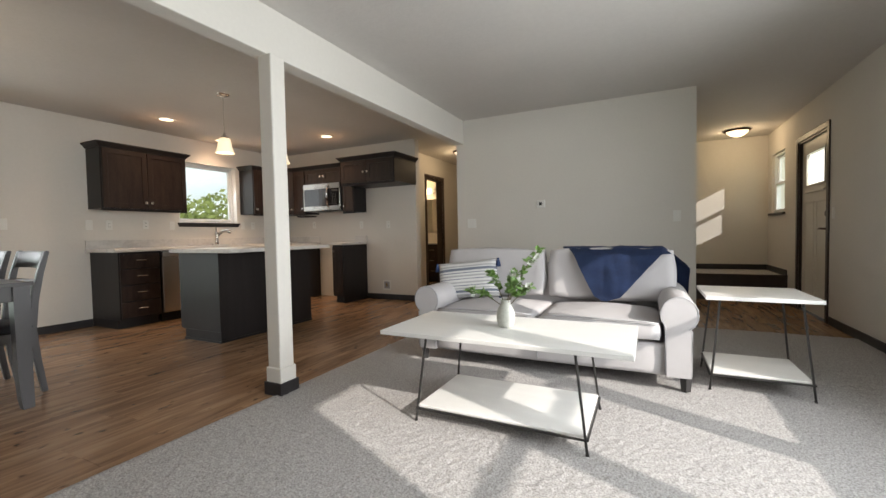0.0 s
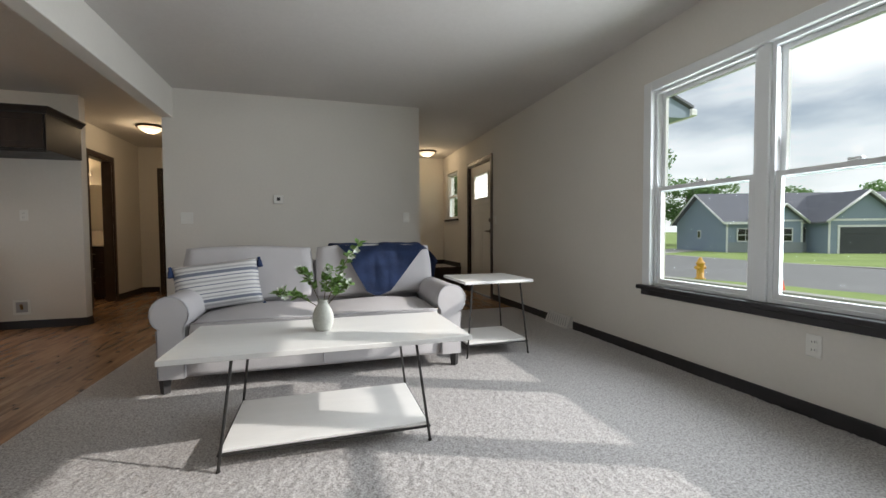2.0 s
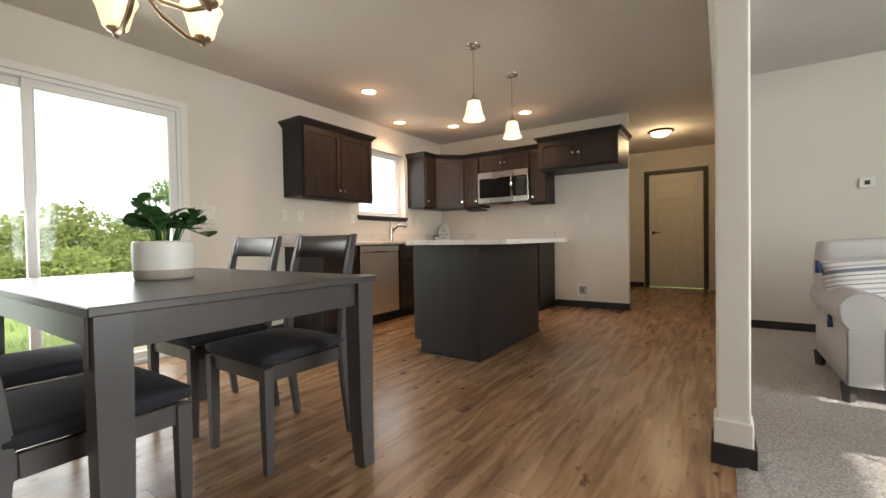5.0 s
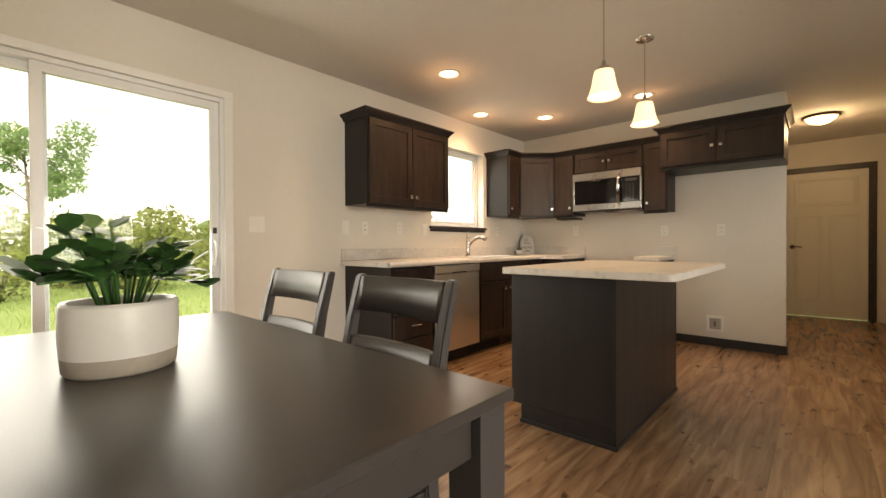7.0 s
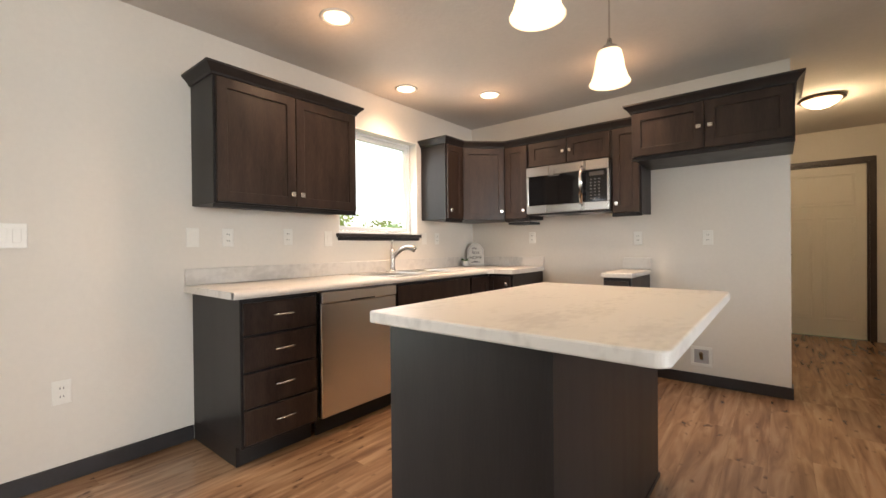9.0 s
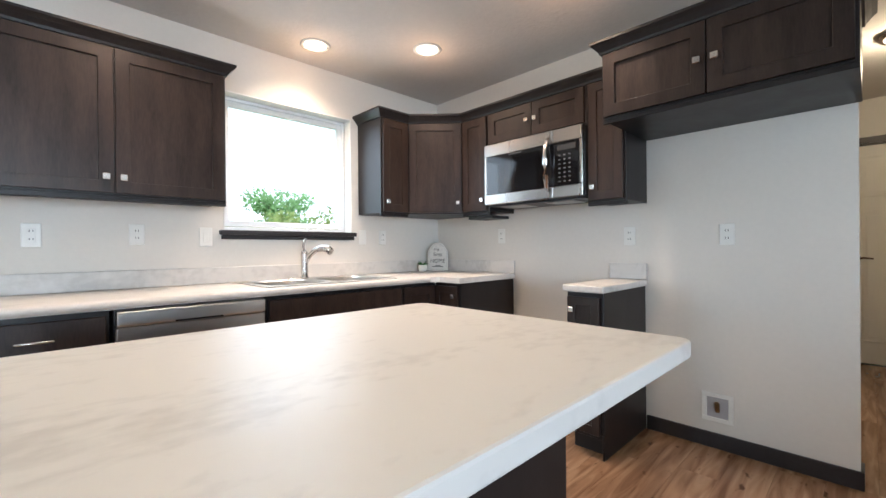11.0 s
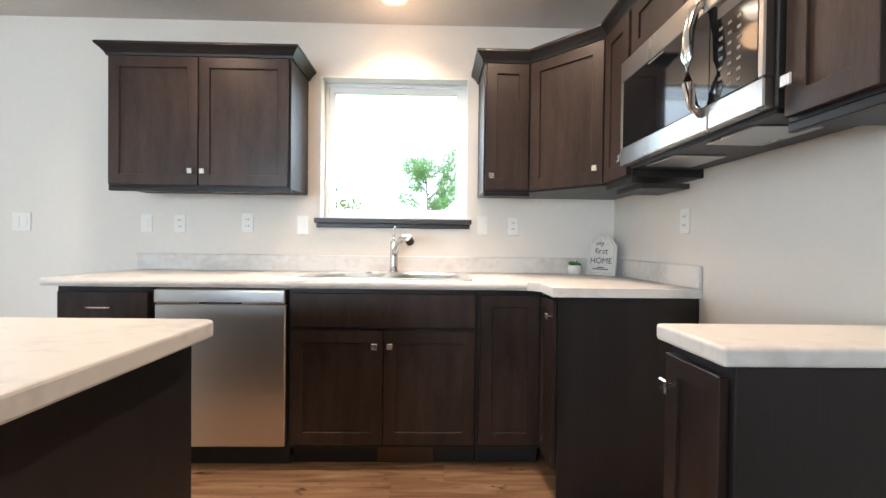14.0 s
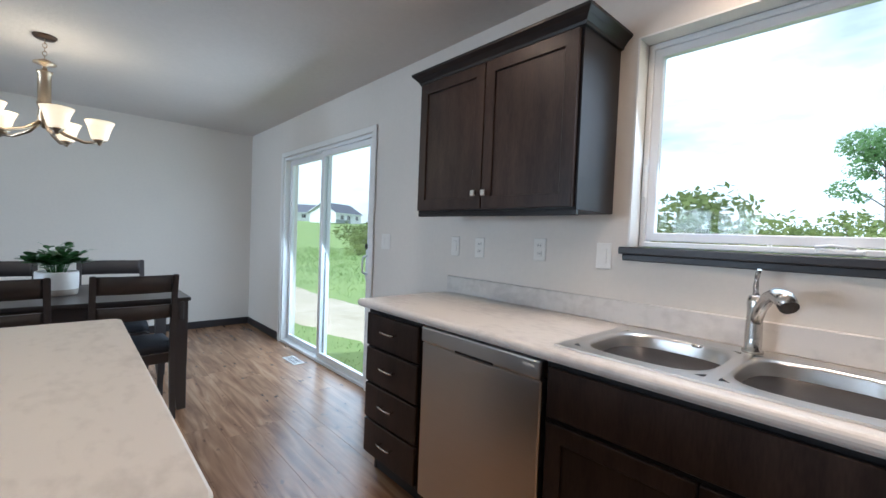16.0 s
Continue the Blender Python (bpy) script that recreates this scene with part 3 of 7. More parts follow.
# windows
def double_hung(parent, xf, y0, y1, z0, z1, outward):
    """A double-hung unit in a wall of constant x; upper sash further out."""
    s = outward
    def X(a, b):
        return (min(xf + s * a, xf + s * b), max(xf + s * a, xf + s * b))
    f = 0.022
    part("window_frame", ring("x", *X(0.03, 0.105), y0, y1, z0, z1, f), M["vinyl"], parent)
    zm = (z0 + z1) / 2 - 0.005
    a0, a1, r = y0 + f, y1 - f, 0.030
    for lo, hi, d in ((z0 + f, zm + 0.018, 0.040), (zm - 0.018, z1 - f, 0.074)):
        sash = part("sash", ring("x", *X(d, d + 0.030), a0, a1, lo, hi, r), M["vinyl"], parent)
        p = part("pane", boxes((*X(d + 0.012, d + 0.018), a0 + r - 0.004, a1 - r + 0.004, lo + r - 0.004, hi - r + 0.004)), M["glass"], sash)
        p.visible_shadow = False
    part("sash_lock", boxes((*X(0.030, 0.058), (a0 + a1) / 2 - 0.03, (a0 + a1) / 2 + 0.03, zm + 0.019, zm + 0.034), bevel=0.004), M["vinyl"], parent, "white sash lock")


lwin = tagged(new("window_1"), "white vinyl triple double-hung living room window", "window", kind="structure")
n_units, mull = 3, 0.075
uw = (LW[1] - LW[0] - 0.05 - mull * (n_units - 1)) / n_units
for i in range(n_units):
    a = LW[0] + 0.025 + i * (uw + mull)
    double_hung(lwin, XW, a, a + uw, LW[2] + 0.02, LW[3] - 0.02, 1)
    if i:
        part("mullion", boxes((XW + 0.012, XW + 0.11, a - mull, a, LW[2] + 0.02, LW[3] - 0.02), bevel=0.004), M["vinyl"], lwin)
part("window_frame", boxes((XW - 0.012, XW + 0.11, LW[0] - 0.05, LW[0] + 0.025, LW[2] + 0.02, LW[3] + 0.05), (XW - 0.012, XW + 0.11, LW[1] - 0.025, LW[1] + 0.05, LW[2] + 0.02, LW[3] + 0.05), (XW - 0.012, XW + 0.11, LW[0] + 0.025, LW[1] - 0.025, LW[3] - 0.02, LW[3] + 0.05), bevel=0.004), M["vinyl"], lwin, "white jamb extension and casing")
part("window_sill", boxes((XW - 0.045, XW + 0.11, LW[0] - 0.08, LW[1] + 0.08, LW[2] - 0.012, LW[2] + 0.019), (XW - 0.022, XW - 0.001, LW[0] - 0.05, LW[1] + 0.05, LW[2] - 0.055, LW[2] - 0.012), bevel=0.005), M["black_base"], lwin, "dark stained window stool and apron")

ewin = tagged(new("window_2"), "white vinyl entry window with a dark sill", "window", kind="structure")
double_hung(ewin, XW, EW[0] + 0.01, EW[1] - 0.01, EW[2] + 0.02, EW[3] - 0.01, 1)
part("window_sill", boxes((XW - 0.04, XW + 0.10, EW[0] - 0.04, EW[1] + 0.04, EW[2] - 0.012, EW[2] + 0.018), bevel=0.004), M["black_base"], ewin, "dark stained window stool")

kwin = tagged(new("window_3"), "white vinyl casement window over the sink", "window", kind="structure")
xo = XK - 0.085
f = 0.024
part("window_frame", ring("x", xo - 0.07, xo, KW[0] + 0.006, KW[1] - 0.006, KW[2] + 0.02, KW[3] - 0.006, f, 0.004), M["vinyl"], kwin)
g = f + 0.004
sash = part("sash", ring("x", xo - 0.05, xo - 0.012, KW[0] + g, KW[1] - g, KW[2] + 0.02 + g, KW[3] - g, 0.036, 0.004), M["vinyl"], kwin)
p = part("pane", boxes((xo - 0.036, xo - 0.030, KW[0] + g + 0.03, KW[1] - g - 0.03, KW[2] + 0.05 + g, KW[3] - g - 0.03)), M["glass"], sash)
p.visible_shadow = False
lz = KW[2] + 0.02
part("reveal", boxes((XK - 0.085, XK + 0.003, KW[0] - 0.002, KW[0] + 0.006, lz, KW[3]), (XK - 0.085, XK + 0.003, KW[1] - 0.006, KW[1] + 0.002, lz, KW[3]), (XK - 0.085, XK + 0.003, KW[0] + 0.006, KW[1] - 0.006, KW[3] - 0.006, KW[3] + 0.002)), M["white"], kwin, "white window reveal")
part("window_sill", boxes((XK - 0.085, XK + 0.035, KW[0] - 0.028, KW[1] + 0.028, KW[2] - 0.012, KW[2] + 0.018), (XK + 0.001, XK + 0.016, KW[0] - 0.018, KW[1] + 0.018, KW[2] - 0.04, KW[2] - 0.012), bevel=0.004), M["black_base"], kwin, "dark stained window stool")
crank = bmesh.new()
box(crank, xo - 0.01, xo + 0.022, 4.46, 4.58, KW[2] + 0.021, KW[2] + 0.042, bevel=0.006)
tube(crank, [(xo + 0.014, 4.56, KW[2] + 0.045), (xo + 0.02, 4.50, KW[2] + 0.053), (xo + 0.02, 4.46, KW[2] + 0.046)], 0.005)
part("crank", crank, M["vinyl"], kwin, "white casement crank")
part("lock_handle", boxes((xo, xo + 0.012, KW[0] + 0.012, KW[0] + 0.030, 1.46, 1.60), bevel=0.004), M["vinyl"], kwin, "white lock lever")

# sliding door
sdoor = tagged(new("door_1"), "white vinyl sliding glass door to the meadow", "door", kind="structure")
f = 0.032
part("door_frame", boxes((XK - 0.11, XK + 0.004, SL[0] + 0.002, SL[0] + f, 0.03, SL[3] - 0.002), (XK - 0.11, XK + 0.004, SL[1] - f, SL[1] - 0.002, 0.03, SL[3] - 0.002), (XK - 0.11, XK + 0.004, SL[0] + f, SL[1] - f, SL[3] - f, SL[3] - 0.002), (XK - 0.11, XK + 0.004, SL[0] + 0.002, SL[1] - 0.002, 0.0, 0.03), bevel=0.003), M["vinyl"], sdoor)
part("casing", boxes((XK + 0.0045, XK + 0.018, SL[0] - 0.05, SL[0] + 0.008, 0, SL[3]), (XK + 0.0045, XK + 0.018, SL[1] - 0.008, SL[1] + 0.05, 0, SL[3]), (XK + 0.0045, XK + 0.018, SL[0] - 0.05, SL[1] + 0.05, SL[3], SL[3] + 0.05), bevel=0.003), M["white"], sdoor, "white door casing")
ym = (SL[0] + SL[1]) / 2
for a0, a1, d in ((SL[0] + f, ym + 0.035, 0.058), (ym - 0.035, SL[1] - f, 0.016)):
    s = 0.052
    leaf = part("leaf", ring("x", XK - d - 0.035, XK - d, a0, a1, 0.035, SL[3] - f, s, 0.003), M["vinyl"], sdoor)
    p = part("pane", boxes((XK - d - 0.020, XK - d - 0.014, a0 + s - 0.005, a1 - s + 0.005, 0.082, SL[3] - f - s + 0.005)), M["glass"], leaf)
    p.visible_shadow = False
hb = bmesh.new()
ya = SL[1] - f - 0.035
tube(hb, [(XK - 0.012, ya, 0.92), (XK + 0.028, ya, 0.94), (XK + 0.034, ya, 1.0), (XK + 0.028, ya, 1.06), (XK - 0.012, ya, 1.08)], 0.009)
box(hb, XK - 0.016, XK - 0.008, ya - 0.018, ya + 0.018, 0.88, 1.12, bevel=0.002)
part("pull_handle", hb, M["vinyl"], sdoor, "white pull handle")
part("latch", boxes((XK - 0.008, XK + 0.006, ya - 0.012, ya + 0.012, 1.13, 1.17), bevel=0.003), M["black_plastic"], sdoor, "dark latch")

# entry landing: a carpeted platform with a dark riser, its baseboards above
struct("landing", boxes((-1.6, XW, 7.32, ENT_Y, 0.0, 0.352)), M["carpet"], "carpeted stair landing beside the front door")
struct("trim_landing_riser", boxes((ENT_L - 0.12, XW, 7.300, 7.319, 0, 0.345), (ENT_L - 0.12, XW, 7.285, 7.319, 0.345, 0.372), bevel=0.003), M["dark_trim"], "dark stained riser and nosing of the landing")
base_y("baseboard_landing", ENT_Y, -1, -1.6, XW, 0.353)
base_x("baseboard_landing_side", XW, -1, 7.32, ENT_Y - BT, 0.353)

# floors: a subfloor under the planks, and the carpet
struct("floor", boxes((HALL_L - 2.2, XW + W, YB - W, HALL_Y + 0.12, -0.12, -0.008), (XK - W, HALL_L - 2.2, YB - W, YR + W, -0.12, -0.008)), M["toe"], "dark subfloor under the planks")


def carpet(x0, x1, y0, y1, step):
    nx, ny = int((x1 - x0) / step) + 1, int((y1 - y0) / step) + 1
    rng = np.random.default_rng(3)
    xs, ys = np.meshgrid(np.linspace(x0, x1, nx), np.linspace(y0, y1, ny), indexing="ij")
    z = 0.006 + rng.random((nx, ny)) ** 1.2 * 0.0068
    ex = np.minimum(xs - x0, 0.03) / 0.03
    z = z * (0.15 + 0.85 * np.clip(ex, 0, 1))
    xs = xs + (rng.random((nx, ny)) - 0.5) * step * 0.7 * (ex >= 1)
    ys = ys + (rng.random((nx, ny)) - 0.5) * step * 0.7
    me = bpy.data.meshes.new("carpet")
    me.vertices.add(nx * ny)
    me.vertices.foreach_set("co", np.stack([xs, ys, z], -1).astype(np.float32).ravel())
    i = (np.arange(nx - 1)[:, None] * ny + np.arange(ny - 1)[None]).ravel()
    quads = np.stack([i, i + ny, i + ny + 1, i + 1], -1).astype(np.int32)
    me.loops.add(quads.size)
    me.polygons.add(len(quads))
    me.loops.foreach_set("vertex_index", quads.ravel())
    me.polygons.foreach_set("loop_start", np.arange(0, quads.size, 4, dtype=np.int32))
    me.update(calc_edges=True)
    me.materials.append(M["carpet"])
    return tagged(new("carpet", me), "light grey cut-pile carpet with sun patches", "carpet", kind="structure")


carpet(XE, XW - 0.002, YB + 0.002, 5.19, 0.011)

# ---- kitchen ----
DT = 0.019      # door thickness
CT, CB = 0.914, 0.876


def shaker(name, w, h, parent, rail=0.058, m="cab"):
    """A shaker door in its own frame: x along the width, front at y=-DT, z up."""
    d = part(name, ring("y", 0, w, -DT, 0, 0, h, rail, 0.0018), M[m], parent)
    part("door_panel", boxes((rail - 0.004, w - rail + 0.004, -DT + 0.009, -0.002, rail - 0.004, h - rail + 0.004)), M[m], d)
    return d


def knob(parent, x, z):
    bm = bmesh.new()
    rod(bm, (x, -DT, z), (x, -DT - 0.016, z), 0.006, seg=10)
    box(bm, x - 0.015, x + 0.015, -DT - 0.026, -DT - 0.016, z - 0.015, z + 0.015, bevel=0.003)
    part("knob", bm, M["nickel"], parent, "square brushed nickel knob")


def pull(parent, x, z, w=0.11, y=-DT):
    bm = bmesh.new()
    for s in (-1, 1):
        rod(bm, (x + s * w * 0.40, y, z), (x + s * w * 0.40, y - 0.026, z), 0.0045, seg=8)
    tube(bm, [(x - w / 2, y - 0.024, z), (x - w * 0.3, y - 0.029, z), (x, y - 0.031, z), (x + w * 0.3, y - 0.029, z), (x + w / 2, y - 0.024, z)], 0.0055)
    part("pull", bm, M["nickel"], parent, "brushed nickel bar pull")


def crown(parent, path, z0, h=0.060, flare=0.048):
    """Flared crown moulding swept along an outline of (x, y); outward is to the left of the way."""
    prof = [(0.0, 0.0), (0.010, 0.0), (0.014, 0.012), (0.030, 0.032), (flare - 0.004, h - 0.016), (flare, h - 0.012), (flare, h), (0.0, h)]
    pts = [Vector((x, y)) for x, y in path]
    bm = bmesh.new()
    rings = []
    for i, p in enumerate(pts):
        ds = []
        if i:
            ds.append((p - pts[i - 1]).normalized())
        if i < len(pts) - 1:
            ds.append((pts[i + 1] - p).normalized())
        ns = [Vector((-d.y, d.x)) for d in ds]
        n = sum(ns, Vector((0, 0))) / len(ns)
        n = n / max(n.dot(ns[0]), 0.3)
        rings.append([bm.verts.new((p.x + n.x * o, p.y + n.y * o, z0 + z)) for o, z in prof])
    k = len(prof)
    for a, b in zip(rings, rings[1:]):
        for i in range(k):
            bm.faces.new((a[i], a[(i + 1) % k], b[(i + 1) % k], b[i]))
    bm.faces.new(rings[0][::-1])
    bm.faces.new(rings[-1])
    bmesh.ops.recalc_face_normals(bm, faces=bm.faces[:])
    part("crown_moulding", bm, M["cab_side"], parent, "flared dark crown moulding")


U0, U1 = 1.385, 2.106   # wall cabinets, bottom and top
UD = 0.305              # wall cabinet depth
# frames of reference: cabinets on the kitchen wall face +x, those on the range wall face -y
ON_K = lambda y: pose(XK, y, 0, 0, 0, 90)     # local x along +y, local -y towards +x
ON_R = lambda x: pose(x, YR, 0, 0, 0, 0)      # local x along +x, local -y into the room


def wall_cab(name, m, w, z0, z1, depth, doors, label, knobs="inner", crowned=(), group="kitchen wall cabinets"):
    c = tagged(new(name), label, "cabinet", group)
    c.matrix_basis = m
    part("body", boxes((0, w, -depth, 0, z0, z1), bevel=0.0015), M["cab_side"], c)
    part("light_rail", boxes((0.0, w, -depth - 0.001, -depth + 0.018, z0 - 0.022, z0 - 0.0005), bevel=0.002), M["cab_side"], c)
    gap, dw = 0.010, (w - 0.024 - 0.006 * (doors - 1)) / doors
    for i in range(doors):
        d = shaker("cabinet_door", dw, z1 - z0 - 0.03, c, rail=min(0.058, dw * 0.26))
        d.matrix_basis = pose(0.012 + i * (dw + 0.006), -depth - 0.002, z0 + 0.010)
        side = dw - 0.03 if (doors == 2 and i == 0) or (doors == 1 and knobs == "right") else 0.03
        knob(d, side, 0.075 if z1 - z0 > 0.4 else (z1 - z0) * 0.42)
    for pth in crowned:
        crown(c, pth, z1 - 0.012)
    return c


uc_w = 0.985
wall_cab("wall_cabinet", ON_K(2.810), uc_w, U0, U1, UD, 2, "dark stained shaker wall cabinet beside the sink window", crowned=[[(0.0, 0.0), (0.0, -UD), (uc_w, -UD), (uc_w, 0.0)][::-1]])
wall_cab("wall_cabinet", ON_K(4.853), 0.257, U0, U1, UD, 1, "narrow dark stained wall cabinet beside the corner cabinet", knobs="left", crowned=[[(0.257, -UD), (0.0, -UD), (0.0, 0.0)]])
# diagonal corner cabinet
cc = tagged(new("corner_cabinet"), "dark stained diagonal corner wall cabinet", "cabinet", "kitchen wall cabinets")
poly = [(XK + 0.001, YR - 0.001), (XK + 0.001, 5.111), (XK + UD, 5.111), (-5.151, YR - UD), (-5.151, YR - 0.001)]
part("body", prism(bmesh.new(), poly, U0, U1), M["cab_side"], cc)
pa, pb = Vector((XK + UD, 5.111)), Vector((-5.151, YR - UD))
dl = (pb - pa).length
ang = math.degrees(math.atan2(pb.y - pa.y, pb.x - pa.x))
cd = shaker("cabinet_door", dl - 0.024, U1 - U0 - 0.03, cc)
cd.matrix_basis = pose(pa.x, pa.y, U0 + 0.010, 0, 0, ang) @ pose(0.012, -0.002, 0)
knob(cd, dl - 0.055, 0.075)
crown(cc, [(pb.x, pb.y), (pa.x, pa.y)], U1 - 0.012)
wall_cab("wall_cabinet", ON_R(-5.150), 0.261, U0, U1, UD, 1, "narrow dark stained wall cabinet beside the microwave", knobs="right", crowned=[[(0.261, -UD), (0.0, -UD)]])
wall_cab("wall_cabinet", ON_R(-4.888), 0.765, 1.858, U1, UD, 2, "short dark stained cabinet above the microwave", crowned=[[(0.765, -UD), (0.0, -UD)]])
wall_cab("wall_cabinet", ON_R(-4.122), 0.229, U0, U1, UD, 1, "narrow dark stained wall cabinet beside the fridge space", knobs="left", crowned=[[(0.229, -UD), (0.0, -UD)]])
wall_cab("fridge_cabinet", ON_R(-3.892), 0.93, 1.765, U1 + 0.004, 0.60, 2, "deep dark stained cabinet above the empty fridge space", crowned=[[(0.93, 0.0), (0.93, -0.60), (0.0, -0.60), (0.0, -UD)]])

# microwave
M["key"] = mat("dim_key_print", (0.12, 0.12, 0.12), 0.5)
mw = thing("microwave", "stainless over-range microwave with a black glass door", "microwave", (-4.885, YR, 1.426))
mww, mwh, mwd = 0.758, 0.428, 0.330
part("body", boxes((0, mww, -mwd, 0, 0.0, mwh), bevel=0.004), M["black_plastic"], mw)
part("door", boxes((0.0, mww * 0.735, -mwd - 0.032, -mwd - 0.001, 0.0, 0.072), (0.0, mww * 0.735, -mwd - 0.032, -mwd - 0.001, mwh - 0.085, mwh), (0.0, 0.022, -mwd - 0.032, -mwd - 0.001, 0.072, mwh - 0.085), bevel=0.004), M["mw_steel"], mw, "stainless door frame")
part("door_glass", boxes((0.0225, mww * 0.735, -mwd - 0.030, -mwd - 0.002, 0.0725, mwh - 0.0855)), M["black_gloss"], mw, "black glass door")
cp = part("control_panel", boxes((mww * 0.738, mww - 0.022, -mwd - 0.030, -mwd - 0.002, 0.0725, mwh - 0.0855), bevel=0.002), M["black_gloss"], mw, "black control panel")
part("panel_trim", boxes((mww * 0.738, mww, -mwd - 0.032, -mwd - 0.001, 0, 0.072), (mww * 0.738, mww, -mwd - 0.032, -mwd - 0.001, mwh - 0.085, mwh), (mww - 0.0215, mww, -mwd - 0.032, -mwd - 0.001, 0.072, mwh - 0.085), bevel=0.004), M["mw_steel"], mw)
for r in range(7):
    for k in range(3):
        part("key", boxes((mww * 0.79 + k * 0.034, mww * 0.79 + k * 0.034 + 0.014, -mwd - 0.0312, -mwd - 0.0302, 0.095 + r * 0.027, 0.103 + r * 0.027)), M["key"], cp)
part("display", boxes((mww * 0.78, mww - 0.045, -mwd - 0.0312, -mwd - 0.0302, 0.292, 0.325)), M["slot"], cp)
part("badge", boxes((0.22, 0.32, -mwd - 0.0315, -mwd - 0.0302, mwh - 0.098, mwh - 0.092)), M["key"], mw, "small maker's mark drawn as a bar")
hb = bmesh.new()
hx = mww * 0.70
tube(hb, [(hx, -mwd - 0.030, 0.05), (hx, -mwd - 0.058, 0.075), (hx, -mwd - 0.074, 0.14), (hx, -mwd - 0.078, mwh / 2), (hx, -mwd - 0.074, mwh - 0.14), (hx, -mwd - 0.058, mwh - 0.075), (hx, -mwd - 0.030, mwh - 0.05)], [0.012, 0.014, 0.015, 0.016, 0.015, 0.014, 0.012], seg=12)
part("handle", hb, M["chrome"], mw, "bowed polished handle")
part("bottom_panel", boxes((0.01, mww - 0.01, -mwd + 0.01, -0.03, -0.012, -0.0005)), M["black_plastic"], mw)
for k in (0.10, 0.46):
    part("grease_filter", boxes((k, k + 0.2, -0.30, -0.12, -0.018, -0.0125), bevel=0.002), M["mw_steel"], mw, "metal mesh filter")

# base cabinets along the kitchen wall; local x along +y, local -y into the room
BDEP = 0.600


def base_cab(name, m, w, depth, label, group="kitchen base cabinets"):
    c = tagged(new(name), label, "cabinet", group)
    c.matrix_basis = m
    part("body", boxes((0, w, -depth, 0, 0.105, CB - 0.002), bevel=0.0015), M["cab_side"], c)
    part("toe_kick", boxes((0.002, w - 0.002, -depth + 0.065, -0.01, 0.0, 0.1045)), M["toe"], c)
    return c


dc = base_cab("drawer_cabinet", ON_K(2.805), 0.445, BDEP, "dark stained four-drawer base cabinet")
part("side_panel", boxes((0.0, 0.018, -BDEP + 0.060, 0, 0.0, 0.1046)), M["cab_side"], dc)
for z0, z1 in ((0.125, 0.300), (0.312, 0.487), (0.499, 0.674), (0.686, 0.850)):
    d = part("drawer_front", boxes((0.012, 0.433, -BDEP - 0.002 - DT, -BDEP - 0.002, z0, z1), bevel=0.003), M["cab"], dc)
    pull(d, 0.222, (z0 + z1) / 2 + 0.01, y=-BDEP - 0.002 - DT)

dw = thing("dishwasher", "stainless dishwasher under the laminate counter", "dishwasher", (XK, 3.262, 0), 90)
part("body", boxes((0.004, 0.628, -BDEP + 0.02, -0.02, 0.10, CB - 0.004)), M["black_plastic"], dw)
part("toe_plate", boxes((0.01, 0.622, -BDEP + 0.05, -BDEP + 0.065, 0.0, 0.099)), M["toe"], dw)
part("door", boxes((0.008, 0.622, -BDEP - 0.022, -BDEP + 0.0195, 0.115, 0.795), bevel=0.005), M["steel"], dw, "brushed stainless door")
cpn = part("control_strip", boxes((0.008, 0.622, -BDEP - 0.030, -BDEP + 0.0195, 0.799, 0.866), bevel=0.008, seg=2), M["steel"], dw, "stainless control strip")
part("pocket_handle", boxes((0.22, 0.42, -BDEP - 0.0305, -BDEP - 0.0225, 0.797, 0.808), bevel=0.002), M["black_plastic"], dw, "dark pocket handle")
part("badge", boxes((0.55, 0.60, -BDEP - 0.0312, -BDEP - 0.0302, 0.838, 0.848)), M["vent"], dw, "small maker's mark drawn as a bar")

sb = base_cab("sink_cabinet", ON_K(3.895), 0.905, BDEP, "dark stained two-door sink base cabinet")
part("false_drawer", boxes((0.012, 0.893, -BDEP - 0.002 - DT, -BDEP - 0.002, 0.690, 0.852), bevel=0.003), M["cab"], sb)
for i in range(2):
    d = shaker("cabinet_door", 0.436, 0.545, sb)
    d.matrix_basis = pose(0.014 + i * 0.442, -BDEP - 0.002, 0.128)
    knob(d, 0.400 if i == 0 else 0.030, 0.475)
tv = part("toe_vent", boxes((0.42, 0.70, -BDEP + 0.050, -BDEP + 0.0645, 0.012, 0.088), bevel=0.003), M["bronze"], sb, "dark metal toe-kick register")
for k in range(14):
    part("slat", boxes((0.545 + k * 0.0095, 0.549 + k * 0.0095, -BDEP + 0.0485, -BDEP + 0.0495, 0.028, 0.072)), M["slot"], tv)

fb = base_cab("corner_base_cabinet", ON_K(4.801), 0.315, BDEP, "dark stained blind corner base cabinet")
d = shaker("cabinet_door", 0.285, 0.722, fb)
d.matrix_basis = pose(0.012, -BDEP - 0.002, 0.128)
rb = base_cab("end_base_cabinet", ON_R(-5.158), 0.248, BDEP, "narrow dark stained base cabinet with a plain end panel")
d = shaker("cabinet_door", 0.220, 0.722, rb, rail=0.045)
d.matrix_basis = pose(0.014, -BDEP - 0.002, 0.128)
knob(d, 0.192, 0.655)
part("end_panel", boxes((0.2485, 0.260, -BDEP - 0.003, -0.002, 0.0, CB - 0.002), bevel=0.002), M["cab_side"], rb)
sc = base_cab("small_base_cabinet", ON_R(-4.112), 0.195, 0.575, "narrow dark stained base cabinet beside the fridge space")
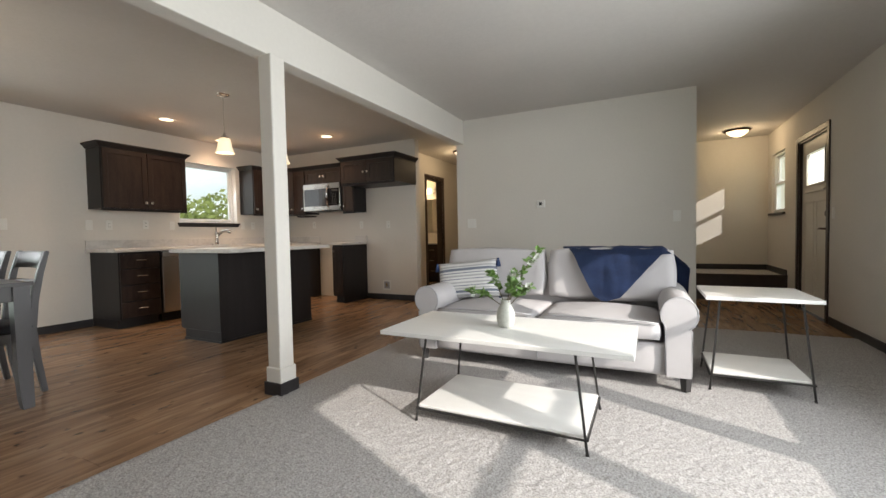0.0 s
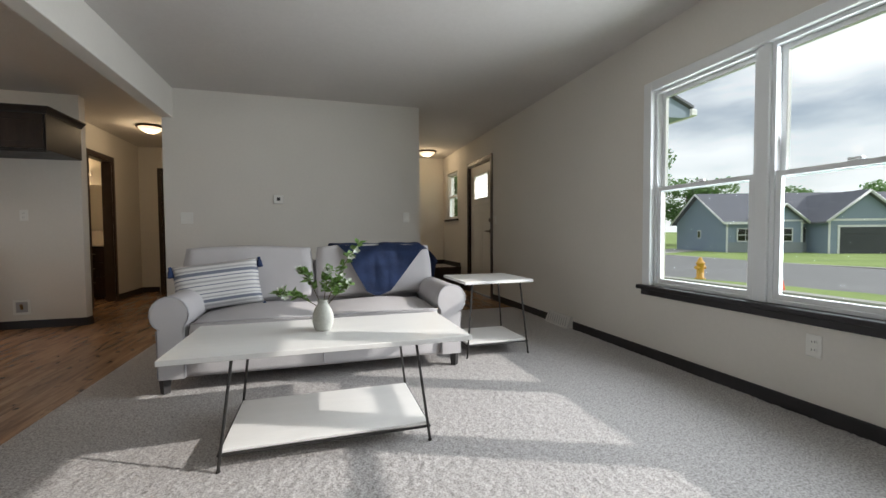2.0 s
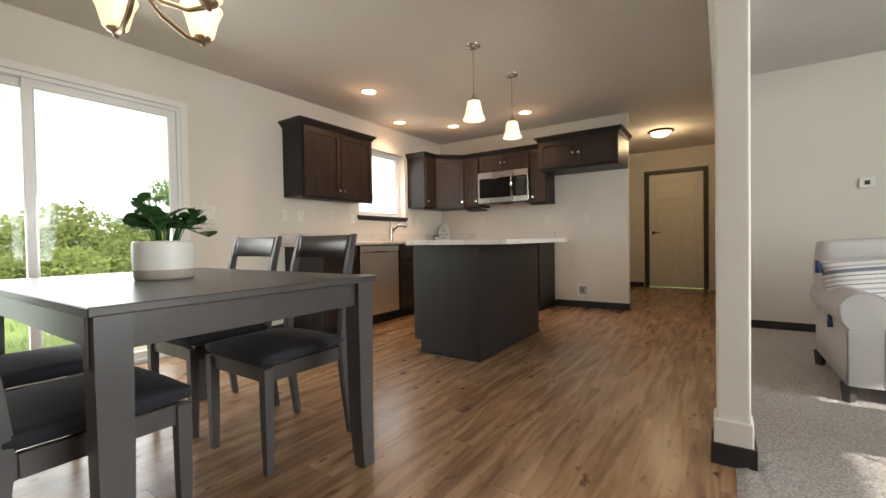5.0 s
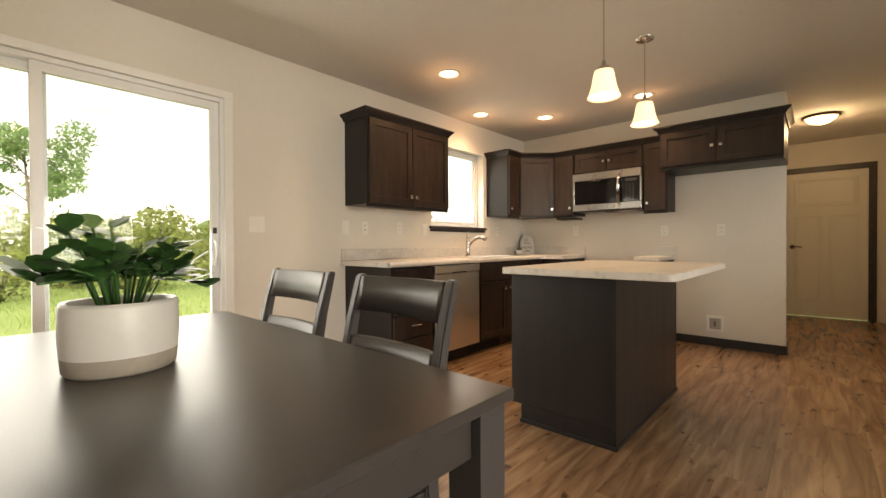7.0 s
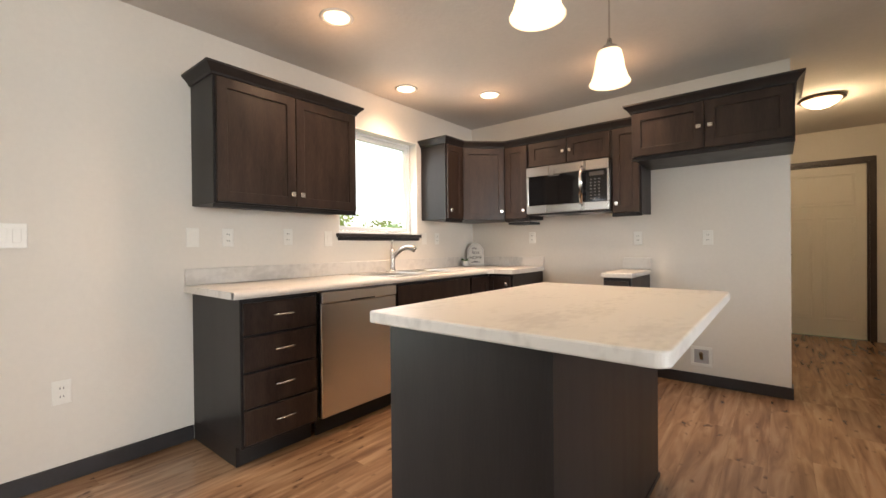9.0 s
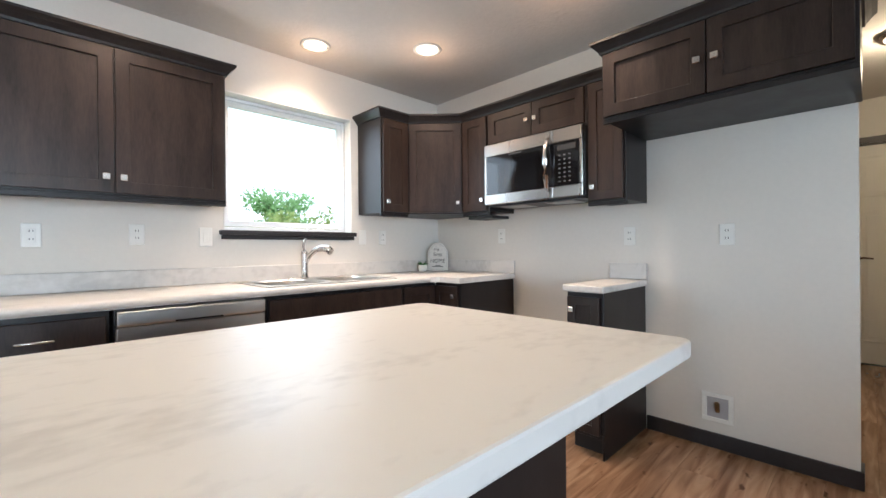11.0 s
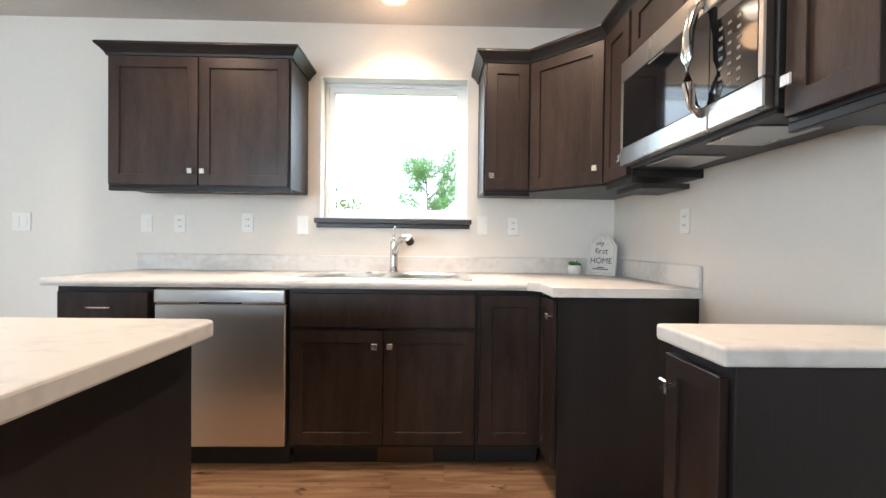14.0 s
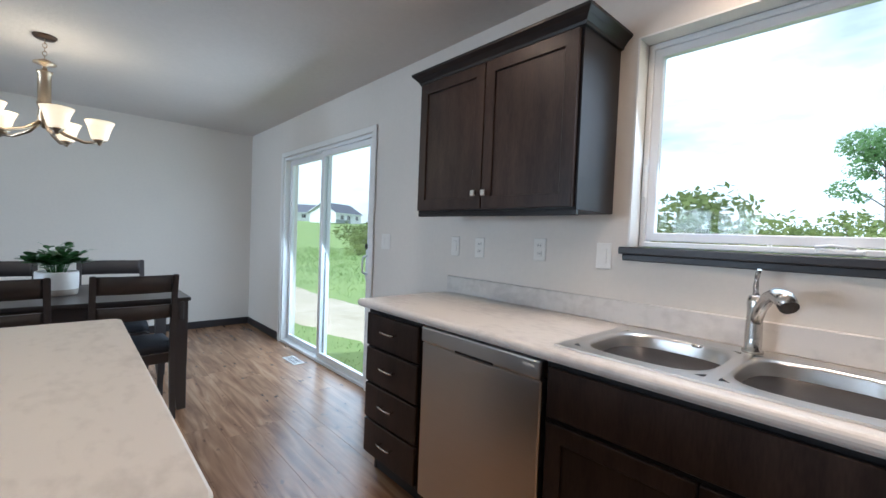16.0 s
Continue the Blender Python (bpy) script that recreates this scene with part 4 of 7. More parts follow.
part("end_panel", boxes((0.1955, 0.207, -0.578, -0.002, 0.0, CB - 0.002), bevel=0.002), M["cab_side"], sc)
d = shaker("cabinet_door", 0.180, 0.722, sc, rail=0.045)
d.matrix_basis = pose(0.008, -0.577, 0.128)
knob(d, 0.030, 0.655)


def counter_slab(name, poly, label, holes=None):
    bm = bmesh.new()
    prism(bm, poly, CB, CT, bevel=0.008, seg=3)
    return tagged(part(name, bm, M["counter"]), label, "countertop")


FX = XK + 0.635
# the long worktop is laid round the sink cut-out in four flush strips of one mesh
S0, S1, SX0, SX1 = 3.92, 4.76, XK + 0.085, XK + 0.575
wt = bmesh.new()
rects = [(XK + 0.001, FX, 2.760, S0), (XK + 0.001, SX0, S0, S1), (SX1, FX, S0, S1)]
for x0, x1, y0, y1 in rects:
    box(wt, x0, x1, y0, y1, CB, CT)
tip = [(XK + 0.001, S1), (FX, S1), (FX, 5.035), (FX + 0.045, 5.085), (-4.883, 5.085), (-4.883, YR - 0.001), (XK + 0.001, YR - 0.001)]
prism(wt, tip, CB, CT)
bmesh.ops.remove_doubles(wt, verts=wt.verts[:], dist=1e-4)
worktop = tagged(part("worktop", wt, M["counter"]), "L-shaped white marble-look laminate worktop with coved edge", "countertop")
part("front_edge", rod(bmesh.new(), (FX - 0.006, 2.760, CB + 0.02), (FX - 0.006, 5.03, CB + 0.02), 0.0192, seg=16), M["counter"], worktop)
part("backsplash", boxes((XK + 0.001, XK + 0.02, 2.762, YR - 0.021, CT + 0.001, CT + 0.1), bevel=0.003), M["counter"], worktop)
part("backsplash", boxes((XK + 0.001, -4.883, YR - 0.02, YR - 0.001, CT + 0.001, CT + 0.1), bevel=0.003), M["counter"], worktop)
sw = counter_slab("small_worktop", [(-4.124, 5.110), (-3.893, 5.110), (-3.893, YR - 0.001), (-4.124, YR - 0.001)], "short white marble-look laminate worktop beside the fridge space")
part("backsplash", boxes((-4.124, -3.893, YR - 0.02, YR - 0.001, CT + 0.001, CT + 0.1), bevel=0.003), M["counter"], sw)

# sink, two bowls
sink = thing("sink", "stainless double-bowl sink set in the laminate worktop", "sink", (0, 0, 0))
rim = bmesh.new()
ri = [(SX0 - 0.02, SX1 + 0.012, S0 - 0.015, S0 + 0.028), (SX0 - 0.02, SX1 + 0.012, S1 - 0.028, S1 + 0.015), (SX1 - 0.035, SX1 + 0.012, S0 + 0.028, S1 - 0.028), (SX0 - 0.02, SX0 + 0.062, S0 + 0.028, S1 - 0.028), (SX0 + 0.062, SX1 - 0.035, 4.325, 4.357)]
for x0, x1, y0, y1 in ri:
    box(rim, x0, x1, y0, y1, CT + 0.0005, CT + 0.007)
bmesh.ops.remove_doubles(rim, verts=rim.verts[:], dist=1e-4)
part("rim", rim, M["steel"], sink)


def bowl(y0, y1):
    bm = bmesh.new()
    x0, x1, n = SX0 + 0.062, SX1 - 0.035, 40
    cx, cy, hx, hy = (x0 + x1) / 2, (y0 + y1) / 2, (x1 - x0) / 2, (y1 - y0) / 2
    rings = []
    for k, z, e in ((1.0, 0.0068, 40), (0.985, 0.0066, 3.6), (0.965, -0.004, 3.4), (0.93, -0.12, 3.4), (0.85, -0.16, 3.2), (0.6, -0.175, 3), (0.13, -0.18, 2)):
        ring = []
        for i in range(n):
            a = math.tau * (i + 0.5) / n
            c, s = math.cos(a), math.sin(a)
            q = (abs(c) ** e + abs(s) ** e) ** (-1 / e)
            ring.append(bm.verts.new((cx + hx * k * c * q, cy + hy * k * s * q, CT + z)))
        rings.append(ring)
    for lo, hi in zip(rings, rings[1:]):
        for i in range(n):
            fc = bm.faces.new((lo[i], lo[(i + 1) % n], hi[(i + 1) % n], hi[i]))
            fc.smooth = True
    bm.faces.new(rings[-1])
    b = part("bowl", bm, M["steel"], sink)
    part("drain", lathe(bmesh.new(), [(0.0, 0.0), (0.03, 0.0), (0.042, 0.004), (0.045, 0.0)], (cx, cy, CT - 0.1795), seg=20), M["chrome"], b, "round drain basket")


bowl(S0 + 0.028, 4.325)
bowl(4.357, S1 - 0.028)

faucet = thing("faucet", "brushed single-lever pull-out kitchen faucet", "faucet", (XK + 0.112, 4.345, CT + 0.007), 32)
part("body", lathe(bmesh.new(), [(0.0, 0.0), (0.030, 0.0), (0.030, 0.008), (0.024, 0.014), (0.024, 0.05), (0.022, 0.14), (0.024, 0.165), (0.020, 0.185), (0.0, 0.19)], seg=20), M["nickel"], faucet)
sp = bmesh.new()
tube(sp, [(0.0, 0, 0.09), (0.035, 0, 0.15), (0.085, 0, 0.192), (0.135, 0, 0.205), (0.18, 0, 0.197), (0.205, 0, 0.178)], [0.017, 0.018, 0.019, 0.023, 0.027, 0.024], seg=14)
part("spout", sp, M["nickel"], faucet)
part("lever", tube(bmesh.new(), [(0, 0, 0.185), (-0.006, 0.0, 0.215), (0.0, 0.0, 0.25), (0.012, 0, 0.272)], [0.012, 0.009, 0.008, 0.006]), M["nickel"], faucet)
part("side_cap", lathe(bmesh.new(), [(0.0, 0.0), (0.018, 0.0), (0.018, 0.006), (0.0, 0.009)], (0.0, -0.16, 0.0), seg=16), M["nickel"], faucet)

# island
isl = thing("kitchen_island", "grey-brown panelled kitchen island with a marble-look top", "island", (0, 0, 0))
ix0, ix1, iy0, iy1 = -4.112, -3.508, 2.855, 4.04
part("body", boxes((ix0, ix1, iy0, iy1, 0.105, CB - 0.001), bevel=0.002), M["cab_side"], isl)
part("base", boxes((ix0 + 0.06, ix1, iy0, iy1, 0.0, 0.1045)), M["cab_side"], isl)
part("base_moulding", boxes((ix0 + 0.055, ix1 + 0.012, iy0 - 0.012, iy0, 0.0, 0.022), (ix1, ix1 + 0.012, iy0, iy1 + 0.012, 0.0, 0.022), bevel=0.003), M["cab_side"], isl)
part("end_panel", boxes((ix0, ix1 + 0.006, iy0 - 0.006, iy0 - 0.0005, 0.11, CB - 0.002)), M["cab_side"], isl)
part("back_panel", boxes((ix1 + 0.0005, ix1 + 0.006, iy0 - 0.0005, iy1, 0.023, CB - 0.002)), M["cab_side"], isl)
for i in range(2):
    w = (iy1 - iy0 - 0.03) / 2
    d = shaker("cabinet_door", w - 0.006, 0.56, isl)
    d.matrix_basis = pose(ix0 - 0.002, iy1 - 0.012 - i * w, 0.13, 0, 0, -90)
    knob(d, 0.03 if i else w - 0.04, 0.49)
    dr = part("drawer_front", boxes((0, w - 0.006, -DT, 0, 0, 0.15), bevel=0.003), M["cab"], isl, at=pose(ix0 - 0.002, iy1 - 0.012 - i * w, 0.70, 0, 0, -90))
    pull(dr, w / 2, 0.08)
tx0, tx1, ty0, ty1, c = -4.130, -3.212, 2.752, 4.092, 0.035
top = []
for cx, cy, a0 in ((tx1 - c, ty0 + c, -90), (tx1 - c, ty1 - c, 0), (tx0 + c, ty1 - c, 90), (tx0 + c, ty0 + c, 180)):
    for k in range(5):
        a = radians(a0 + k * 22.5)
        top.append((cx + c * math.cos(a), cy + c * math.sin(a)))
part("countertop", prism(bmesh.new(), top, CB, CT, bevel=0.006, seg=2), M["counter"], isl, "white marble-look laminate top")

# ---- living room ----
# sofa
SX, SY = -0.530, 3.125
sofa = thing("sofa", "light grey two-seat sofa with rolled arms on dark feet", "sofa", (SX, SY, 0.012))
hw = 0.985
part("base", soft(bmesh.new(), -hw + 0.06, hw - 0.06, 0.02, 0.88, 0.09, 0.30, r=0.025, n=6), M["sofa"], sofa)
part("base_seam", boxes((-0.004, 0.004, 0.016, 0.024, 0.11, 0.27), bevel=0.002), M["piping"], sofa)
part("back_frame", soft(bmesh.new(), -hw + 0.12, hw - 0.12, 0.68, 0.90, 0.12, 0.74, r=0.06, n=8), M["sofa"], sofa)


def sofa_arm(s):
    """A rolled arm: a scroll section swept front to back; s is the side."""
    bm = bmesh.new()
    prof = []
    cx, cz, r = 0.0, 0.485, 0.104
    for k in range(15):
        a = radians(-60 + k * 20)
        prof.append((cx + r * math.cos(a), cz + r * math.sin(a)))
    prof += [(-0.075, 0.40), (-0.075, 0.10), (0.068, 0.10), (0.068, 0.40)]
    rings = []
    for y, k in ((0.0, 0.90), (0.008, 0.97), (0.022, 1.0), (0.25, 1.0), (0.55, 1.0), (0.86, 1.0), (0.89, 0.95)):
        rings.append([bm.verts.new((s * (hw - 0.115 + x * k), y, 0.10 + (z - 0.10) * (0.985 + 0.015 * k))) for x, z in prof])
    n = len(prof)
    for a, b in zip(rings, rings[1:]):
        for i in range(n):
            f = bm.faces.new((a[i], a[(i + 1) % n], b[(i + 1) % n], b[i]))
            f.smooth = True
    bm.faces.new(rings[0])
    bm.faces.new(rings[-1][::-1])
    bmesh.ops.recalc_face_normals(bm, faces=bm.faces[:])
    arm = part("arm", bm, M["sofa"], sofa)
    pts = [(s * (hw - 0.115 + x * 0.97), 0.004, 0.10 + (z - 0.10)) for x, z in prof[:15]]
    pts = [(s * (hw - 0.115 + 0.066), 0.004, 0.11)] + [(s * (hw - 0.115 + 0.068), 0.004, 0.39)] + pts[0:15] + [(s * (hw - 0.115 - 0.073), 0.004, 0.40), (s * (hw - 0.115 - 0.073), 0.004, 0.11)]
    part("piping", tube(bmesh.new(), pts, 0.006, seg=6), M["piping"], arm, "grey welt piping")


sofa_arm(1)
sofa_arm(-1)
for s in (-1, 1):
    x0, x1 = (-hw + 0.205, -0.004) if s < 0 else (0.004, hw - 0.205)
    c = part("seat_cushion", soft(bmesh.new(), x0, x1, -0.015, 0.70, 0.302, 0.435, r=0.045, n=12, puff=0.035, jitter=0.004), M["sofa"], sofa)
    part("piping", tube(bmesh.new(), [(x0 + 0.02, -0.012, 0.425), (x0 + 0.10, -0.016, 0.432), ((x0 + x1) / 2, -0.018, 0.435), (x1 - 0.10, -0.016, 0.432), (x1 - 0.02, -0.012, 0.425)], 0.006, seg=6), M["piping"], c, "grey welt piping")
    bc = part("back_cushion", soft(bmesh.new(), -0.975 if s < 0 else -0.054, -0.066 if s < 0 else 0.895, -0.09, 0.10, -0.21, 0.215, r=0.068, n=12, jitter=0.010), M["sofa"], sofa, at=pose(0, 0.665, 0.655, -13))
for x in (-hw + 0.065, hw - 0.075):
    for y in (0.07, 0.83):
        part("foot", rod(bmesh.new(), (x, y, 0.0), (x, y, 0.10), 0.026, 0.036, seg=4), M["foot"], sofa, "dark square tapered foot")
part("foot", rod(bmesh.new(), (0, 0.45, 0.0), (0, 0.45, 0.10), 0.026, 0.032, seg=4), M["foot"], sofa, "dark square tapered foot")


# navy throw over one back cushion
def throw_blanket():
    bm = bmesh.new()
    nu, nv = 44, 46
    path = [(0.98, 0.60), (0.90, 0.72), (0.82, 0.845), (0.74, 0.868), (0.66, 0.855), (0.575, 0.80), (0.53, 0.70), (0.505, 0.60), (0.49, 0.50), (0.46, 0.475)]
    path = [(y, z + 0.010 * min(1, max(0, (z - 0.5) / 0.2))) for y, z in path]
    def along(t):
        t = t * (len(path) - 1)
        i = min(int(t), len(path) - 2)
        f = t - i
        return [path[i][k] * (1 - f) + path[i + 1][k] * f for k in (0, 1)]
    grid = []
    for j in range(nv):
        v = j / (nv - 1)
        y, z = along(v)
        k = max(0.0, (v - 0.30) / 0.70)
        left = 0.050 + (0.385 - 0.050) * k
        right = 0.985 + (0.425 - 0.985) * k
        row = []
        for i in range(nu):
            u = i / (nu - 1)
            x = left + (right - left) * u
            drop = max(0.0, x - 0.80) * 0.9 * (1 - k)
            w = 0.0045 * math.sin(x * 21 + v * 6) + 0.003 * math.sin(x * 47 - v * 9)
            p = Vector((x, y - abs(w) * 0.9 - 0.012, z + w * 0.4 - drop))
            p += noise.noise_vector(p * 9) * 0.006
            row.append(bm.verts.new(p))
        grid.append(row)
    for j in range(nv - 1):
        for i in range(nu - 1):
            f = bm.faces.new((grid[j][i], grid[j][i + 1], grid[j + 1][i + 1], grid[j + 1][i]))
            f.smooth = True
    bmesh.ops.solidify(bm, geom=bm.faces[:], thickness=0.009)
    return bm


thr = tagged(part("throw_blanket", throw_blanket(), M["throw"]), "navy knitted throw draped over the sofa back", "blanket")
thr.matrix_basis = pose(SX, SY, 0.012)


def stripe_material():
    m = mat("striped_cotton", (0.66, 0.65, 0.64), 0.92, var=0.05, fine=220, bump=0.35, bump_scale=380)
    n, l = m.node_tree.nodes, m.node_tree.links
    b = n["Principled BSDF"]
    base = b.inputs["Base Color"].links[0].from_socket
    tc, sep, rp = n.new("ShaderNodeTexCoord"), n.new("ShaderNodeSeparateXYZ"), n.new("ShaderNodeValToRGB")
    l.new(tc.outputs["Object"], sep.inputs[0])
    mr = n.new("ShaderNodeMapRange")
    mr.inputs["From Min"].default_value, mr.inputs["From Max"].default_value = -0.165, 0.165
    l.new(sep.outputs["Z"], mr.inputs[0])
    l.new(mr.outputs[0], rp.inputs[0])
    rp.color_ramp.interpolation = "CONSTANT"
    els = rp.color_ramp.elements
    white, navy, grey = (1, 1, 1, 1), (0.26, 0.29, 0.37, 1), (0.62, 0.63, 0.65, 1)
    els[0].position, els[0].color, els[1].position, els[1].color = 0.0, white, 0.06, grey
    for pos, c in ((0.10, white), (0.13, navy), (0.19, white), (0.22, grey), (0.25, white), (0.30, navy), (0.32, white), (0.37, grey), (0.41, white), (0.47, navy), (0.49, white), (0.54, grey), (0.58, white), (0.63, navy), (0.65, white), (0.70, navy), (0.77, white), (0.80, grey), (0.84, white), (0.90, grey), (0.93, white)):
        e = els.new(pos)
        e.color = c
    mx = n.new("ShaderNodeMixRGB")
    mx.blend_type = "MULTIPLY"
    mx.inputs[0].default_value = 1.0
    l.new(base, mx.inputs[1])
    l.new(rp.outputs[0], mx.inputs[2])
    l.new(mx.outputs[0], b.inputs["Base Color"])
    return m


pil = thing("throw_pillow", "white and navy striped lumbar pillow with tassels on the sofa", "pillow", (-1.185, 3.545, 0.612))
pil.matrix_basis = pose(-1.228, 3.570, 0.615, -16, -6, 6)
pb = bmesh.new()
N = 22
for s in (-1, 1):
    g = [[None] * N for _ in range(N)]
    for i in range(N):
        for j in range(N):
            u, v = 2 * i / (N - 1) - 1, 2 * j / (N - 1) - 1
            t = 0.075 * ((1 - u ** 4) * (1 - v ** 4)) ** 0.55
            g[i][j] = pb.verts.new((0.275 * u * (1 - 0.05 * (1 - v * v) * (abs(u) > 0.9)), s * t, 0.162 * v * (1 - 0.04 * (1 - abs(u)))))
    for i in range(N - 1):
        for j in range(N - 1):
            q = (g[i][j], g[i + 1][j], g[i + 1][j + 1], g[i][j + 1])
            f = pb.faces.new(q if s < 0 else q[::-1])
            f.smooth = True
bmesh.ops.remove_doubles(pb, verts=pb.verts[:], dist=1e-4)
part("cover", pb, stripe_material(), pil)
for sx in (-1, 1):
    for sz in (-1, 1):
        tb = bmesh.new()
        c = Vector((sx * 0.278, -0.01, sz * 0.165))
        lathe(tb, [(0.0, 0.0), (0.010, -0.004), (0.012, -0.016), (0.009, -0.022), (0.016, -0.034), (0.021, -0.075), (0.0, -0.076)], c, seg=10)
        part("tassel", tb, M["throw"], pil, "navy tassel")


# coffee table and side table: white tops on thin dark rods
def rod_table(name, label, x0, x1, y0, y1, h, shelf_z, inset, group):
    t = thing(name, label, "table", (x0, y0, 0.010), 0, group)
    w, d = x1 - x0, y1 - y0
    part("tabletop", boxes((0, w, 0, d, h - 0.022, h), bevel=0.002), M["table_white"], t)
    part("shelf", boxes((inset, w - inset, 0.05, d - 0.05, shelf_z, shelf_z + 0.014), bevel=0.002), M["table_white"], t)
    fr = bmesh.new()
    zs = shelf_z - 0.006
    a, b, c, e = (inset - 0.008, 0.045, zs), (w - inset + 0.008, 0.045, zs), (w - inset + 0.008, d - 0.045, zs), (inset - 0.008, d - 0.045, zs)
    for p, q in ((a, b), (b, c), (c, e), (e, a)):
        rod(fr, p, q, 0.006, seg=8)
    part("shelf_frame", fr, M["iron"], t)
    for sx in (0, 1):
        for sy in (0, 1):
            fx = inset - 0.008 if sx == 0 else w - inset + 0.008
            fy = 0.040 if sy == 0 else d - 0.040
            lean = 0.055 if sx == 0 else -0.055
            lg = bmesh.new()
            rod(lg, (fx, fy, 0.004), (fx + lean, fy + (0.03 if sy == 0 else -0.03), h - 0.022), 0.0065, seg=8)
            rod(lg, (fx, fy, 0.0), (fx, fy, 0.008), 0.009, seg=8)
            part("leg", lg, M["iron"], t)
    return t


rod_table("coffee_table", "white-topped coffee table with a lower shelf on dark metal legs", -1.145, 0.122, 2.135, 2.755, 0.482, 0.072, 0.202, "white living room tables")
rod_table("side_table", "white-topped side table with a lower shelf beside the sofa", 0.490, 1.056, 3.255, 3.825, 0.590, 0.10, 0.035, "white living room tables")


def leaf_card(bm, p, d, n, l, w, fold=0.2):
    """A small folded leaf: six corners, creased along the rib."""
    d, n = Vector(d).normalized(), Vector(n)
    s = d.cross(n).normalized()
    n = s.cross(d).normalized()
    p = Vector(p)
    c = [p, p + d * l * 0.5 + s * w / 2 + n * fold * w, p + d * l, p + d * l * 0.5 - s * w / 2 + n * fold * w, p + d * l * 0.5 - n * 0.02 * l]
    v = [bm.verts.new(q) for q in c]
    bm.faces.new((v[0], v[1], v[4]))
    bm.faces.new((v[1], v[2], v[4]))
    bm.faces.new((v[2], v[3], v[4]))
    bm.faces.new((v[3], v[0], v[4]))


def round_leaf(bm, p, d, l, w, cup=0.12):
    """A thick rounded leaf blade on a short stalk, cupped along its rib."""
    d, p = Vector(d).normalized(), Vector(p)
    s = d.cross(Vector((0, 0, 1))).normalized()
    n = s.cross(d).normalized()
    rib = [bm.verts.new(p + d * l * a + n * l * b) for a, b in ((0.0, 0.0), (0.35, 0.03), (0.7, 0.04), (1.0, 0.0))]
    for sd_ in (-1, 1):
        e = [bm.verts.new(p + d * l * a + s * sd_ * w * b + n * cup * w * b) for a, b in ((0.22, 0.30), (0.55, 0.5), (0.88, 0.34))]
        for q in ((rib[0], e[0], rib[1]), (rib[1], e[0], e[1], rib[2]), (rib[2], e[1], e[2], rib[3])):
            f = bm.faces.new(q if sd_ < 0 else q[::-1])
            f.smooth = True


# vase with flowering stems
rng = random.Random(5)
VX, VY, VZ = -0.535, 2.465, 0.4935
vase = thing("vase", "speckled stone vase with white blossom stems on the coffee table", "vase", (VX, VY, VZ))
part("body", lathe(bmesh.new(), [(0.0, 0.0), (0.036, 0.0), (0.043, 0.012), (0.051, 0.045), (0.050, 0.075), (0.040, 0.105), (0.028, 0.125), (0.024, 0.137), (0.030, 0.150), (0.026, 0.150), (0.021, 0.137), (0.024, 0.12), (0.0, 0.11)]), M["vase"], vase)
stems = [((0.02, 0.0, 0.15), (0.07, 0.01, 0.29), (0.18, 0.02, 0.42)), ((-0.01, 0.01, 0.15), (-0.12, -0.02, 0.20), (-0.21, -0.04, 0.19)), ((0.0, 0.0, 0.15), (-0.05, 0.02, 0.24), (-0.10, 0.03, 0.30)), ((0.01, -0.01, 0.15), (0.05, -0.03, 0.22), (0.08, -0.05, 0.25)), ((0.0, 0.01, 0.14), (0.02, 0.05, 0.24), (0.03, 0.06, 0.30)), ((0.01, 0.0, 0.15), (0.09, 0.03, 0.20), (0.13, 0.02, 0.22))]
for st in stems:
    sb_, lb, fb_ = bmesh.new(), bmesh.new(), bmesh.new()
    a, b, c = (Vector(p) for p in ((st[0][0] * 0.5, st[0][1] * 0.5, 0.10), st[1], st[2]))
    pts = [a * (1 - t) ** 2 + b * 2 * t * (1 - t) + c * t * t for t in [i / 7 for i in range(8)]]
    tube(sb_, pts, 0.0022, seg=5)
    s = part("stem", sb_, M["stem"], vase)
    for k in range(38):
        t = 0.35 + 0.65 * rng.random()
        p = a * (1 - t) ** 2 + b * 2 * t * (1 - t) + c * t * t
        leaf_card(lb, p, (rng.uniform(-1, 1), rng.uniform(-1, 1), rng.uniform(-0.3, 1)), (rng.uniform(-1, 1), rng.uniform(-1, 1), 1), rng.uniform(0.028, 0.052), rng.uniform(0.020, 0.036))
    part("leaves", lb, M["leaf2"], s)
    for k in range(2):
        t = 0.75 + 0.25 * rng.random()
        p = a * (1 - t) ** 2 + b * 2 * t * (1 - t) + c * t * t + Vector((rng.uniform(-0.02, 0.02), rng.uniform(-0.02, 0.02), rng.uniform(-0.02, 0.02)))
        for q in range(5):
            an = q * math.tau / 5 + k
            leaf_card(fb_, p, (math.cos(an), math.sin(an) * 0.6 - 0.4, math.sin(an) * 0.8), (0, -1, 0.3), 0.024, 0.020)
    part("blossom", fb_, M["petal"], s)


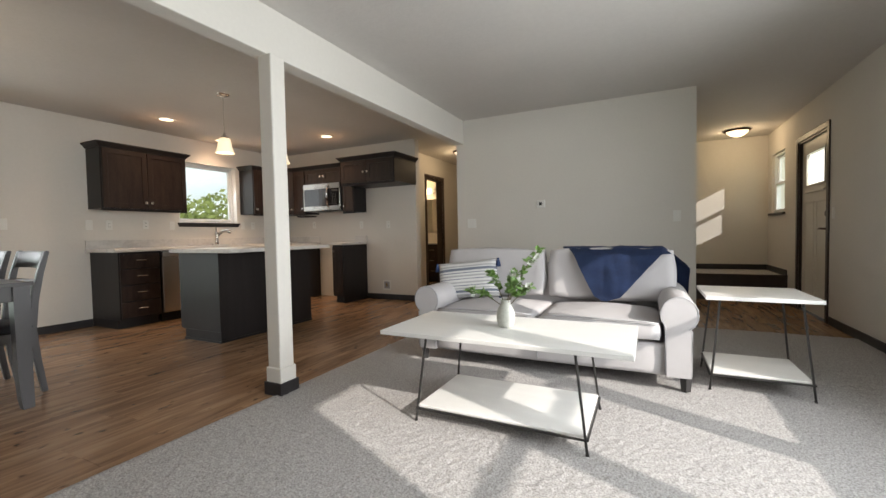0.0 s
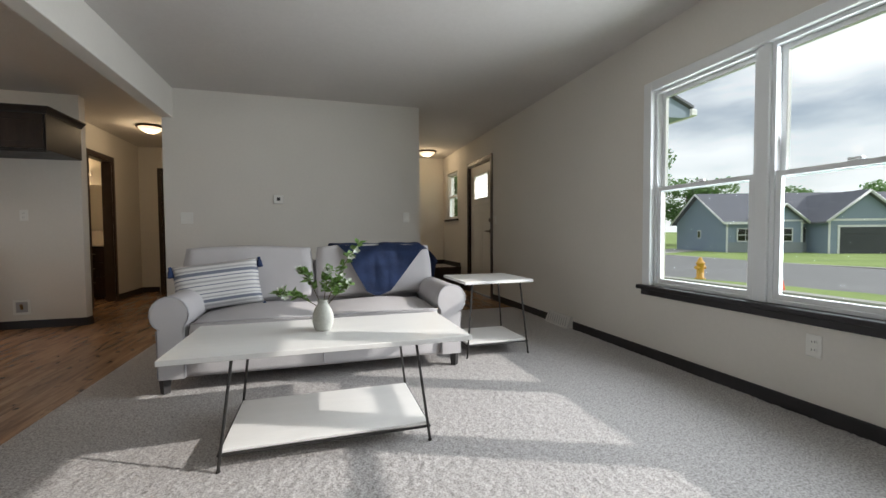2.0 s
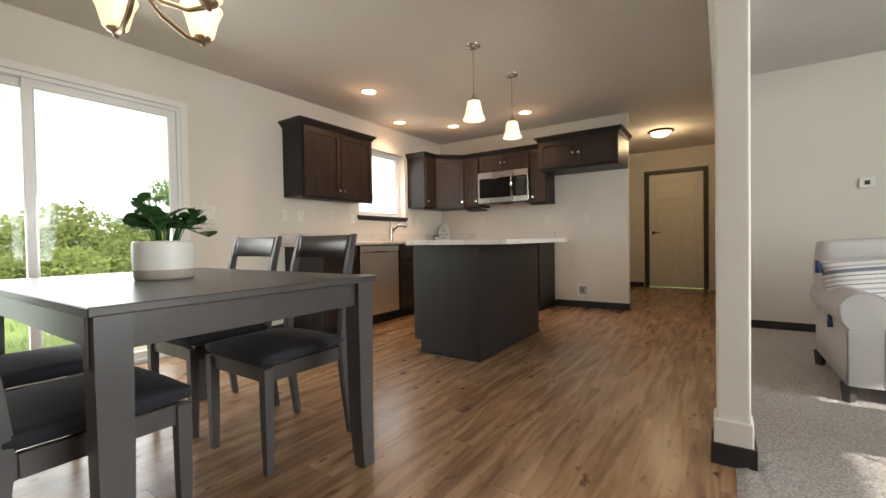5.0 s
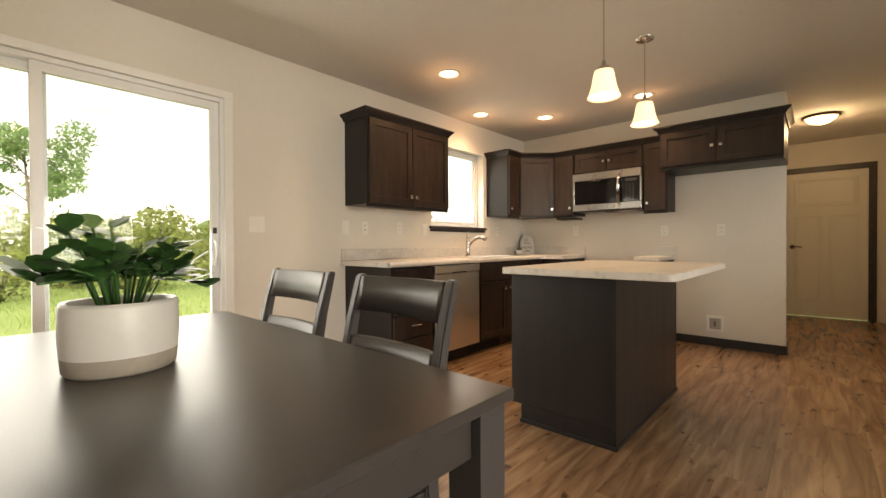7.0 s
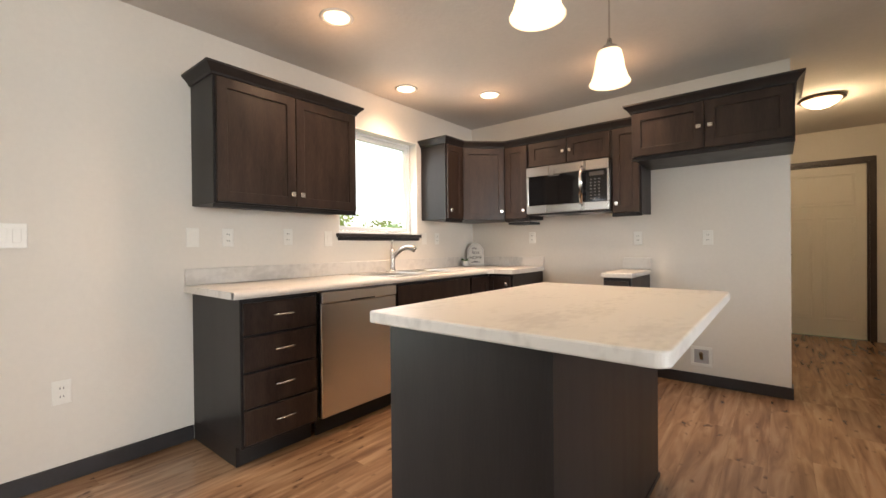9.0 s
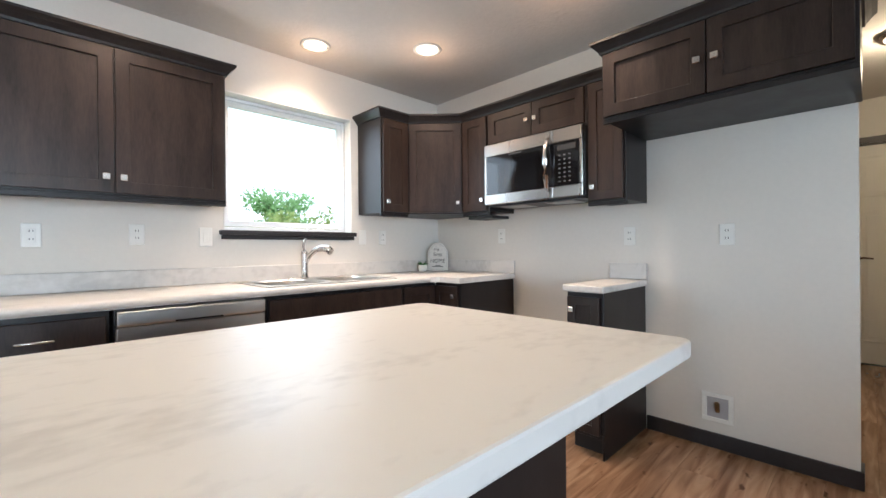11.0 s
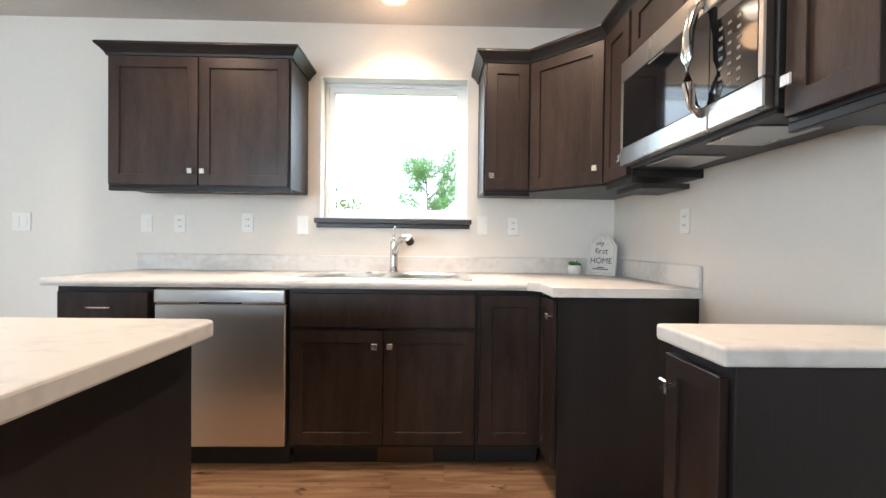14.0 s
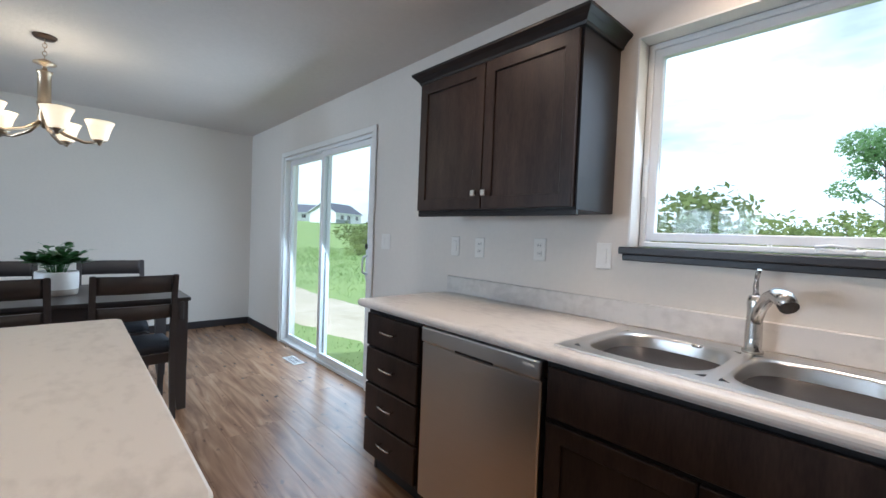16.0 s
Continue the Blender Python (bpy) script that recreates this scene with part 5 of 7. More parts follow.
# ---- dining area ----
def dining_table(x0, x1, y0, y1, h):
    t = thing("dining_table", "grey-stained rectangular wooden dining table with tapered legs", "table", (x0, y0, 0))
    w, d = x1 - x0, y1 - y0
    part("tabletop", boxes((0, w, 0, d, h - 0.024, h), bevel=0.003), M["grey_wood"], t)
    ap = 0.035
    for b in ((ap, w - ap, ap, ap + 0.02), (ap, w - ap, d - ap - 0.02, d - ap), (ap, ap + 0.02, ap + 0.021, d - ap - 0.021), (w - ap - 0.02, w - ap, ap + 0.021, d - ap - 0.021)):
        part("apron", boxes((*b, h - 0.115, h - 0.025), bevel=0.002), M["grey_wood"], t)
    for sx in (0, 1):
        for sy in (0, 1):
            cx = 0.052 if sx == 0 else w - 0.052
            cy = 0.052 if sy == 0 else d - 0.052
            lg = bmesh.new()
            ox, oy = (1 if sx else -1), (1 if sy else -1)
            prof = [(0.0, 0.026, 0.008), (0.06, 0.030, 0.004), (0.22, 0.034, 0.0), (0.60, 0.038, 0.0), (h - 0.0255, 0.038, 0.0)]
            rings = []
            for z, r, o in prof:
                rings.append([lg.verts.new((cx + ox * o + a * r, cy + oy * o + b * r, z)) for a, b in ((-1, -1), (1, -1), (1, 1), (-1, 1))])
            for a, b in zip(rings, rings[1:]):
                for i in range(4):
                    lg.faces.new((a[i], a[(i + 1) % 4], b[(i + 1) % 4], b[i]))
            lg.faces.new(rings[0][::-1])
            lg.faces.new(rings[-1])
            leg = part("leg", lg, M["grey_wood_up"], t)
            part("bracket", boxes((cx - 0.012, cx + 0.012, min(cy + oy * 0.0385, cy + oy * 0.0465), max(cy + oy * 0.0385, cy + oy * 0.0465), h - 0.15, h - 0.026), bevel=0.002), M["grey_wood_up"], leg)
    return t


TX0, TX1, TY0, TY1 = -4.61, -3.185, 0.485, 1.418
dining_table(TX0, TX1, TY0, TY1, 0.772)


def dining_chair(m):
    """Seat faces local -y; origin under the seat's middle."""
    c = tagged(new("dining_chair"), "grey-stained wooden dining chair with a charcoal padded seat", "chair", "chairs round the dining table")
    c.matrix_basis = m
    part("seat", soft(bmesh.new(), -0.226, 0.226, -0.222, 0.205, 0.425, 0.482, r=0.026, n=8, puff=0.014), M["seat_fabric"], c, "charcoal fabric seat pad")
    for b in ((-0.21, 0.21, -0.20, -0.18), (-0.21, 0.21, 0.17, 0.19), (-0.21, -0.19, -0.179, 0.169), (0.19, 0.21, -0.179, 0.169)):
        part("seat_rail", boxes((*b, 0.362, 0.424), bevel=0.002), M["grey_wood"], c)
    for s in (-1, 1):
        lg = bmesh.new()
        rings = []
        for z, r in ((0.0, 0.014), (0.20, 0.018), (0.42, 0.020)):
            rings.append([lg.verts.new((s * 0.202 + a * r, -0.192 + b * r, z)) for a, b in ((-1, -1), (1, -1), (1, 1), (-1, 1))])
        for a, b in zip(rings, rings[1:]):
            for i in range(4):
                lg.faces.new((a[i], a[(i + 1) % 4], b[(i + 1) % 4], b[i]))
        lg.faces.new(rings[0][::-1])
        lg.faces.new(rings[-1])
        part("leg", lg, M["grey_wood_up"], c)
        bl = bmesh.new()
        rings = []
        for y, z, d in ((0.245, 0.0, 0.016), (0.215, 0.22, 0.020), (0.195, 0.43, 0.023), (0.215, 0.62, 0.021), (0.250, 0.80, 0.018), (0.290, 0.95, 0.014)):
            rings.append([bl.verts.new((s * 0.202 + a * 0.016, y + b * d, z)) for a, b in ((-1, -1), (1, -1), (1, 1), (-1, 1))])
        for a, b in zip(rings, rings[1:]):
            for i in range(4):
                bl.faces.new((a[i], a[(i + 1) % 4], b[(i + 1) % 4], b[i]))
        bl.faces.new(rings[0][::-1])
        bl.faces.new(rings[-1])
        bmesh.ops.bevel(bl, geom=bl.edges[:], offset=0.005, segments=2, affect="EDGES")
        part("back_leg", bl, M["grey_wood_up"], c)

    def slat(z0, z1, ya, yb):
        bm = bmesh.new()
        n = 21
        lo, hi = [], []
        for i in range(n):
            u = 2 * i / (n - 1) - 1
            bow = 0.022 * (1 - u * u)
            x = 0.1856 * u
            lo.append([bm.verts.new((x, ya + bow - 0.009, z0)), bm.verts.new((x, ya + bow + 0.009, z0))])
            hi.append([bm.verts.new((x, yb + bow - 0.009, z1)), bm.verts.new((x, yb + bow + 0.009, z1))])
        for i in range(n - 1):
            bm.faces.new((lo[i][0], lo[i + 1][0], hi[i + 1][0], hi[i][0])).smooth = True
            bm.faces.new((lo[i + 1][1], lo[i][1], hi[i][1], hi[i + 1][1])).smooth = True
            bm.faces.new((hi[i][0], hi[i + 1][0], hi[i + 1][1], hi[i][1]))
            bm.faces.new((lo[i + 1][0], lo[i][0], lo[i][1], lo[i + 1][1]))
        bm.faces.new((lo[0][0], hi[0][0], hi[0][1], lo[0][1]))
        bm.faces.new((lo[-1][1], hi[-1][1], hi[-1][0], lo[-1][0]))
        return bm
    part("top_slat", slat(0.835, 0.945, 0.256, 0.284), M["grey_wood"], c)
    part("lower_slat", slat(0.665, 0.755, 0.222, 0.240), M["grey_wood"], c)
    return c


chair = dining_chair(pose(-3.698, 1.305, 0, 0, 0, 0))
copy_thing(chair, pose(-4.285, 1.300, 0, 0, 0, 1.0))
copy_thing(chair, pose(-3.60, 0.57, 0, 0, 0, 181))
copy_thing(chair, pose(-4.24, 0.57, 0, 0, 0, 178))

plant = thing("potted_plant", "bushy green plant in a white pot on the dining table", "plant", (-3.93, 0.945, 0.772))
part("pot", lathe(bmesh.new(), [(0.108, 0.040), (0.111, 0.09), (0.110, 0.145), (0.106, 0.155), (0.098, 0.152), (0.096, 0.13), (0.0, 0.13)]), M["pot"], plant)
part("pot_base", lathe(bmesh.new(), [(0.0, 0.0), (0.098, 0.0), (0.105, 0.007), (0.1078, 0.0398)]), M["pot_base"], plant, "unglazed sand-coloured band")
part("soil", lathe(bmesh.new(), [(0.0, 0.136), (0.06, 0.138), (0.0955, 0.134)]), M["soil"], plant)
rng = random.Random(8)
for k in range(30):
    an, out = rng.uniform(0, math.tau), rng.uniform(0.03, 0.18)
    tip = Vector((math.cos(an) * out, math.sin(an) * out, 0.25 + rng.uniform(0.0, 0.10) - out * out * 3.0))
    st, lb = bmesh.new(), bmesh.new()
    mid = Vector((tip.x * 0.45, tip.y * 0.45, 0.21))
    pts = [Vector((tip.x * 0.25, tip.y * 0.25, 0.13)), mid, tip]
    tube(st, pts, 0.003, seg=5)
    s = part("stem", st, M["leaf"], plant)
    for q in range(9):
        t = rng.uniform(0.40, 1.0)
        p = pts[0].lerp(mid, t * 2) if t < 0.5 else mid.lerp(tip, t * 2 - 1)
        a2 = an + rng.uniform(-1.7, 1.7)
        round_leaf(lb, p, (math.cos(a2), math.sin(a2), rng.uniform(-0.15, 0.9)), rng.uniform(0.045, 0.075), rng.uniform(0.034, 0.052))
    part("leaves", lb, M["leaf"], s)

# chandelier
ch = thing("chandelier", "champagne metal five-arm chandelier with lit frosted shades", "chandelier", (-3.86, 0.85, 0))
part("canopy", lathe(bmesh.new(), [(0.0, ZC - 0.022), (0.05, ZC - 0.02), (0.062, ZC - 0.006), (0.062, ZC - 0.0005)]), M["bronze"], ch)
cn = bmesh.new()
for k in range(5):
    z = ZC - 0.035 - k * 0.026
    pts = [(0.011 * math.cos(a) * (k % 2), 0.011 * math.cos(a) * (1 - k % 2), z + 0.016 * math.sin(a)) for a in [i * math.tau / 10 for i in range(11)]]
    tube(cn, pts, 0.0025, seg=5)
part("chain", cn, M["champagne"], ch)
part("column", lathe(bmesh.new(), [(0.0, 2.305), (0.012, 2.305), (0.058, 2.282), (0.058, 2.274), (0.014, 2.258), (0.014, 2.235), (0.042, 2.225), (0.040, 2.215), (0.034, 2.205), (0.034, 2.03), (0.040, 2.02), (0.028, 1.99), (0.034, 1.92), (0.024, 1.885), (0.010, 1.86), (0.0, 1.855)]), M["champagne"], ch)
for k in range(5):
    a = math.tau * k / 5 + 0.55
    c, s = math.cos(a), math.sin(a)
    arm = part("arm", tube(bmesh.new(), [(0.02 * c, 0.02 * s, 1.90), (0.10 * c, 0.10 * s, 1.835), (0.20 * c, 0.20 * s, 1.80), (0.28 * c, 0.28 * s, 1.808)], [0.012, 0.011, 0.010, 0.009]), M["champagne"], ch)
    part("cup", lathe(bmesh.new(), [(0.0, 1.79), (0.010, 1.795), (0.014, 1.81), (0.032, 1.818), (0.034, 1.83)], (0.28 * c, 0.28 * s, 0), seg=18), M["champagne"], arm)
    part("shade", lathe(bmesh.new(), [(0.030, 1.828), (0.046, 1.835), (0.055, 1.87), (0.065, 1.91), (0.084, 1.955), (0.081, 1.956), (0.060, 1.91), (0.044, 1.845), (0.0, 1.838)], (0.28 * c, 0.28 * s, 0), seg=24), M["chand_lit"], arm, "lit frosted glass shade")
point_lamp("chandelier_light", (-3.86, 0.85, 2.12), 6.5, (1.0, 0.76, 0.48), 0.12)


def pendant(x, y):
    p = thing("pendant_lamp", "brushed nickel pendant lamp with a lit frosted bell shade", "pendant lamp", (x, y, 0), 0, "pendants over the island")
    part("canopy", lathe(bmesh.new(), [(0.0, ZC - 0.028), (0.02, ZC - 0.026), (0.055, ZC - 0.014), (0.060, ZC - 0.0005)]), M["nickel"], p)
    part("stem", rod(bmesh.new(), (0, 0, 2.06), (0, 0, ZC - 0.028), 0.0045, seg=8), M["nickel"], p)
    part("cap", lathe(bmesh.new(), [(0.0, 2.075), (0.010, 2.07), (0.013, 2.045), (0.030, 2.035), (0.036, 2.012)]), M["nickel"], p)
    part("shade", lathe(bmesh.new(), [(0.034, 2.018), (0.050, 2.012), (0.058, 1.98), (0.066, 1.93), (0.080, 1.885), (0.090, 1.868), (0.087, 1.866), (0.074, 1.888), (0.060, 1.93), (0.046, 2.0), (0.0, 2.008)]), M["shade_lit"], p, "lit frosted glass bell shade")
    point_lamp("pendant_light", (x, y, 1.91), 3, (1.0, 0.72, 0.43), 0.03)


pendant(-3.645, 3.07)
pendant(-3.64, 3.79)


def can_lamp(x, y):
    p = thing("recessed_light", "lit recessed ceiling light with a white trim ring", "ceiling light", (x, y, 0), 0, "recessed kitchen lights")
    part("trim_ring", lathe(bmesh.new(), [(0.072, ZC - 0.0005), (0.094, ZC - 0.002), (0.096, ZC - 0.006), (0.078, ZC - 0.010), (0.070, ZC - 0.004)]), M["white"], p)
    part("lens", lathe(bmesh.new(), [(0.0, ZC - 0.006), (0.05, ZC - 0.006), (0.074, ZC - 0.003)]), M["can"], p, "glowing lens")
    sp_ = new("recessed_beam", bpy.data.lights.new("recessed_beam", "SPOT"))
    sp_.data.energy, sp_.data.color, sp_.data.spot_size, sp_.data.spot_blend, sp_.data.shadow_soft_size = 38, (1.0, 0.70, 0.47), radians(138), 1.0, 0.06
    sp_.matrix_world = look((x, y, ZC - 0.02), (x, y, 0), 0)
    # added fill lamp hung below the lens, for warm bounced light on the ceiling
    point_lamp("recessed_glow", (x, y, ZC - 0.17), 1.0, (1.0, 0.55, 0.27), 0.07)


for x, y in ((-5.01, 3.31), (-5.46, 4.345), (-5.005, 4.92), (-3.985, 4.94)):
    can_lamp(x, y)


def dome_lamp(x, y, power):
    p = thing("flush_ceiling_lamp", "lit frosted dome ceiling lamp with a bronze rim", "ceiling light", (x, y, 0), 0, "dome ceiling lamps")
    part("rim", lathe(bmesh.new(), [(0.10, ZC - 0.0005), (0.165, ZC - 0.004), (0.17, ZC - 0.02), (0.155, ZC - 0.03), (0.14, ZC - 0.024)]), M["bronze"], p)
    part("dome", lathe(bmesh.new(), [(0.0, ZC - 0.095), (0.03, ZC - 0.093), (0.08, ZC - 0.078), (0.12, ZC - 0.052), (0.143, ZC - 0.024)]), M["dome_lit"], p, "lit frosted glass dome")
    point_lamp("dome_light", (x, y, ZC - 0.14), power, (1.0, 0.74, 0.44), 0.08)


dome_lamp(-2.735, 6.97, 11)
dome_lamp(1.345, 7.70, 9)

# ---- bathroom glimpse ----
van = thing("bathroom_vanity", "dark stained vanity with a white top in the bathroom", "vanity", (-4.95, 8.53, 0))
part("body", boxes((0, 1.25, -0.53, 0, 0.10, 0.80), bevel=0.002), M["cab_side"], van)
part("toe_kick", boxes((0, 1.25, -0.46, 0, 0.0, 0.0995)), M["toe"], van)
part("vanity_top", boxes((-0.01, 1.26, -0.55, 0, 0.801, 0.835), bevel=0.004), M["counter"], van)
for k in range(3):
    d = part("drawer_front", boxes((0.84, 1.24, -0.55, -0.532, 0.13 + k * 0.22, 0.33 + k * 0.22), bevel=0.003), M["cab"], van)
    pull(d, 1.04, 0.24 + k * 0.22, y=-0.55)
tagged(part("bathroom_mirror", boxes((-4.85, -3.95, 8.515, 8.528, 1.05, 1.80), bevel=0.002), M["mirror"]), "frameless mirror above the bathroom vanity", "mirror")
vl = thing("vanity_light", "lit nickel vanity light bar with frosted shades", "wall lamp", (-4.40, 8.53, 1.98))
part("back_plate", boxes((-0.30, 0.30, -0.02, -0.001, -0.04, 0.04), bevel=0.003), M["nickel"], vl)
for k in (-0.22, 0.0, 0.22):
    part("shade", lathe(bmesh.new(), [(0.03, 0.06), (0.05, 0.0), (0.065, -0.07), (0.062, -0.07), (0.0, 0.04)], (k, -0.10, 0), seg=18), M["dome_lit"], vl, "lit frosted shade")
    part("arm", rod(bmesh.new(), (k, -0.02, 0.05), (k, -0.10, 0.055), 0.008), M["nickel"], vl)
point_lamp("vanity_light_glow", (-4.40, 8.28, 1.95), 14, (1.0, 0.70, 0.38), 0.1)


# ---- wall plates and small things ----
def wall_plate(m, kind, label=None):
    """A plate in its own frame: the wall is at y=0 and the face towards -y."""
    p = tagged(new("wall_outlet" if kind == "outlet" else "light_switch"), label or ("white duplex outlet on a white wall plate" if kind == "outlet" else "white rocker light switch on a white wall plate"), "outlet" if kind == "outlet" else "switch", "wall plates")
    p.matrix_basis = m
    w = 0.036 if kind != "double" else 0.058
    part("plate", boxes((-w, w, -0.006, -0.0005, -0.058, 0.058), bevel=0.003), M["plate"], p)
    if kind == "outlet":
        for z in (-0.02, 0.02):
            s = part("socket", boxes((-0.016, 0.016, -0.0085, -0.0062, z - 0.013, z + 0.013), bevel=0.002), M["plate"], p)
            part("slot", boxes((-0.008, -0.005, -0.0092, -0.0087, z - 0.004, z + 0.006)), M["slot"], s)
            part("slot", boxes((0.005, 0.008, -0.0092, -0.0087, z - 0.004, z + 0.006)), M["slot"], s)
    else:
        for x in ((0.0,) if kind == "switch" else (-0.023, 0.023)):
            part("rocker", boxes((x - 0.015, x + 0.015, -0.0095, -0.0062, -0.033, 0.033), bevel=0.002), M["plate"], p)
    return p


PK = lambda y, z: pose(XK, y, z, 0, 0, 90)
PR = lambda x, z: pose(x, YR, z)
PS = lambda x, z: pose(x, YS, z)
PW = lambda y, z: pose(XW, y, z, 0, 0, -90)
for y, z, k in ((2.053, 1.20, "double"), (2.81, 1.20, "switch"), (3.013, 1.20, "outlet"), (3.427, 1.21, "outlet"), (3.767, 1.20, "switch"), (4.885, 1.21, "switch"), (5.079, 1.21, "outlet"), (2.22, 0.44, "outlet")):
    wall_plate(PK(y, z), k)
for x, z in ((-3.998, 1.185), (-3.48, 1.18), (-5.01, 1.21)):
    wall_plate(PR(x, z), "outlet")
wall_plate(PS(-1.85, 1.14), "double")
wall_plate(PS(0.44, 1.155), "switch")
wall_plate(PW(1.815, 0.38), "outlet")
wall_plate(PW(5.78, 1.15), "switch")

th = thing("thermostat", "small white wall thermostat with a dark display", "thermostat", (-0.965, YS, 1.345))
part("body", boxes((-0.05, 0.05, -0.024, -0.0005, -0.045, 0.045), bevel=0.006, seg=2), M["plate"], th)
part("display", boxes((-0.018, 0.018, -0.0255, -0.0245, -0.016, 0.02)), M["slot"], th)

ib = thing("water_outlet_box", "white recessed water outlet box in the fridge wall", "outlet box", (-3.53, YR, 0.225))
part("frame", boxes((-0.075, 0.075, -0.008, -0.0005, 0.055, 0.08), (-0.075, 0.075, -0.008, -0.0005, -0.08, -0.055), (-0.075, -0.05, -0.008, -0.0005, -0.055, 0.055), (0.05, 0.075, -0.008, -0.0005, -0.055, 0.055), bevel=0.003), M["plate"], ib)
part("recess", boxes((-0.05, 0.05, -0.003, -0.0008, -0.055, 0.055)), M["piping"], ib)
part("valve", rod(bmesh.new(), (0.0, -0.004, -0.02), (0.0, -0.02, 0.03), 0.012), M["brass"], ib, "small brass valve")

fv = thing("wall_register", "painted sloped floor register against the wall", "vent", (XW, 3.905, 0.0))
bm = bmesh.new()
prism(bm, [(-0.001, 0.0), (-0.075, 0.0), (-0.075, 0.41), (-0.001, 0.41)], 0.010, 0.125)
for v in bm.verts:
    if v.co.z > 0.1 and v.co.x < -0.05:
        v.co.x = -0.022
part("body", bm, M["vent"], fv)
for k in range(9):
    y = 0.035 + k * 0.04
    part("slat", rod(bmesh.new(), (-0.069, y, 0.03), (-0.029, y + 0.022, 0.108), 0.0035, seg=6), M["piping"], fv)

fr_ = thing("floor_register", "metal floor register in the planks by the sliding door", "vent", (-5.60, 0.79, 0.001))
part("plate", boxes((-0.055, 0.055, -0.14, 0.14, 0.0, 0.005), bevel=0.002), M["vent"], fr_)
for k in range(12):
    for s in (-1, 1):
        part("slot", boxes((s * 0.022 - 0.016, s * 0.022 + 0.016, -0.118 + k * 0.02, -0.110 + k * 0.02, 0.0052, 0.006)), M["slot"], fr_)


# counter sign and its little pot
def text_part(body, size, at, parent, material):
    cu = bpy.data.curves.new("lettering", "FONT")
    cu.body, cu.size, cu.align_x, cu.extrude = body, size, "CENTER", 0.0006
    tmp = new("lettering", cu)
    me = bpy.data.meshes.new_from_object(tmp.evaluated_get(bpy.context.evaluated_depsgraph_get()))
    bpy.data.objects.remove(tmp)
    me.materials.append(material)
    ob = new("lettering", me)
    ob.parent = parent
    ob.matrix_basis = pose(*at, 90)
    return ob


sg = thing("counter_sign", "whitewashed arched wooden sign reading my first HOME on the worktop", "sign")
sg.matrix_basis = pose(-5.635, 5.595, CT + 0.001, -7, 0, 42) @ Matrix.Diagonal((1.2, 1.0, 1.2, 1))
outl = [(-0.075, 0.0), (0.075, 0.0), (0.075, 0.15), (0.062, 0.165), (0.05, 0.185), (0.028, 0.205), (0.0, 0.212), (-0.028, 0.205), (-0.05, 0.185), (-0.062, 0.165), (-0.075, 0.15)]
sbm = bmesh.new()
prism(sbm, outl, 0.0, 0.02, bevel=0.003)
bmesh.ops.rotate(sbm, verts=sbm.verts[:], cent=(0, 0, 0), matrix=Matrix.Rotation(radians(90), 3, "X"))
part("board", sbm, M["sign"], sg)
inl = bmesh.new()
pts = [(x * 0.86, -0.0215, 0.012 + z * 0.90) for x, z in outl] + [(outl[0][0] * 0.86, -0.0215, 0.012)]
tube(inl, pts, 0.0012, seg=4)
part("border", inl, M["piping"], sg)
text_part("my", 0.035, (-0.01, -0.0205, 0.150), sg, M["ink"])
text_part("first", 0.042, (0.0, -0.0205, 0.108), sg, M["ink"])
text_part("HOME", 0.040, (0.0, -0.0205, 0.060), sg, M["ink"])
part("ornament", boxes((-0.04, 0.04, -0.0215, -0.0202, 0.028, 0.033), (-0.02, 0.02, -0.0215, -0.0202, 0.036, 0.041)), M["ink"], sg)
sp2 = thing("succulent", "tiny green succulent in a white round pot on the worktop", "plant", (-5.665, 5.44, CT + 0.001))
part("pot", lathe(bmesh.new(), [(0.0, 0.0), (0.025, 0.0), (0.036, 0.015), (0.040, 0.035), (0.036, 0.055), (0.032, 0.06), (0.028, 0.05), (0.0, 0.048)], seg=20), M["pot"], sp2)
lb = bmesh.new()
for k in range(26):
    a = rng.uniform(0, math.tau)
    leaf_card(lb, (0.01 * math.cos(a), 0.01 * math.sin(a), 0.05), (math.cos(a), math.sin(a), rng.uniform(0.3, 1.6)), (0, 0, 1), rng.uniform(0.03, 0.055), 0.014)
part("leaves", lb, M["leaf"], sp2)
tagged(part("under_cabinet_strip", boxes((-5.14, -4.90, YR - 0.26, YR - 0.05, U0 - 0.045, U0 - 0.0225), bevel=0.004), M["black_plastic"]), "black bracket under the cabinet beside the microwave", "fixture")

# ---- outdoors ----
M["grass"] = mat("meadow_ground", (0.30, 0.38, 0.14), 0.95, scale=0.35, fine=7, dark=(0.20, 0.28, 0.10), ramp=(0.35, 0.62), bump=0.6, bump_scale=18, spec=0.1)
M["blade"] = mat("grass_blade", (0.36, 0.46, 0.17), 0.8, scale=0.6, fine=9, dark=(0.23, 0.34, 0.12), ramp=(0.3, 0.7), spec=0.2)
M["road"] = mat("asphalt", (0.20, 0.20, 0.205), 0.9, var=0.12, scale=0.8, fine=60, bump=0.3, bump_scale=90)
M["kerb"] = mat("concrete", (0.40, 0.39, 0.37), 0.85, var=0.1, scale=2, fine=40)
M["siding"] = mat("blue_grey_siding", (0.24, 0.30, 0.385), 0.7, var=0.06, scale=1.5)
M["siding_light"] = mat("grey_siding", (0.26, 0.29, 0.31), 0.7, var=0.06, scale=1.5)
M["shingle"] = mat("dark_shingle", (0.150, 0.155, 0.185), 0.9, var=0.2, scale=2, fine=30)
M["fascia"] = mat("white_fascia", (0.72, 0.73, 0.74), 0.5, var=0.03)
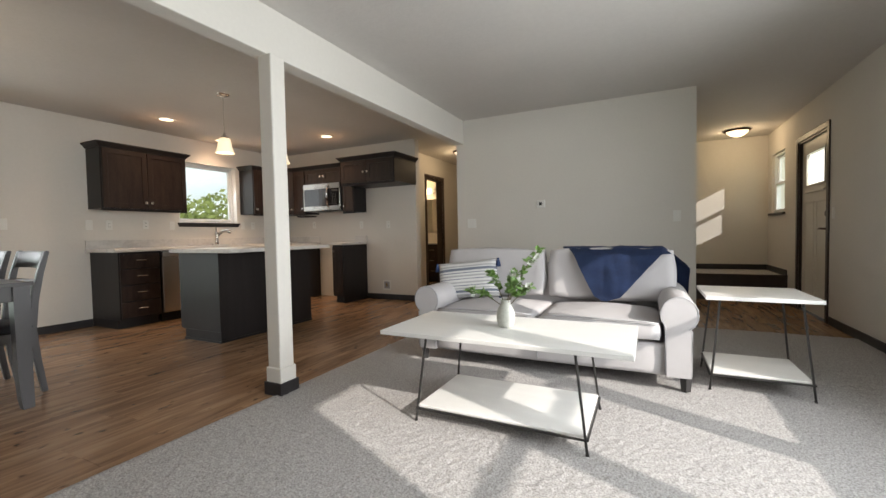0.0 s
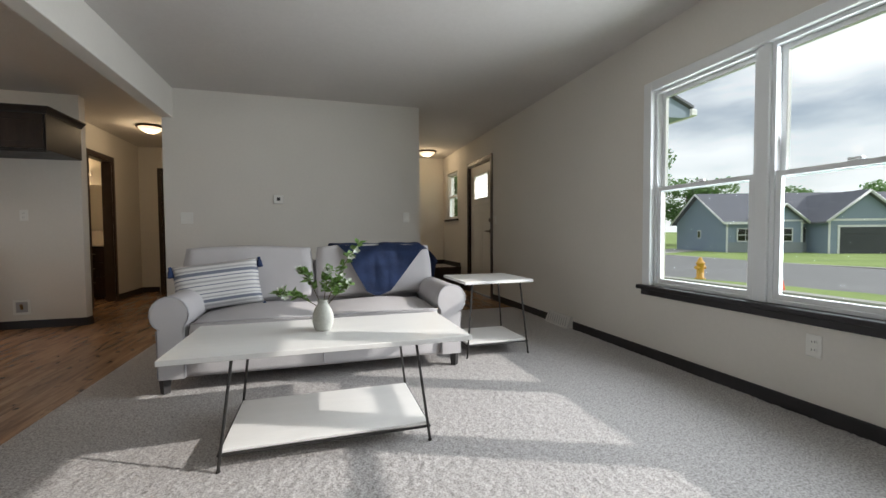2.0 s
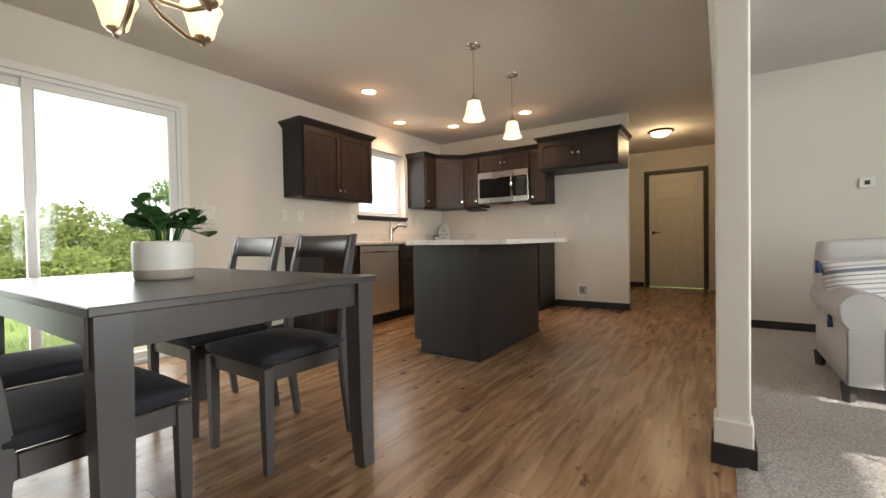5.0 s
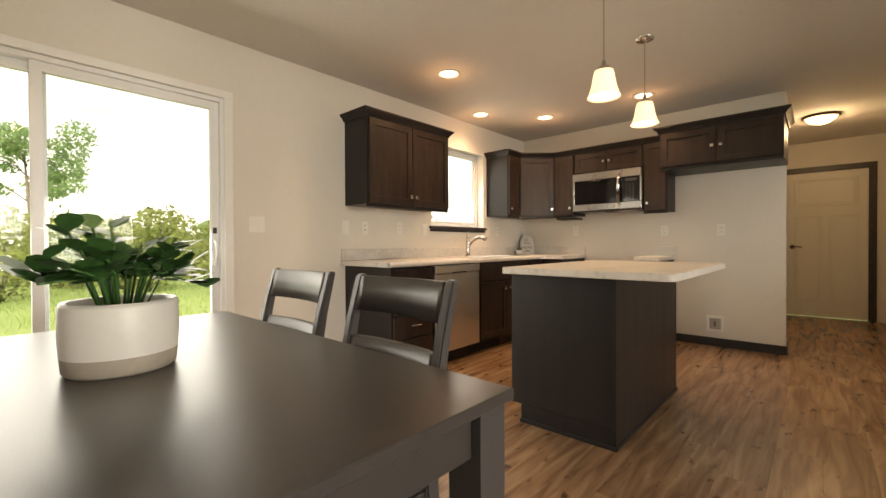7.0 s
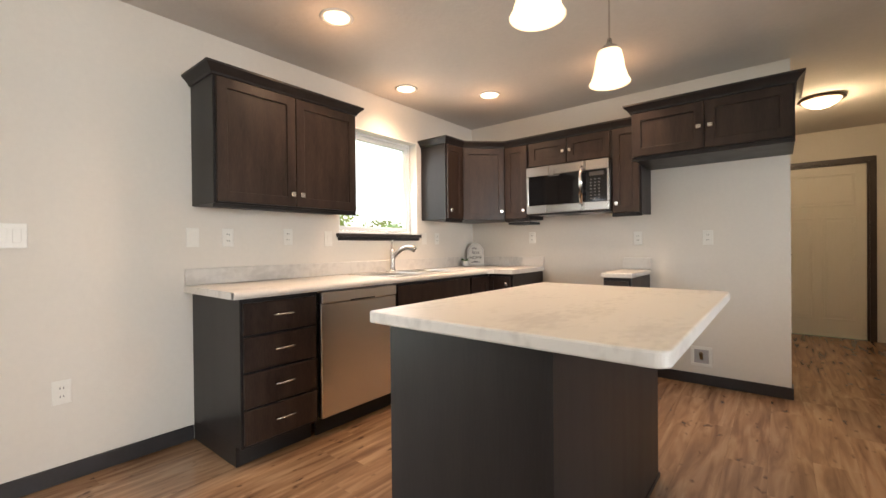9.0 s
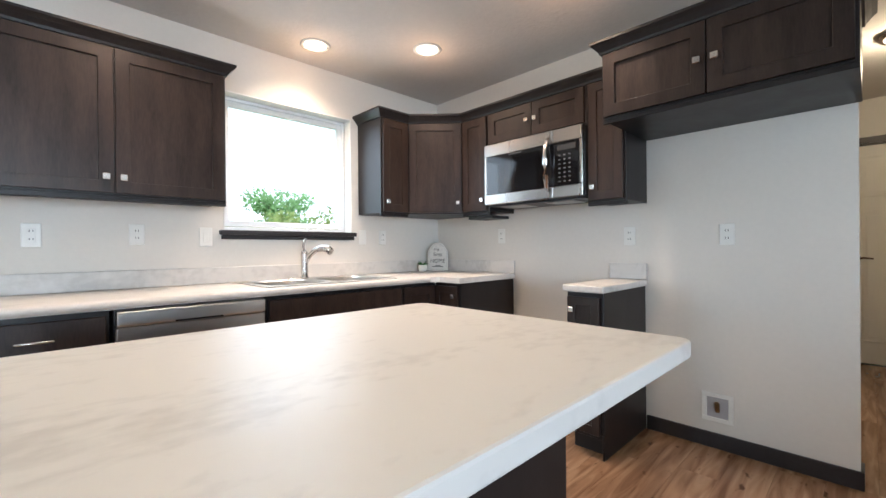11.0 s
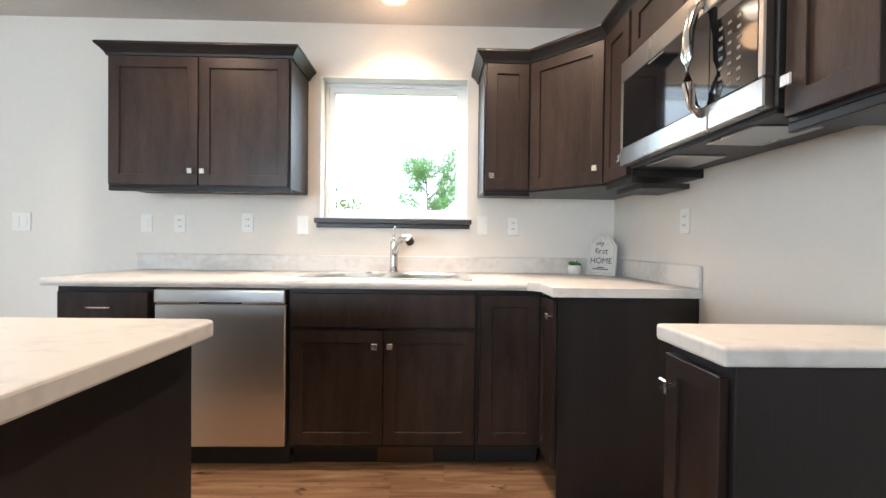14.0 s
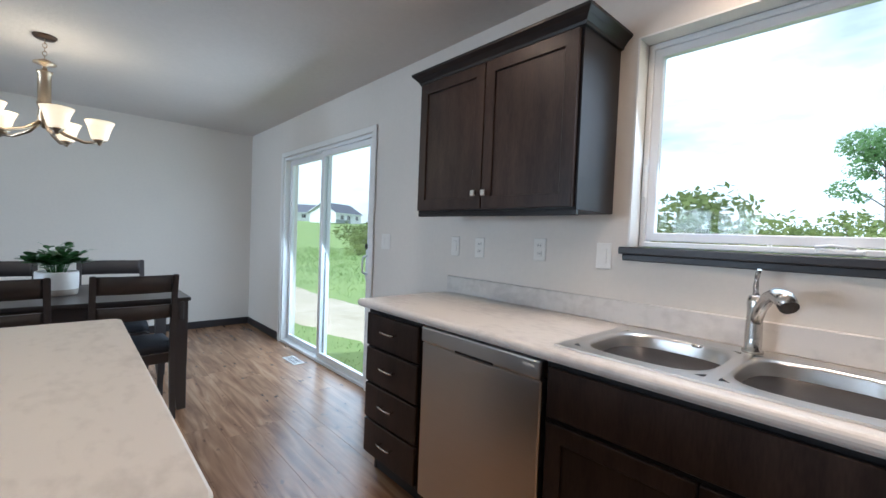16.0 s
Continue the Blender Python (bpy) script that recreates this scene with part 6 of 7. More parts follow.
M["garage"] = mat("dark_garage_door", (0.045, 0.05, 0.06), 0.5, var=0.1)
M["tree_leaf"] = mat("tree_foliage", (0.23, 0.38, 0.15), 0.7, scale=0.8, fine=6, dark=(0.16, 0.25, 0.11), ramp=(0.3, 0.7), rand=0.15, spec=0.2)
M["bush_leaf"] = mat("bush_foliage", (0.32, 0.36, 0.12), 0.75, scale=0.6, fine=5, dark=(0.17, 0.22, 0.08), ramp=(0.3, 0.7), rand=0.25, spec=0.2)
M["bark"] = mat("bark", (0.17, 0.14, 0.11), 0.9, var=0.25, scale=6, fine=30, bump=0.6, bump_scale=20)
M["hydrant"] = mat("yellow_hydrant", (0.60, 0.32, 0.04), 0.5, var=0.08)
M["cone"] = mat("orange_cone", (0.65, 0.09, 0.03), 0.5, var=0.06)
M["teal"] = mat("teal_box", (0.05, 0.32, 0.34), 0.5, var=0.06)
M["blue_sign"] = mat("blue_yard_sign", (0.03, 0.25, 0.42), 0.5, var=0.05)


def let_light_through(m, share):
    """Thin leaves and blades pass part of the light on."""
    n, l = m.node_tree.nodes, m.node_tree.links
    b, o = n["Principled BSDF"], n["Material Output"]
    tr, mx = n.new("ShaderNodeBsdfTranslucent"), n.new("ShaderNodeMixShader")
    mx.inputs[0].default_value = share
    l.new(b.inputs["Base Color"].links[0].from_socket, tr.inputs[0])
    l.new(b.outputs[0], mx.inputs[1])
    l.new(tr.outputs[0], mx.inputs[2])
    l.new(mx.outputs[0], o.inputs[0])


for key in ("tree_leaf", "bush_leaf", "blade"):
    let_light_through(M[key], 0.45)


def ground_z(x, y):
    r = math.hypot(x, y)
    z = -0.52 - 0.45 * min(1, max(0, (r - 9) / 40))
    z += 0.10 * noise.noise(Vector((x * 0.11, y * 0.11, 0))) * min(1, max(0, (r - 9) / 8))
    # the meadow climbs towards the far houses
    if x < 0 and y < -20:
        u = min(1, max(0, (r - 40) / 95)) * min(1, (-y - 20) / 50)
        z += 5.6 * u * u * (3 - 2 * u)
    return z


gm = bmesh.new()
ring_r = [0, 5, 9, 13, 18, 24, 31, 40, 52, 70, 100, 160, 300, 700, 2400]
segs, prev = 72, None
cen = gm.verts.new((-2, 2, ground_z(-2, 2)))
for r in ring_r[1:]:
    ring = []
    for i in range(segs):
        a = i * math.tau / segs
        x, y = -2 + r * math.cos(a), 2 + r * math.sin(a)
        ring.append(gm.verts.new((x, y, ground_z(x, y))))
    for i in range(segs):
        j = (i + 1) % segs
        f = gm.faces.new((cen, ring[i], ring[j])) if prev is None else gm.faces.new((prev[i], ring[i], ring[j], prev[j]))
        f.smooth = True
    prev = ring
struct("ground", gm, M["grass"], "green meadow and lawn reaching the horizon")


def ribbon(name, pts, w, z, material, label, thick=0.06):
    """A strip laid along a way of points, following the ground."""
    bm = bmesh.new()
    ps = [Vector(p) for p in pts]
    rows = []
    for i, p in enumerate(ps):
        d = (ps[min(i + 1, len(ps) - 1)] - ps[max(i - 1, 0)]).normalized()
        n = Vector((-d.y, d.x))
        row = []
        for s in (-w / 2, w / 2):
            q = p + n * s
            g = ground_z(p.x, p.y) + z
            row += [bm.verts.new((q.x, q.y, g)), bm.verts.new((q.x, q.y, g - thick - 0.25))]
        rows.append(row)
    for a, b in zip(rows, rows[1:]):
        for i, j in ((0, 2), (1, 0), (2, 3)):
            bm.faces.new((a[i], a[j], b[j], b[i]))
    bmesh.ops.recalc_face_normals(bm, faces=bm.faces[:])
    return struct(name, bm, material, label)


# bare sandy strip behind the house
M["sand"] = mat("bare_sandy_soil", (0.62, 0.53, 0.42), 0.95, scale=1.3, fine=14, dark=(0.42, 0.37, 0.25), ramp=(0.3, 0.65), bump=0.6, bump_scale=25, spec=0.1)
sd, row0 = bmesh.new(), None
for k in range(90):
    y = -24 + k * 0.4
    a = -9.35 + 0.55 * noise.noise(Vector((0.45 * y, 1.0, 0))) + 0.25 * noise.noise(Vector((1.7 * y, 2.0, 0)))
    b = -7.30 + 0.40 * noise.noise(Vector((0.50 * y, 5.0, 0))) + 0.22 * noise.noise(Vector((1.9 * y, 6.0, 0)))
    row = [sd.verts.new((a + (b - a) * u, y, ground_z(a + (b - a) * u, y) + (0.03 if 0 < u < 1 else -0.03))) for u in (0, 0.08, 0.3, 0.5, 0.7, 0.92, 1)]
    if row0:
        for i in range(6):
            sd.faces.new((row0[i], row0[i + 1], row[i + 1], row[i])).smooth = True
    row0 = row
struct("bare_soil", sd, M["sand"], "bare pale sandy soil strip in the grass")

ribbon("road", [(15.5 + 0.012 * (40 - k * 3.2) ** 2 * 0.35, 40 - k * 3.2) for k in range(28)], 11.0, 0.03, M["road"], "grey asphalt road with a pale kerb")
ribbon("kerb_near", [(9.85 + 0.0042 * (40 - k * 3.2) ** 2, 40 - k * 3.2) for k in range(28)], 0.35, 0.10, M["kerb"], "pale concrete kerb")
ribbon("kerb_far", [(21.2 + 0.0042 * (40 - k * 3.2) ** 2, 40 - k * 3.2) for k in range(28)], 0.35, 0.10, M["kerb"], "pale concrete kerb")
ribbon("driveway", [(13.0 + k * 2.0, 24.5 + k * 0.9) for k in range(14)], 4.5, 0.05, M["kerb"], "pale concrete driveway")


def house(m, label, L=15.5, D=9.0, g0=6.7, gw=5.6, detailed=True, wallm="siding"):
    """A low house: front along local x at y=0 facing -y, a garage gable in front."""
    h = tagged(new("house"), label, "house")
    h.matrix_basis = m
    eave, ridge = 2.9, 5.5
    part("wall", boxes((0, L, 0, D, 0, eave)), M[wallm], h)
    for x0 in (0.0, L - 0.12):
        ge = bmesh.new()
        prism(ge, [(0.0, eave), (D, eave), (D / 2, ridge)], x0, x0 + 0.12)
        for v in ge.verts:
            v.co = Vector((v.co.z, v.co.x, v.co.y))
        part("gable", ge, M[wallm], h)
    o = 0.45
    rf = bmesh.new()
    sl = (ridge - eave) / (D / 2)
    for s in (0, 1):
        ya, yb = (-o, D / 2) if s == 0 else (D + o, D / 2)
        za = eave - o * sl
        v = [rf.verts.new(p) for p in ((-o, ya, za), (L + o, ya, za), (L + o, yb, ridge + 0.02), (-o, yb, ridge + 0.02), (-o, ya, za + 0.15), (L + o, ya, za + 0.15), (L + o, yb, ridge + 0.2), (-o, yb, ridge + 0.2))]
        for q in ((0, 1, 2, 3), (4, 5, 6, 7), (0, 1, 5, 4), (1, 2, 6, 5), (2, 3, 7, 6), (3, 0, 4, 7)):
            rf.faces.new([v[i] for i in q])
    bmesh.ops.recalc_face_normals(rf, faces=rf.faces[:])
    part("roof", rf, M["shingle"], h, "dark shingle roof")
    fa = bmesh.new()
    box(fa, -o, L + o, -o - 0.03, -o, eave - o * sl - 0.05, eave - o * sl + 0.16)
    for s in (-1, 1):
        tube(fa, [(-o - 0.02, D / 2 + s * (D / 2 + o), eave - o * sl + 0.06), (-o - 0.02, D / 2, ridge + 0.1)], 0.11, seg=4)
    part("fascia", fa, M["fascia"], h, "white fascia boards")
    part("corner_board", boxes((-0.02, 0.14, -0.03, -0.001, 0, eave - 0.2)), M["fascia"], h, "white corner board")
    part("skirt", boxes((0.15, g0, -0.06, -0.002, 0, 1.0)), M["siding_light"], h, "grey stone-coloured skirt")
    for x, y in (((0.85, 0.0), (3.6, -0.6)) if detailed else ((2.0, 0.0), (5.0, 0.0), (9.0, 0.0))):
        w = part("window", boxes((x, x + 1.5, y - 0.07, y - 0.061, 1.05, 2.25), bevel=0.01), M["fascia"], h, "white framed window")
        for i in range(2):
            for j in range(2):
                part("pane", boxes((x + 0.1 + i * 0.67, x + 0.73 + i * 0.67, y - 0.075, y - 0.0705, 1.13 + j * 0.55, 1.62 + j * 0.55)), M["black_gloss"], w)
    w = part("window", boxes((-0.05, -0.001, 4.1, 4.7, 1.3, 2.1), bevel=0.01), M["fascia"], h, "small white gable window")
    part("pane", boxes((-0.055, -0.0505, 4.17, 4.63, 1.38, 2.02)), M["black_gloss"], w)
    if detailed:
        gd = 2.2
        # a small gabled bay with the second window, and a dark panel painting the shaded entry beside the garage
        bx0, bx1, by, bp = 2.7, 5.9, -0.6, 4.2
        part("bay_wall", boxes((bx0, bx1, by, -0.003, 0, eave)), M["siding"], h)
        part("bay_skirt", boxes((bx0 - 0.01, bx1 + 0.01, by - 0.05, by - 0.002, 0, 1.0)), M["siding_light"], h, "grey stone-coloured skirt")
        bg = bmesh.new()
        prism(bg, [(bx0, eave), (bx1, eave), ((bx0 + bx1) / 2, bp)], -0.1, 0.0)
        for v in bg.verts:
            v.co = Vector((v.co.x, by + 0.1 + v.co.z, v.co.y))
        part("bay_gable", bg, M["siding"], h)
        br, bf = bmesh.new(), bmesh.new()
        for s in (-1, 1):
            xa, xb = (bx0 + bx1) / 2 + s * ((bx1 - bx0) / 2 + 0.35), (bx0 + bx1) / 2
            za = eave - 0.35 * (bp - eave) / ((bx1 - bx0) / 2)
            v = [br.verts.new(p) for p in ((xa, by - 0.35, za), (xa, D / 3, za), (xb, D / 3, bp + 0.03), (xb, by - 0.35, bp + 0.03), (xa, by - 0.35, za + 0.14), (xa, D / 3, za + 0.14), (xb, D / 3, bp + 0.18), (xb, by - 0.35, bp + 0.18))]
            for q in ((0, 1, 2, 3), (4, 5, 6, 7), (0, 1, 5, 4), (1, 2, 6, 5), (2, 3, 7, 6), (3, 0, 4, 7)):
                br.faces.new([v[i] for i in q])
            tube(bf, [(xa, by - 0.38, za + 0.05), (xb, by - 0.38, bp + 0.1)], 0.11, seg=4)
        bmesh.ops.recalc_face_normals(br, faces=br.faces[:])
        box(bf, bx0, bx1, by - 0.05, by - 0.002, eave - 0.10, eave + 0.05)
        for x in (bx0, bx1 - 0.14):
            box(bf, x, x + 0.14, by - 0.06, by - 0.002, 1.0, eave - 0.11)
        part("bay_roof", br, M["shingle"], h)
        part("bay_fascia", bf, M["fascia"], h, "white bay trim")
        part("entry_door", boxes((bx1 + 0.1, g0 - 0.1, -0.03, -0.003, 0, 2.3), bevel=0.01), M["garage"], h, "dark entry door")
        part("garage_wall", boxes((g0, g0 + gw, -gd, -0.001, 0, eave)), M["siding"], h)
        ge = bmesh.new()
        prism(ge, [(g0, eave), (g0 + gw, eave), (g0 + gw / 2, 5.1)], -0.1, 0.0)
        for v in ge.verts:
            v.co = Vector((v.co.x, -gd + 0.1 + v.co.z, v.co.y))
        part("garage_gable", ge, M["siding"], h)
        gr = bmesh.new()
        for s in (-1, 1):
            xa, xb = g0 + gw / 2 + s * (gw / 2 + 0.4), g0 + gw / 2
            za = eave - 0.4 * (5.1 - eave) / (gw / 2)
            v = [gr.verts.new(p) for p in ((xa, -gd - 0.4, za), (xa, D / 2, za), (xb, D / 2, 5.15), (xb, -gd - 0.4, 5.15), (xa, -gd - 0.4, za + 0.15), (xa, D / 2, za + 0.15), (xb, D / 2, 5.32), (xb, -gd - 0.4, 5.32))]
            for q in ((0, 1, 2, 3), (4, 5, 6, 7), (0, 1, 5, 4), (1, 2, 6, 5), (2, 3, 7, 6), (3, 0, 4, 7)):
                gr.faces.new([v[i] for i in q])
        bmesh.ops.recalc_face_normals(gr, faces=gr.faces[:])
        part("garage_roof", gr, M["shingle"], h)
        fa = bmesh.new()
        for s in (-1, 1):
            tube(fa, [(g0 + gw / 2 + s * (gw / 2 + 0.4), -gd - 0.42, eave - 0.2), (g0 + gw / 2, -gd - 0.42, 5.2)], 0.12, seg=4)
        box(fa, g0, g0 + gw, -gd - 0.05, -gd - 0.002, eave - 0.12, eave + 0.05)
        for x in (g0, g0 + gw - 0.16):
            box(fa, x, x + 0.16, -gd - 0.04, -gd - 0.002, 0, eave - 0.13)
        part("garage_fascia", fa, M["fascia"], h, "white garage trim")
        gd_ = part("garage_door", boxes((g0 + 0.9, g0 + gw - 0.75, -gd - 0.03, -gd - 0.002, 0.0, 2.25), bevel=0.01), M["garage"], h, "dark panelled garage door")
        for i in range(4):
            part("door_panel", boxes((g0 + 1.0, g0 + gw - 0.85, -gd - 0.045, -gd - 0.031, 0.08 + i * 0.55, 0.55 + i * 0.55), bevel=0.01), M["garage"], gd_)
        part("garage_frame", boxes((g0 + 0.72, g0 + 0.89, -gd - 0.04, -gd - 0.002, 0, 2.26), (g0 + gw - 0.74, g0 + gw - 0.57, -gd - 0.04, -gd - 0.002, 0, 2.26), (g0 + 0.72, g0 + gw - 0.57, -gd - 0.04, -gd - 0.002, 2.27, 2.44)), M["fascia"], h)
        part("side_garage_door", boxes((g0 + gw + 0.5, g0 + gw + 3.3, -0.04, -0.002, 0.0, 2.2)), M["garage"], h)
        part("side_garage_frame", boxes((g0 + gw + 0.35, g0 + gw + 0.49, -0.05, -0.002, 0, 2.2), (g0 + gw + 3.31, g0 + gw + 3.45, -0.05, -0.002, 0, 2.2), (g0 + gw + 0.35, g0 + gw + 3.45, -0.05, -0.002, 2.2, 2.36)), M["fascia"], h)
    return h


hz = ground_z(34.0, 28.4)
house(pose(34.0, 28.4, hz - 0.10, 0, 0, -21), "blue-grey sided house with a garage across the road", L=18.0)
house(pose(57.0, 13.0, ground_z(57, 13), 0, 0, -62), "grey house further along the road", L=16, detailed=False, wallm="siding_light")
house(pose(-53, -133, ground_z(-53, -133) - 0.4, 0, 0, 155), "pale house far beyond the meadow", L=17, detailed=False, wallm="fascia")
house(pose(-58, -99, ground_z(-58, -99) - 0.5, 0, 0, 205), "white house with a blue-grey roof far beyond the meadow", L=12, detailed=False, wallm="fascia")


def leaf_mesh(name, blobs, count, size, seed):
    """A crown of many small leaf clumps scattered in and on overlapping lumps, with gaps."""
    g = np.random.default_rng(seed)
    b = np.array(blobs, float)
    pick = g.choice(len(b), count, p=b[:, 3] ** 2 / (b[:, 3] ** 2).sum())
    d = g.normal(size=(count, 3))
    d /= np.linalg.norm(d, axis=1, keepdims=True)
    rad = b[pick, 3] * (0.55 + 0.5 * g.random(count))
    c = b[pick, :3] + d * rad[:, None] * np.array([1, 1, 0.8])
    u = g.normal(size=(count, 3))
    u /= np.linalg.norm(u, axis=1, keepdims=True)
    w = np.cross(u, d + g.normal(size=(count, 3)) * 0.5)
    w /= np.linalg.norm(w, axis=1, keepdims=True) + 1e-9
    s = (size * (0.6 + 0.8 * g.random(count)))[:, None]
    v = np.stack([c - u * s, c + w * s * 0.5, c + u * s, c - w * s * 0.5], 1).reshape(-1, 3)
    f = np.arange(count * 4).reshape(-1, 4)
    me = bpy.data.meshes.new(name)
    me.from_pydata(v.tolist(), [], f.tolist())
    return me


def tree(name, label, h, spread, seed, at, leaves=2200, size=0.16, bare=0.35):
    t = thing(name, label, "tree", (at[0], at[1], ground_z(*at) - 0.05))
    r = random.Random(seed)
    tk = bmesh.new()
    lean = (r.uniform(-0.05, 0.05) * h, r.uniform(-0.05, 0.05) * h)
    tube(tk, [(0, 0, 0), (lean[0] * 0.4, lean[1] * 0.4, h * 0.35), (lean[0], lean[1], h * 0.75)], [0.017 * h, 0.012 * h, 0.004 * h], seg=9)
    blobs = []
    for k in range(11):
        a, z0 = r.uniform(0, math.tau), h * r.uniform(bare, 0.72)
        ln = spread * r.uniform(0.45, 1.0)
        p = Vector((lean[0] * z0 / h, lean[1] * z0 / h, z0))
        q = p + Vector((math.cos(a) * ln, math.sin(a) * ln, h * r.uniform(0.08, 0.24)))
        tube(tk, [p, p.lerp(q, 0.5) + Vector((0, 0, 0.03 * h)), q], [0.0055 * h, 0.0035 * h, 0.0015 * h], seg=6)
        blobs.append((*q, spread * r.uniform(0.25, 0.46)))
        m_ = p.lerp(q, 0.6)
        blobs.append((*m_, spread * r.uniform(0.18, 0.3)))
    blobs.append((lean[0], lean[1], h * 0.82, spread * 0.5))
    part("trunk", tk, M["bark"], t)
    me = leaf_mesh("crown", blobs, leaves, size, seed)
    me.materials.append(M["tree_leaf"])
    c = new("crown", me)
    c.parent = t
    return t


def bush(h, spread, seed, at, mkey="bush_leaf", leaves=900, size=0.10):
    t = thing("bush", "wild green bush in the meadow behind the house", "bush", (at[0], at[1], ground_z(*at) - 0.05), 0, "meadow bushes")
    r = random.Random(seed)
    tk = bmesh.new()
    blobs = []
    for k in range(9):
        a, ln = r.uniform(0, math.tau), spread * r.uniform(0.1, 0.8)
        q = Vector((math.cos(a) * ln, math.sin(a) * ln, h * r.uniform(0.3, 0.85)))
        tube(tk, [(0, 0, 0), (q.x * 0.5, q.y * 0.5, q.z * 0.65), q], [0.03, 0.018, 0.008], seg=5)
        blobs.append((*q, spread * r.uniform(0.28, 0.5)))
    part("stems", tk, M["bark"], t)
    me = leaf_mesh("foliage", blobs, leaves, size, seed)
    me.materials.append(M[mkey])
    c = new("foliage", me)
    c.parent = t
    return t


tree("tree", "slender open-crowned tree standing alone in the meadow", 15.0, 4.2, 4, (-60, 3.9), 5200, 0.19, 0.34)
tree("tree", "full green tree at the meadow's edge", 8.2, 3.0, 9, (-30, -33), 5200, 0.14, 0.12)
big = tree("tree", "full green tree at the wood's edge", 9.0, 3.6, 13, (-48, 22), 3400, 0.22, 0.16)
r = random.Random(21)
for x, y, s in ((-66, 8, 0.8), (-66, -12, 0.8), (-58, 38, 1.0), (-55, -8, 0.6), (-70, 24, 1.1), (-50, -34, 0.9), (-44, -46, 0.8), (-64, 14, 0.8), (-40, 40, 0.9)):
    c = copy_thing(big, pose(x, y, ground_z(x, y) - 0.05, 0, 0, r.uniform(0, 360)))
    c.scale = (s * 1.25, s * 1.25, s * 0.62)
# woods behind the houses across the road
for x, y, s in ((30, 52, 1.9), (36, 55, 2.0), (24, 50, 1.7), (46, 54, 1.2), (53, 50, 1.1), (18, 54, 1.3), (62, 42, 0.9), (68, 34, 0.9), (33, 46, 1.25), (12, 60, 1.3), (27, 43, 1.2), (21, 45, 1.1), (40, 50, 1.5)):
    c = copy_thing(big, pose(x, y, ground_z(x, y) - 0.05, 0, 0, r.uniform(0, 360)))
    c.scale = (s * 1.25, s * 1.25, s * 1.05)


def spruce(h, seed, at):
    """A dark conifer: a straight trunk with whorls of short drooping needle clumps, narrower upwards."""
    t = thing("spruce", "dark green spruce behind the house across the road", "tree", (at[0], at[1], ground_z(*at) - 0.05), 0, "spruces behind the house")
    part("trunk", tube(bmesh.new(), [(0, 0, 0), (0, 0, h * 0.5), (0, 0, h)], [0.016 * h, 0.010 * h, 0.002 * h], seg=8), M["bark"], t)
    r_ = random.Random(seed)
    blobs = []
    for k in range(46):
        u = r_.random()
        z, w = h * (0.16 + 0.82 * u), h * 0.19 * (1 - u) + 0.1
        a = r_.uniform(0, math.tau)
        blobs.append((math.cos(a) * w * 0.7, math.sin(a) * w * 0.7, z - 0.2 * w, 0.25 + 0.45 * w))
    me = leaf_mesh("crown", blobs, 2600, 0.16, seed)
    me.materials.append(M["tree_leaf"])
    c = new("crown", me)
    c.parent = t
    return t


spruce(10.5, 31, (55.0, 40.5))
spruce(10.0, 32, (58.0, 41.0))
b1 = bush(2.3, 1.7, 3, (-24, 8))
b2 = bush(1.7, 1.4, 5, (-20, -2), leaves=700)
for x, y, s in ((-27, -30.5, 1.2), (-28.5, -35, 1.5), (-31, -29.5, 1.4), (-26.5, -33, 0.9), (-33, -36, 1.6), (-32, -26, 1.3)):
    c = copy_thing(b1, pose(x, y, ground_z(x, y) - 0.05, 0, 0, 50 * s))
    c.scale = (s * 1.3, s * 1.3, s)
for k in range(120):
    x, y = (r.uniform(-46, -18), r.uniform(-30, 34)) if k < 30 else ((r.uniform(-56, -40), -44 + (k - 30) * 2.2) if k < 70 else (r.uniform(-36, -21), r.uniform(-8, 15)))
    s = r.uniform(0.6, 1.15) if k < 30 else (r.uniform(0.9, 1.6) if k < 70 else r.uniform(0.5, 0.95))
    c = copy_thing(b1 if k % 2 else b2, pose(x, y, ground_z(x, y) - 0.05, 0, 0, r.uniform(0, 360)))
    c.scale = (s * 2.2, s * 2.2, s * 1.9) if 30 <= k < 70 else (s * 1.2, s * 1.2, s * 0.85)


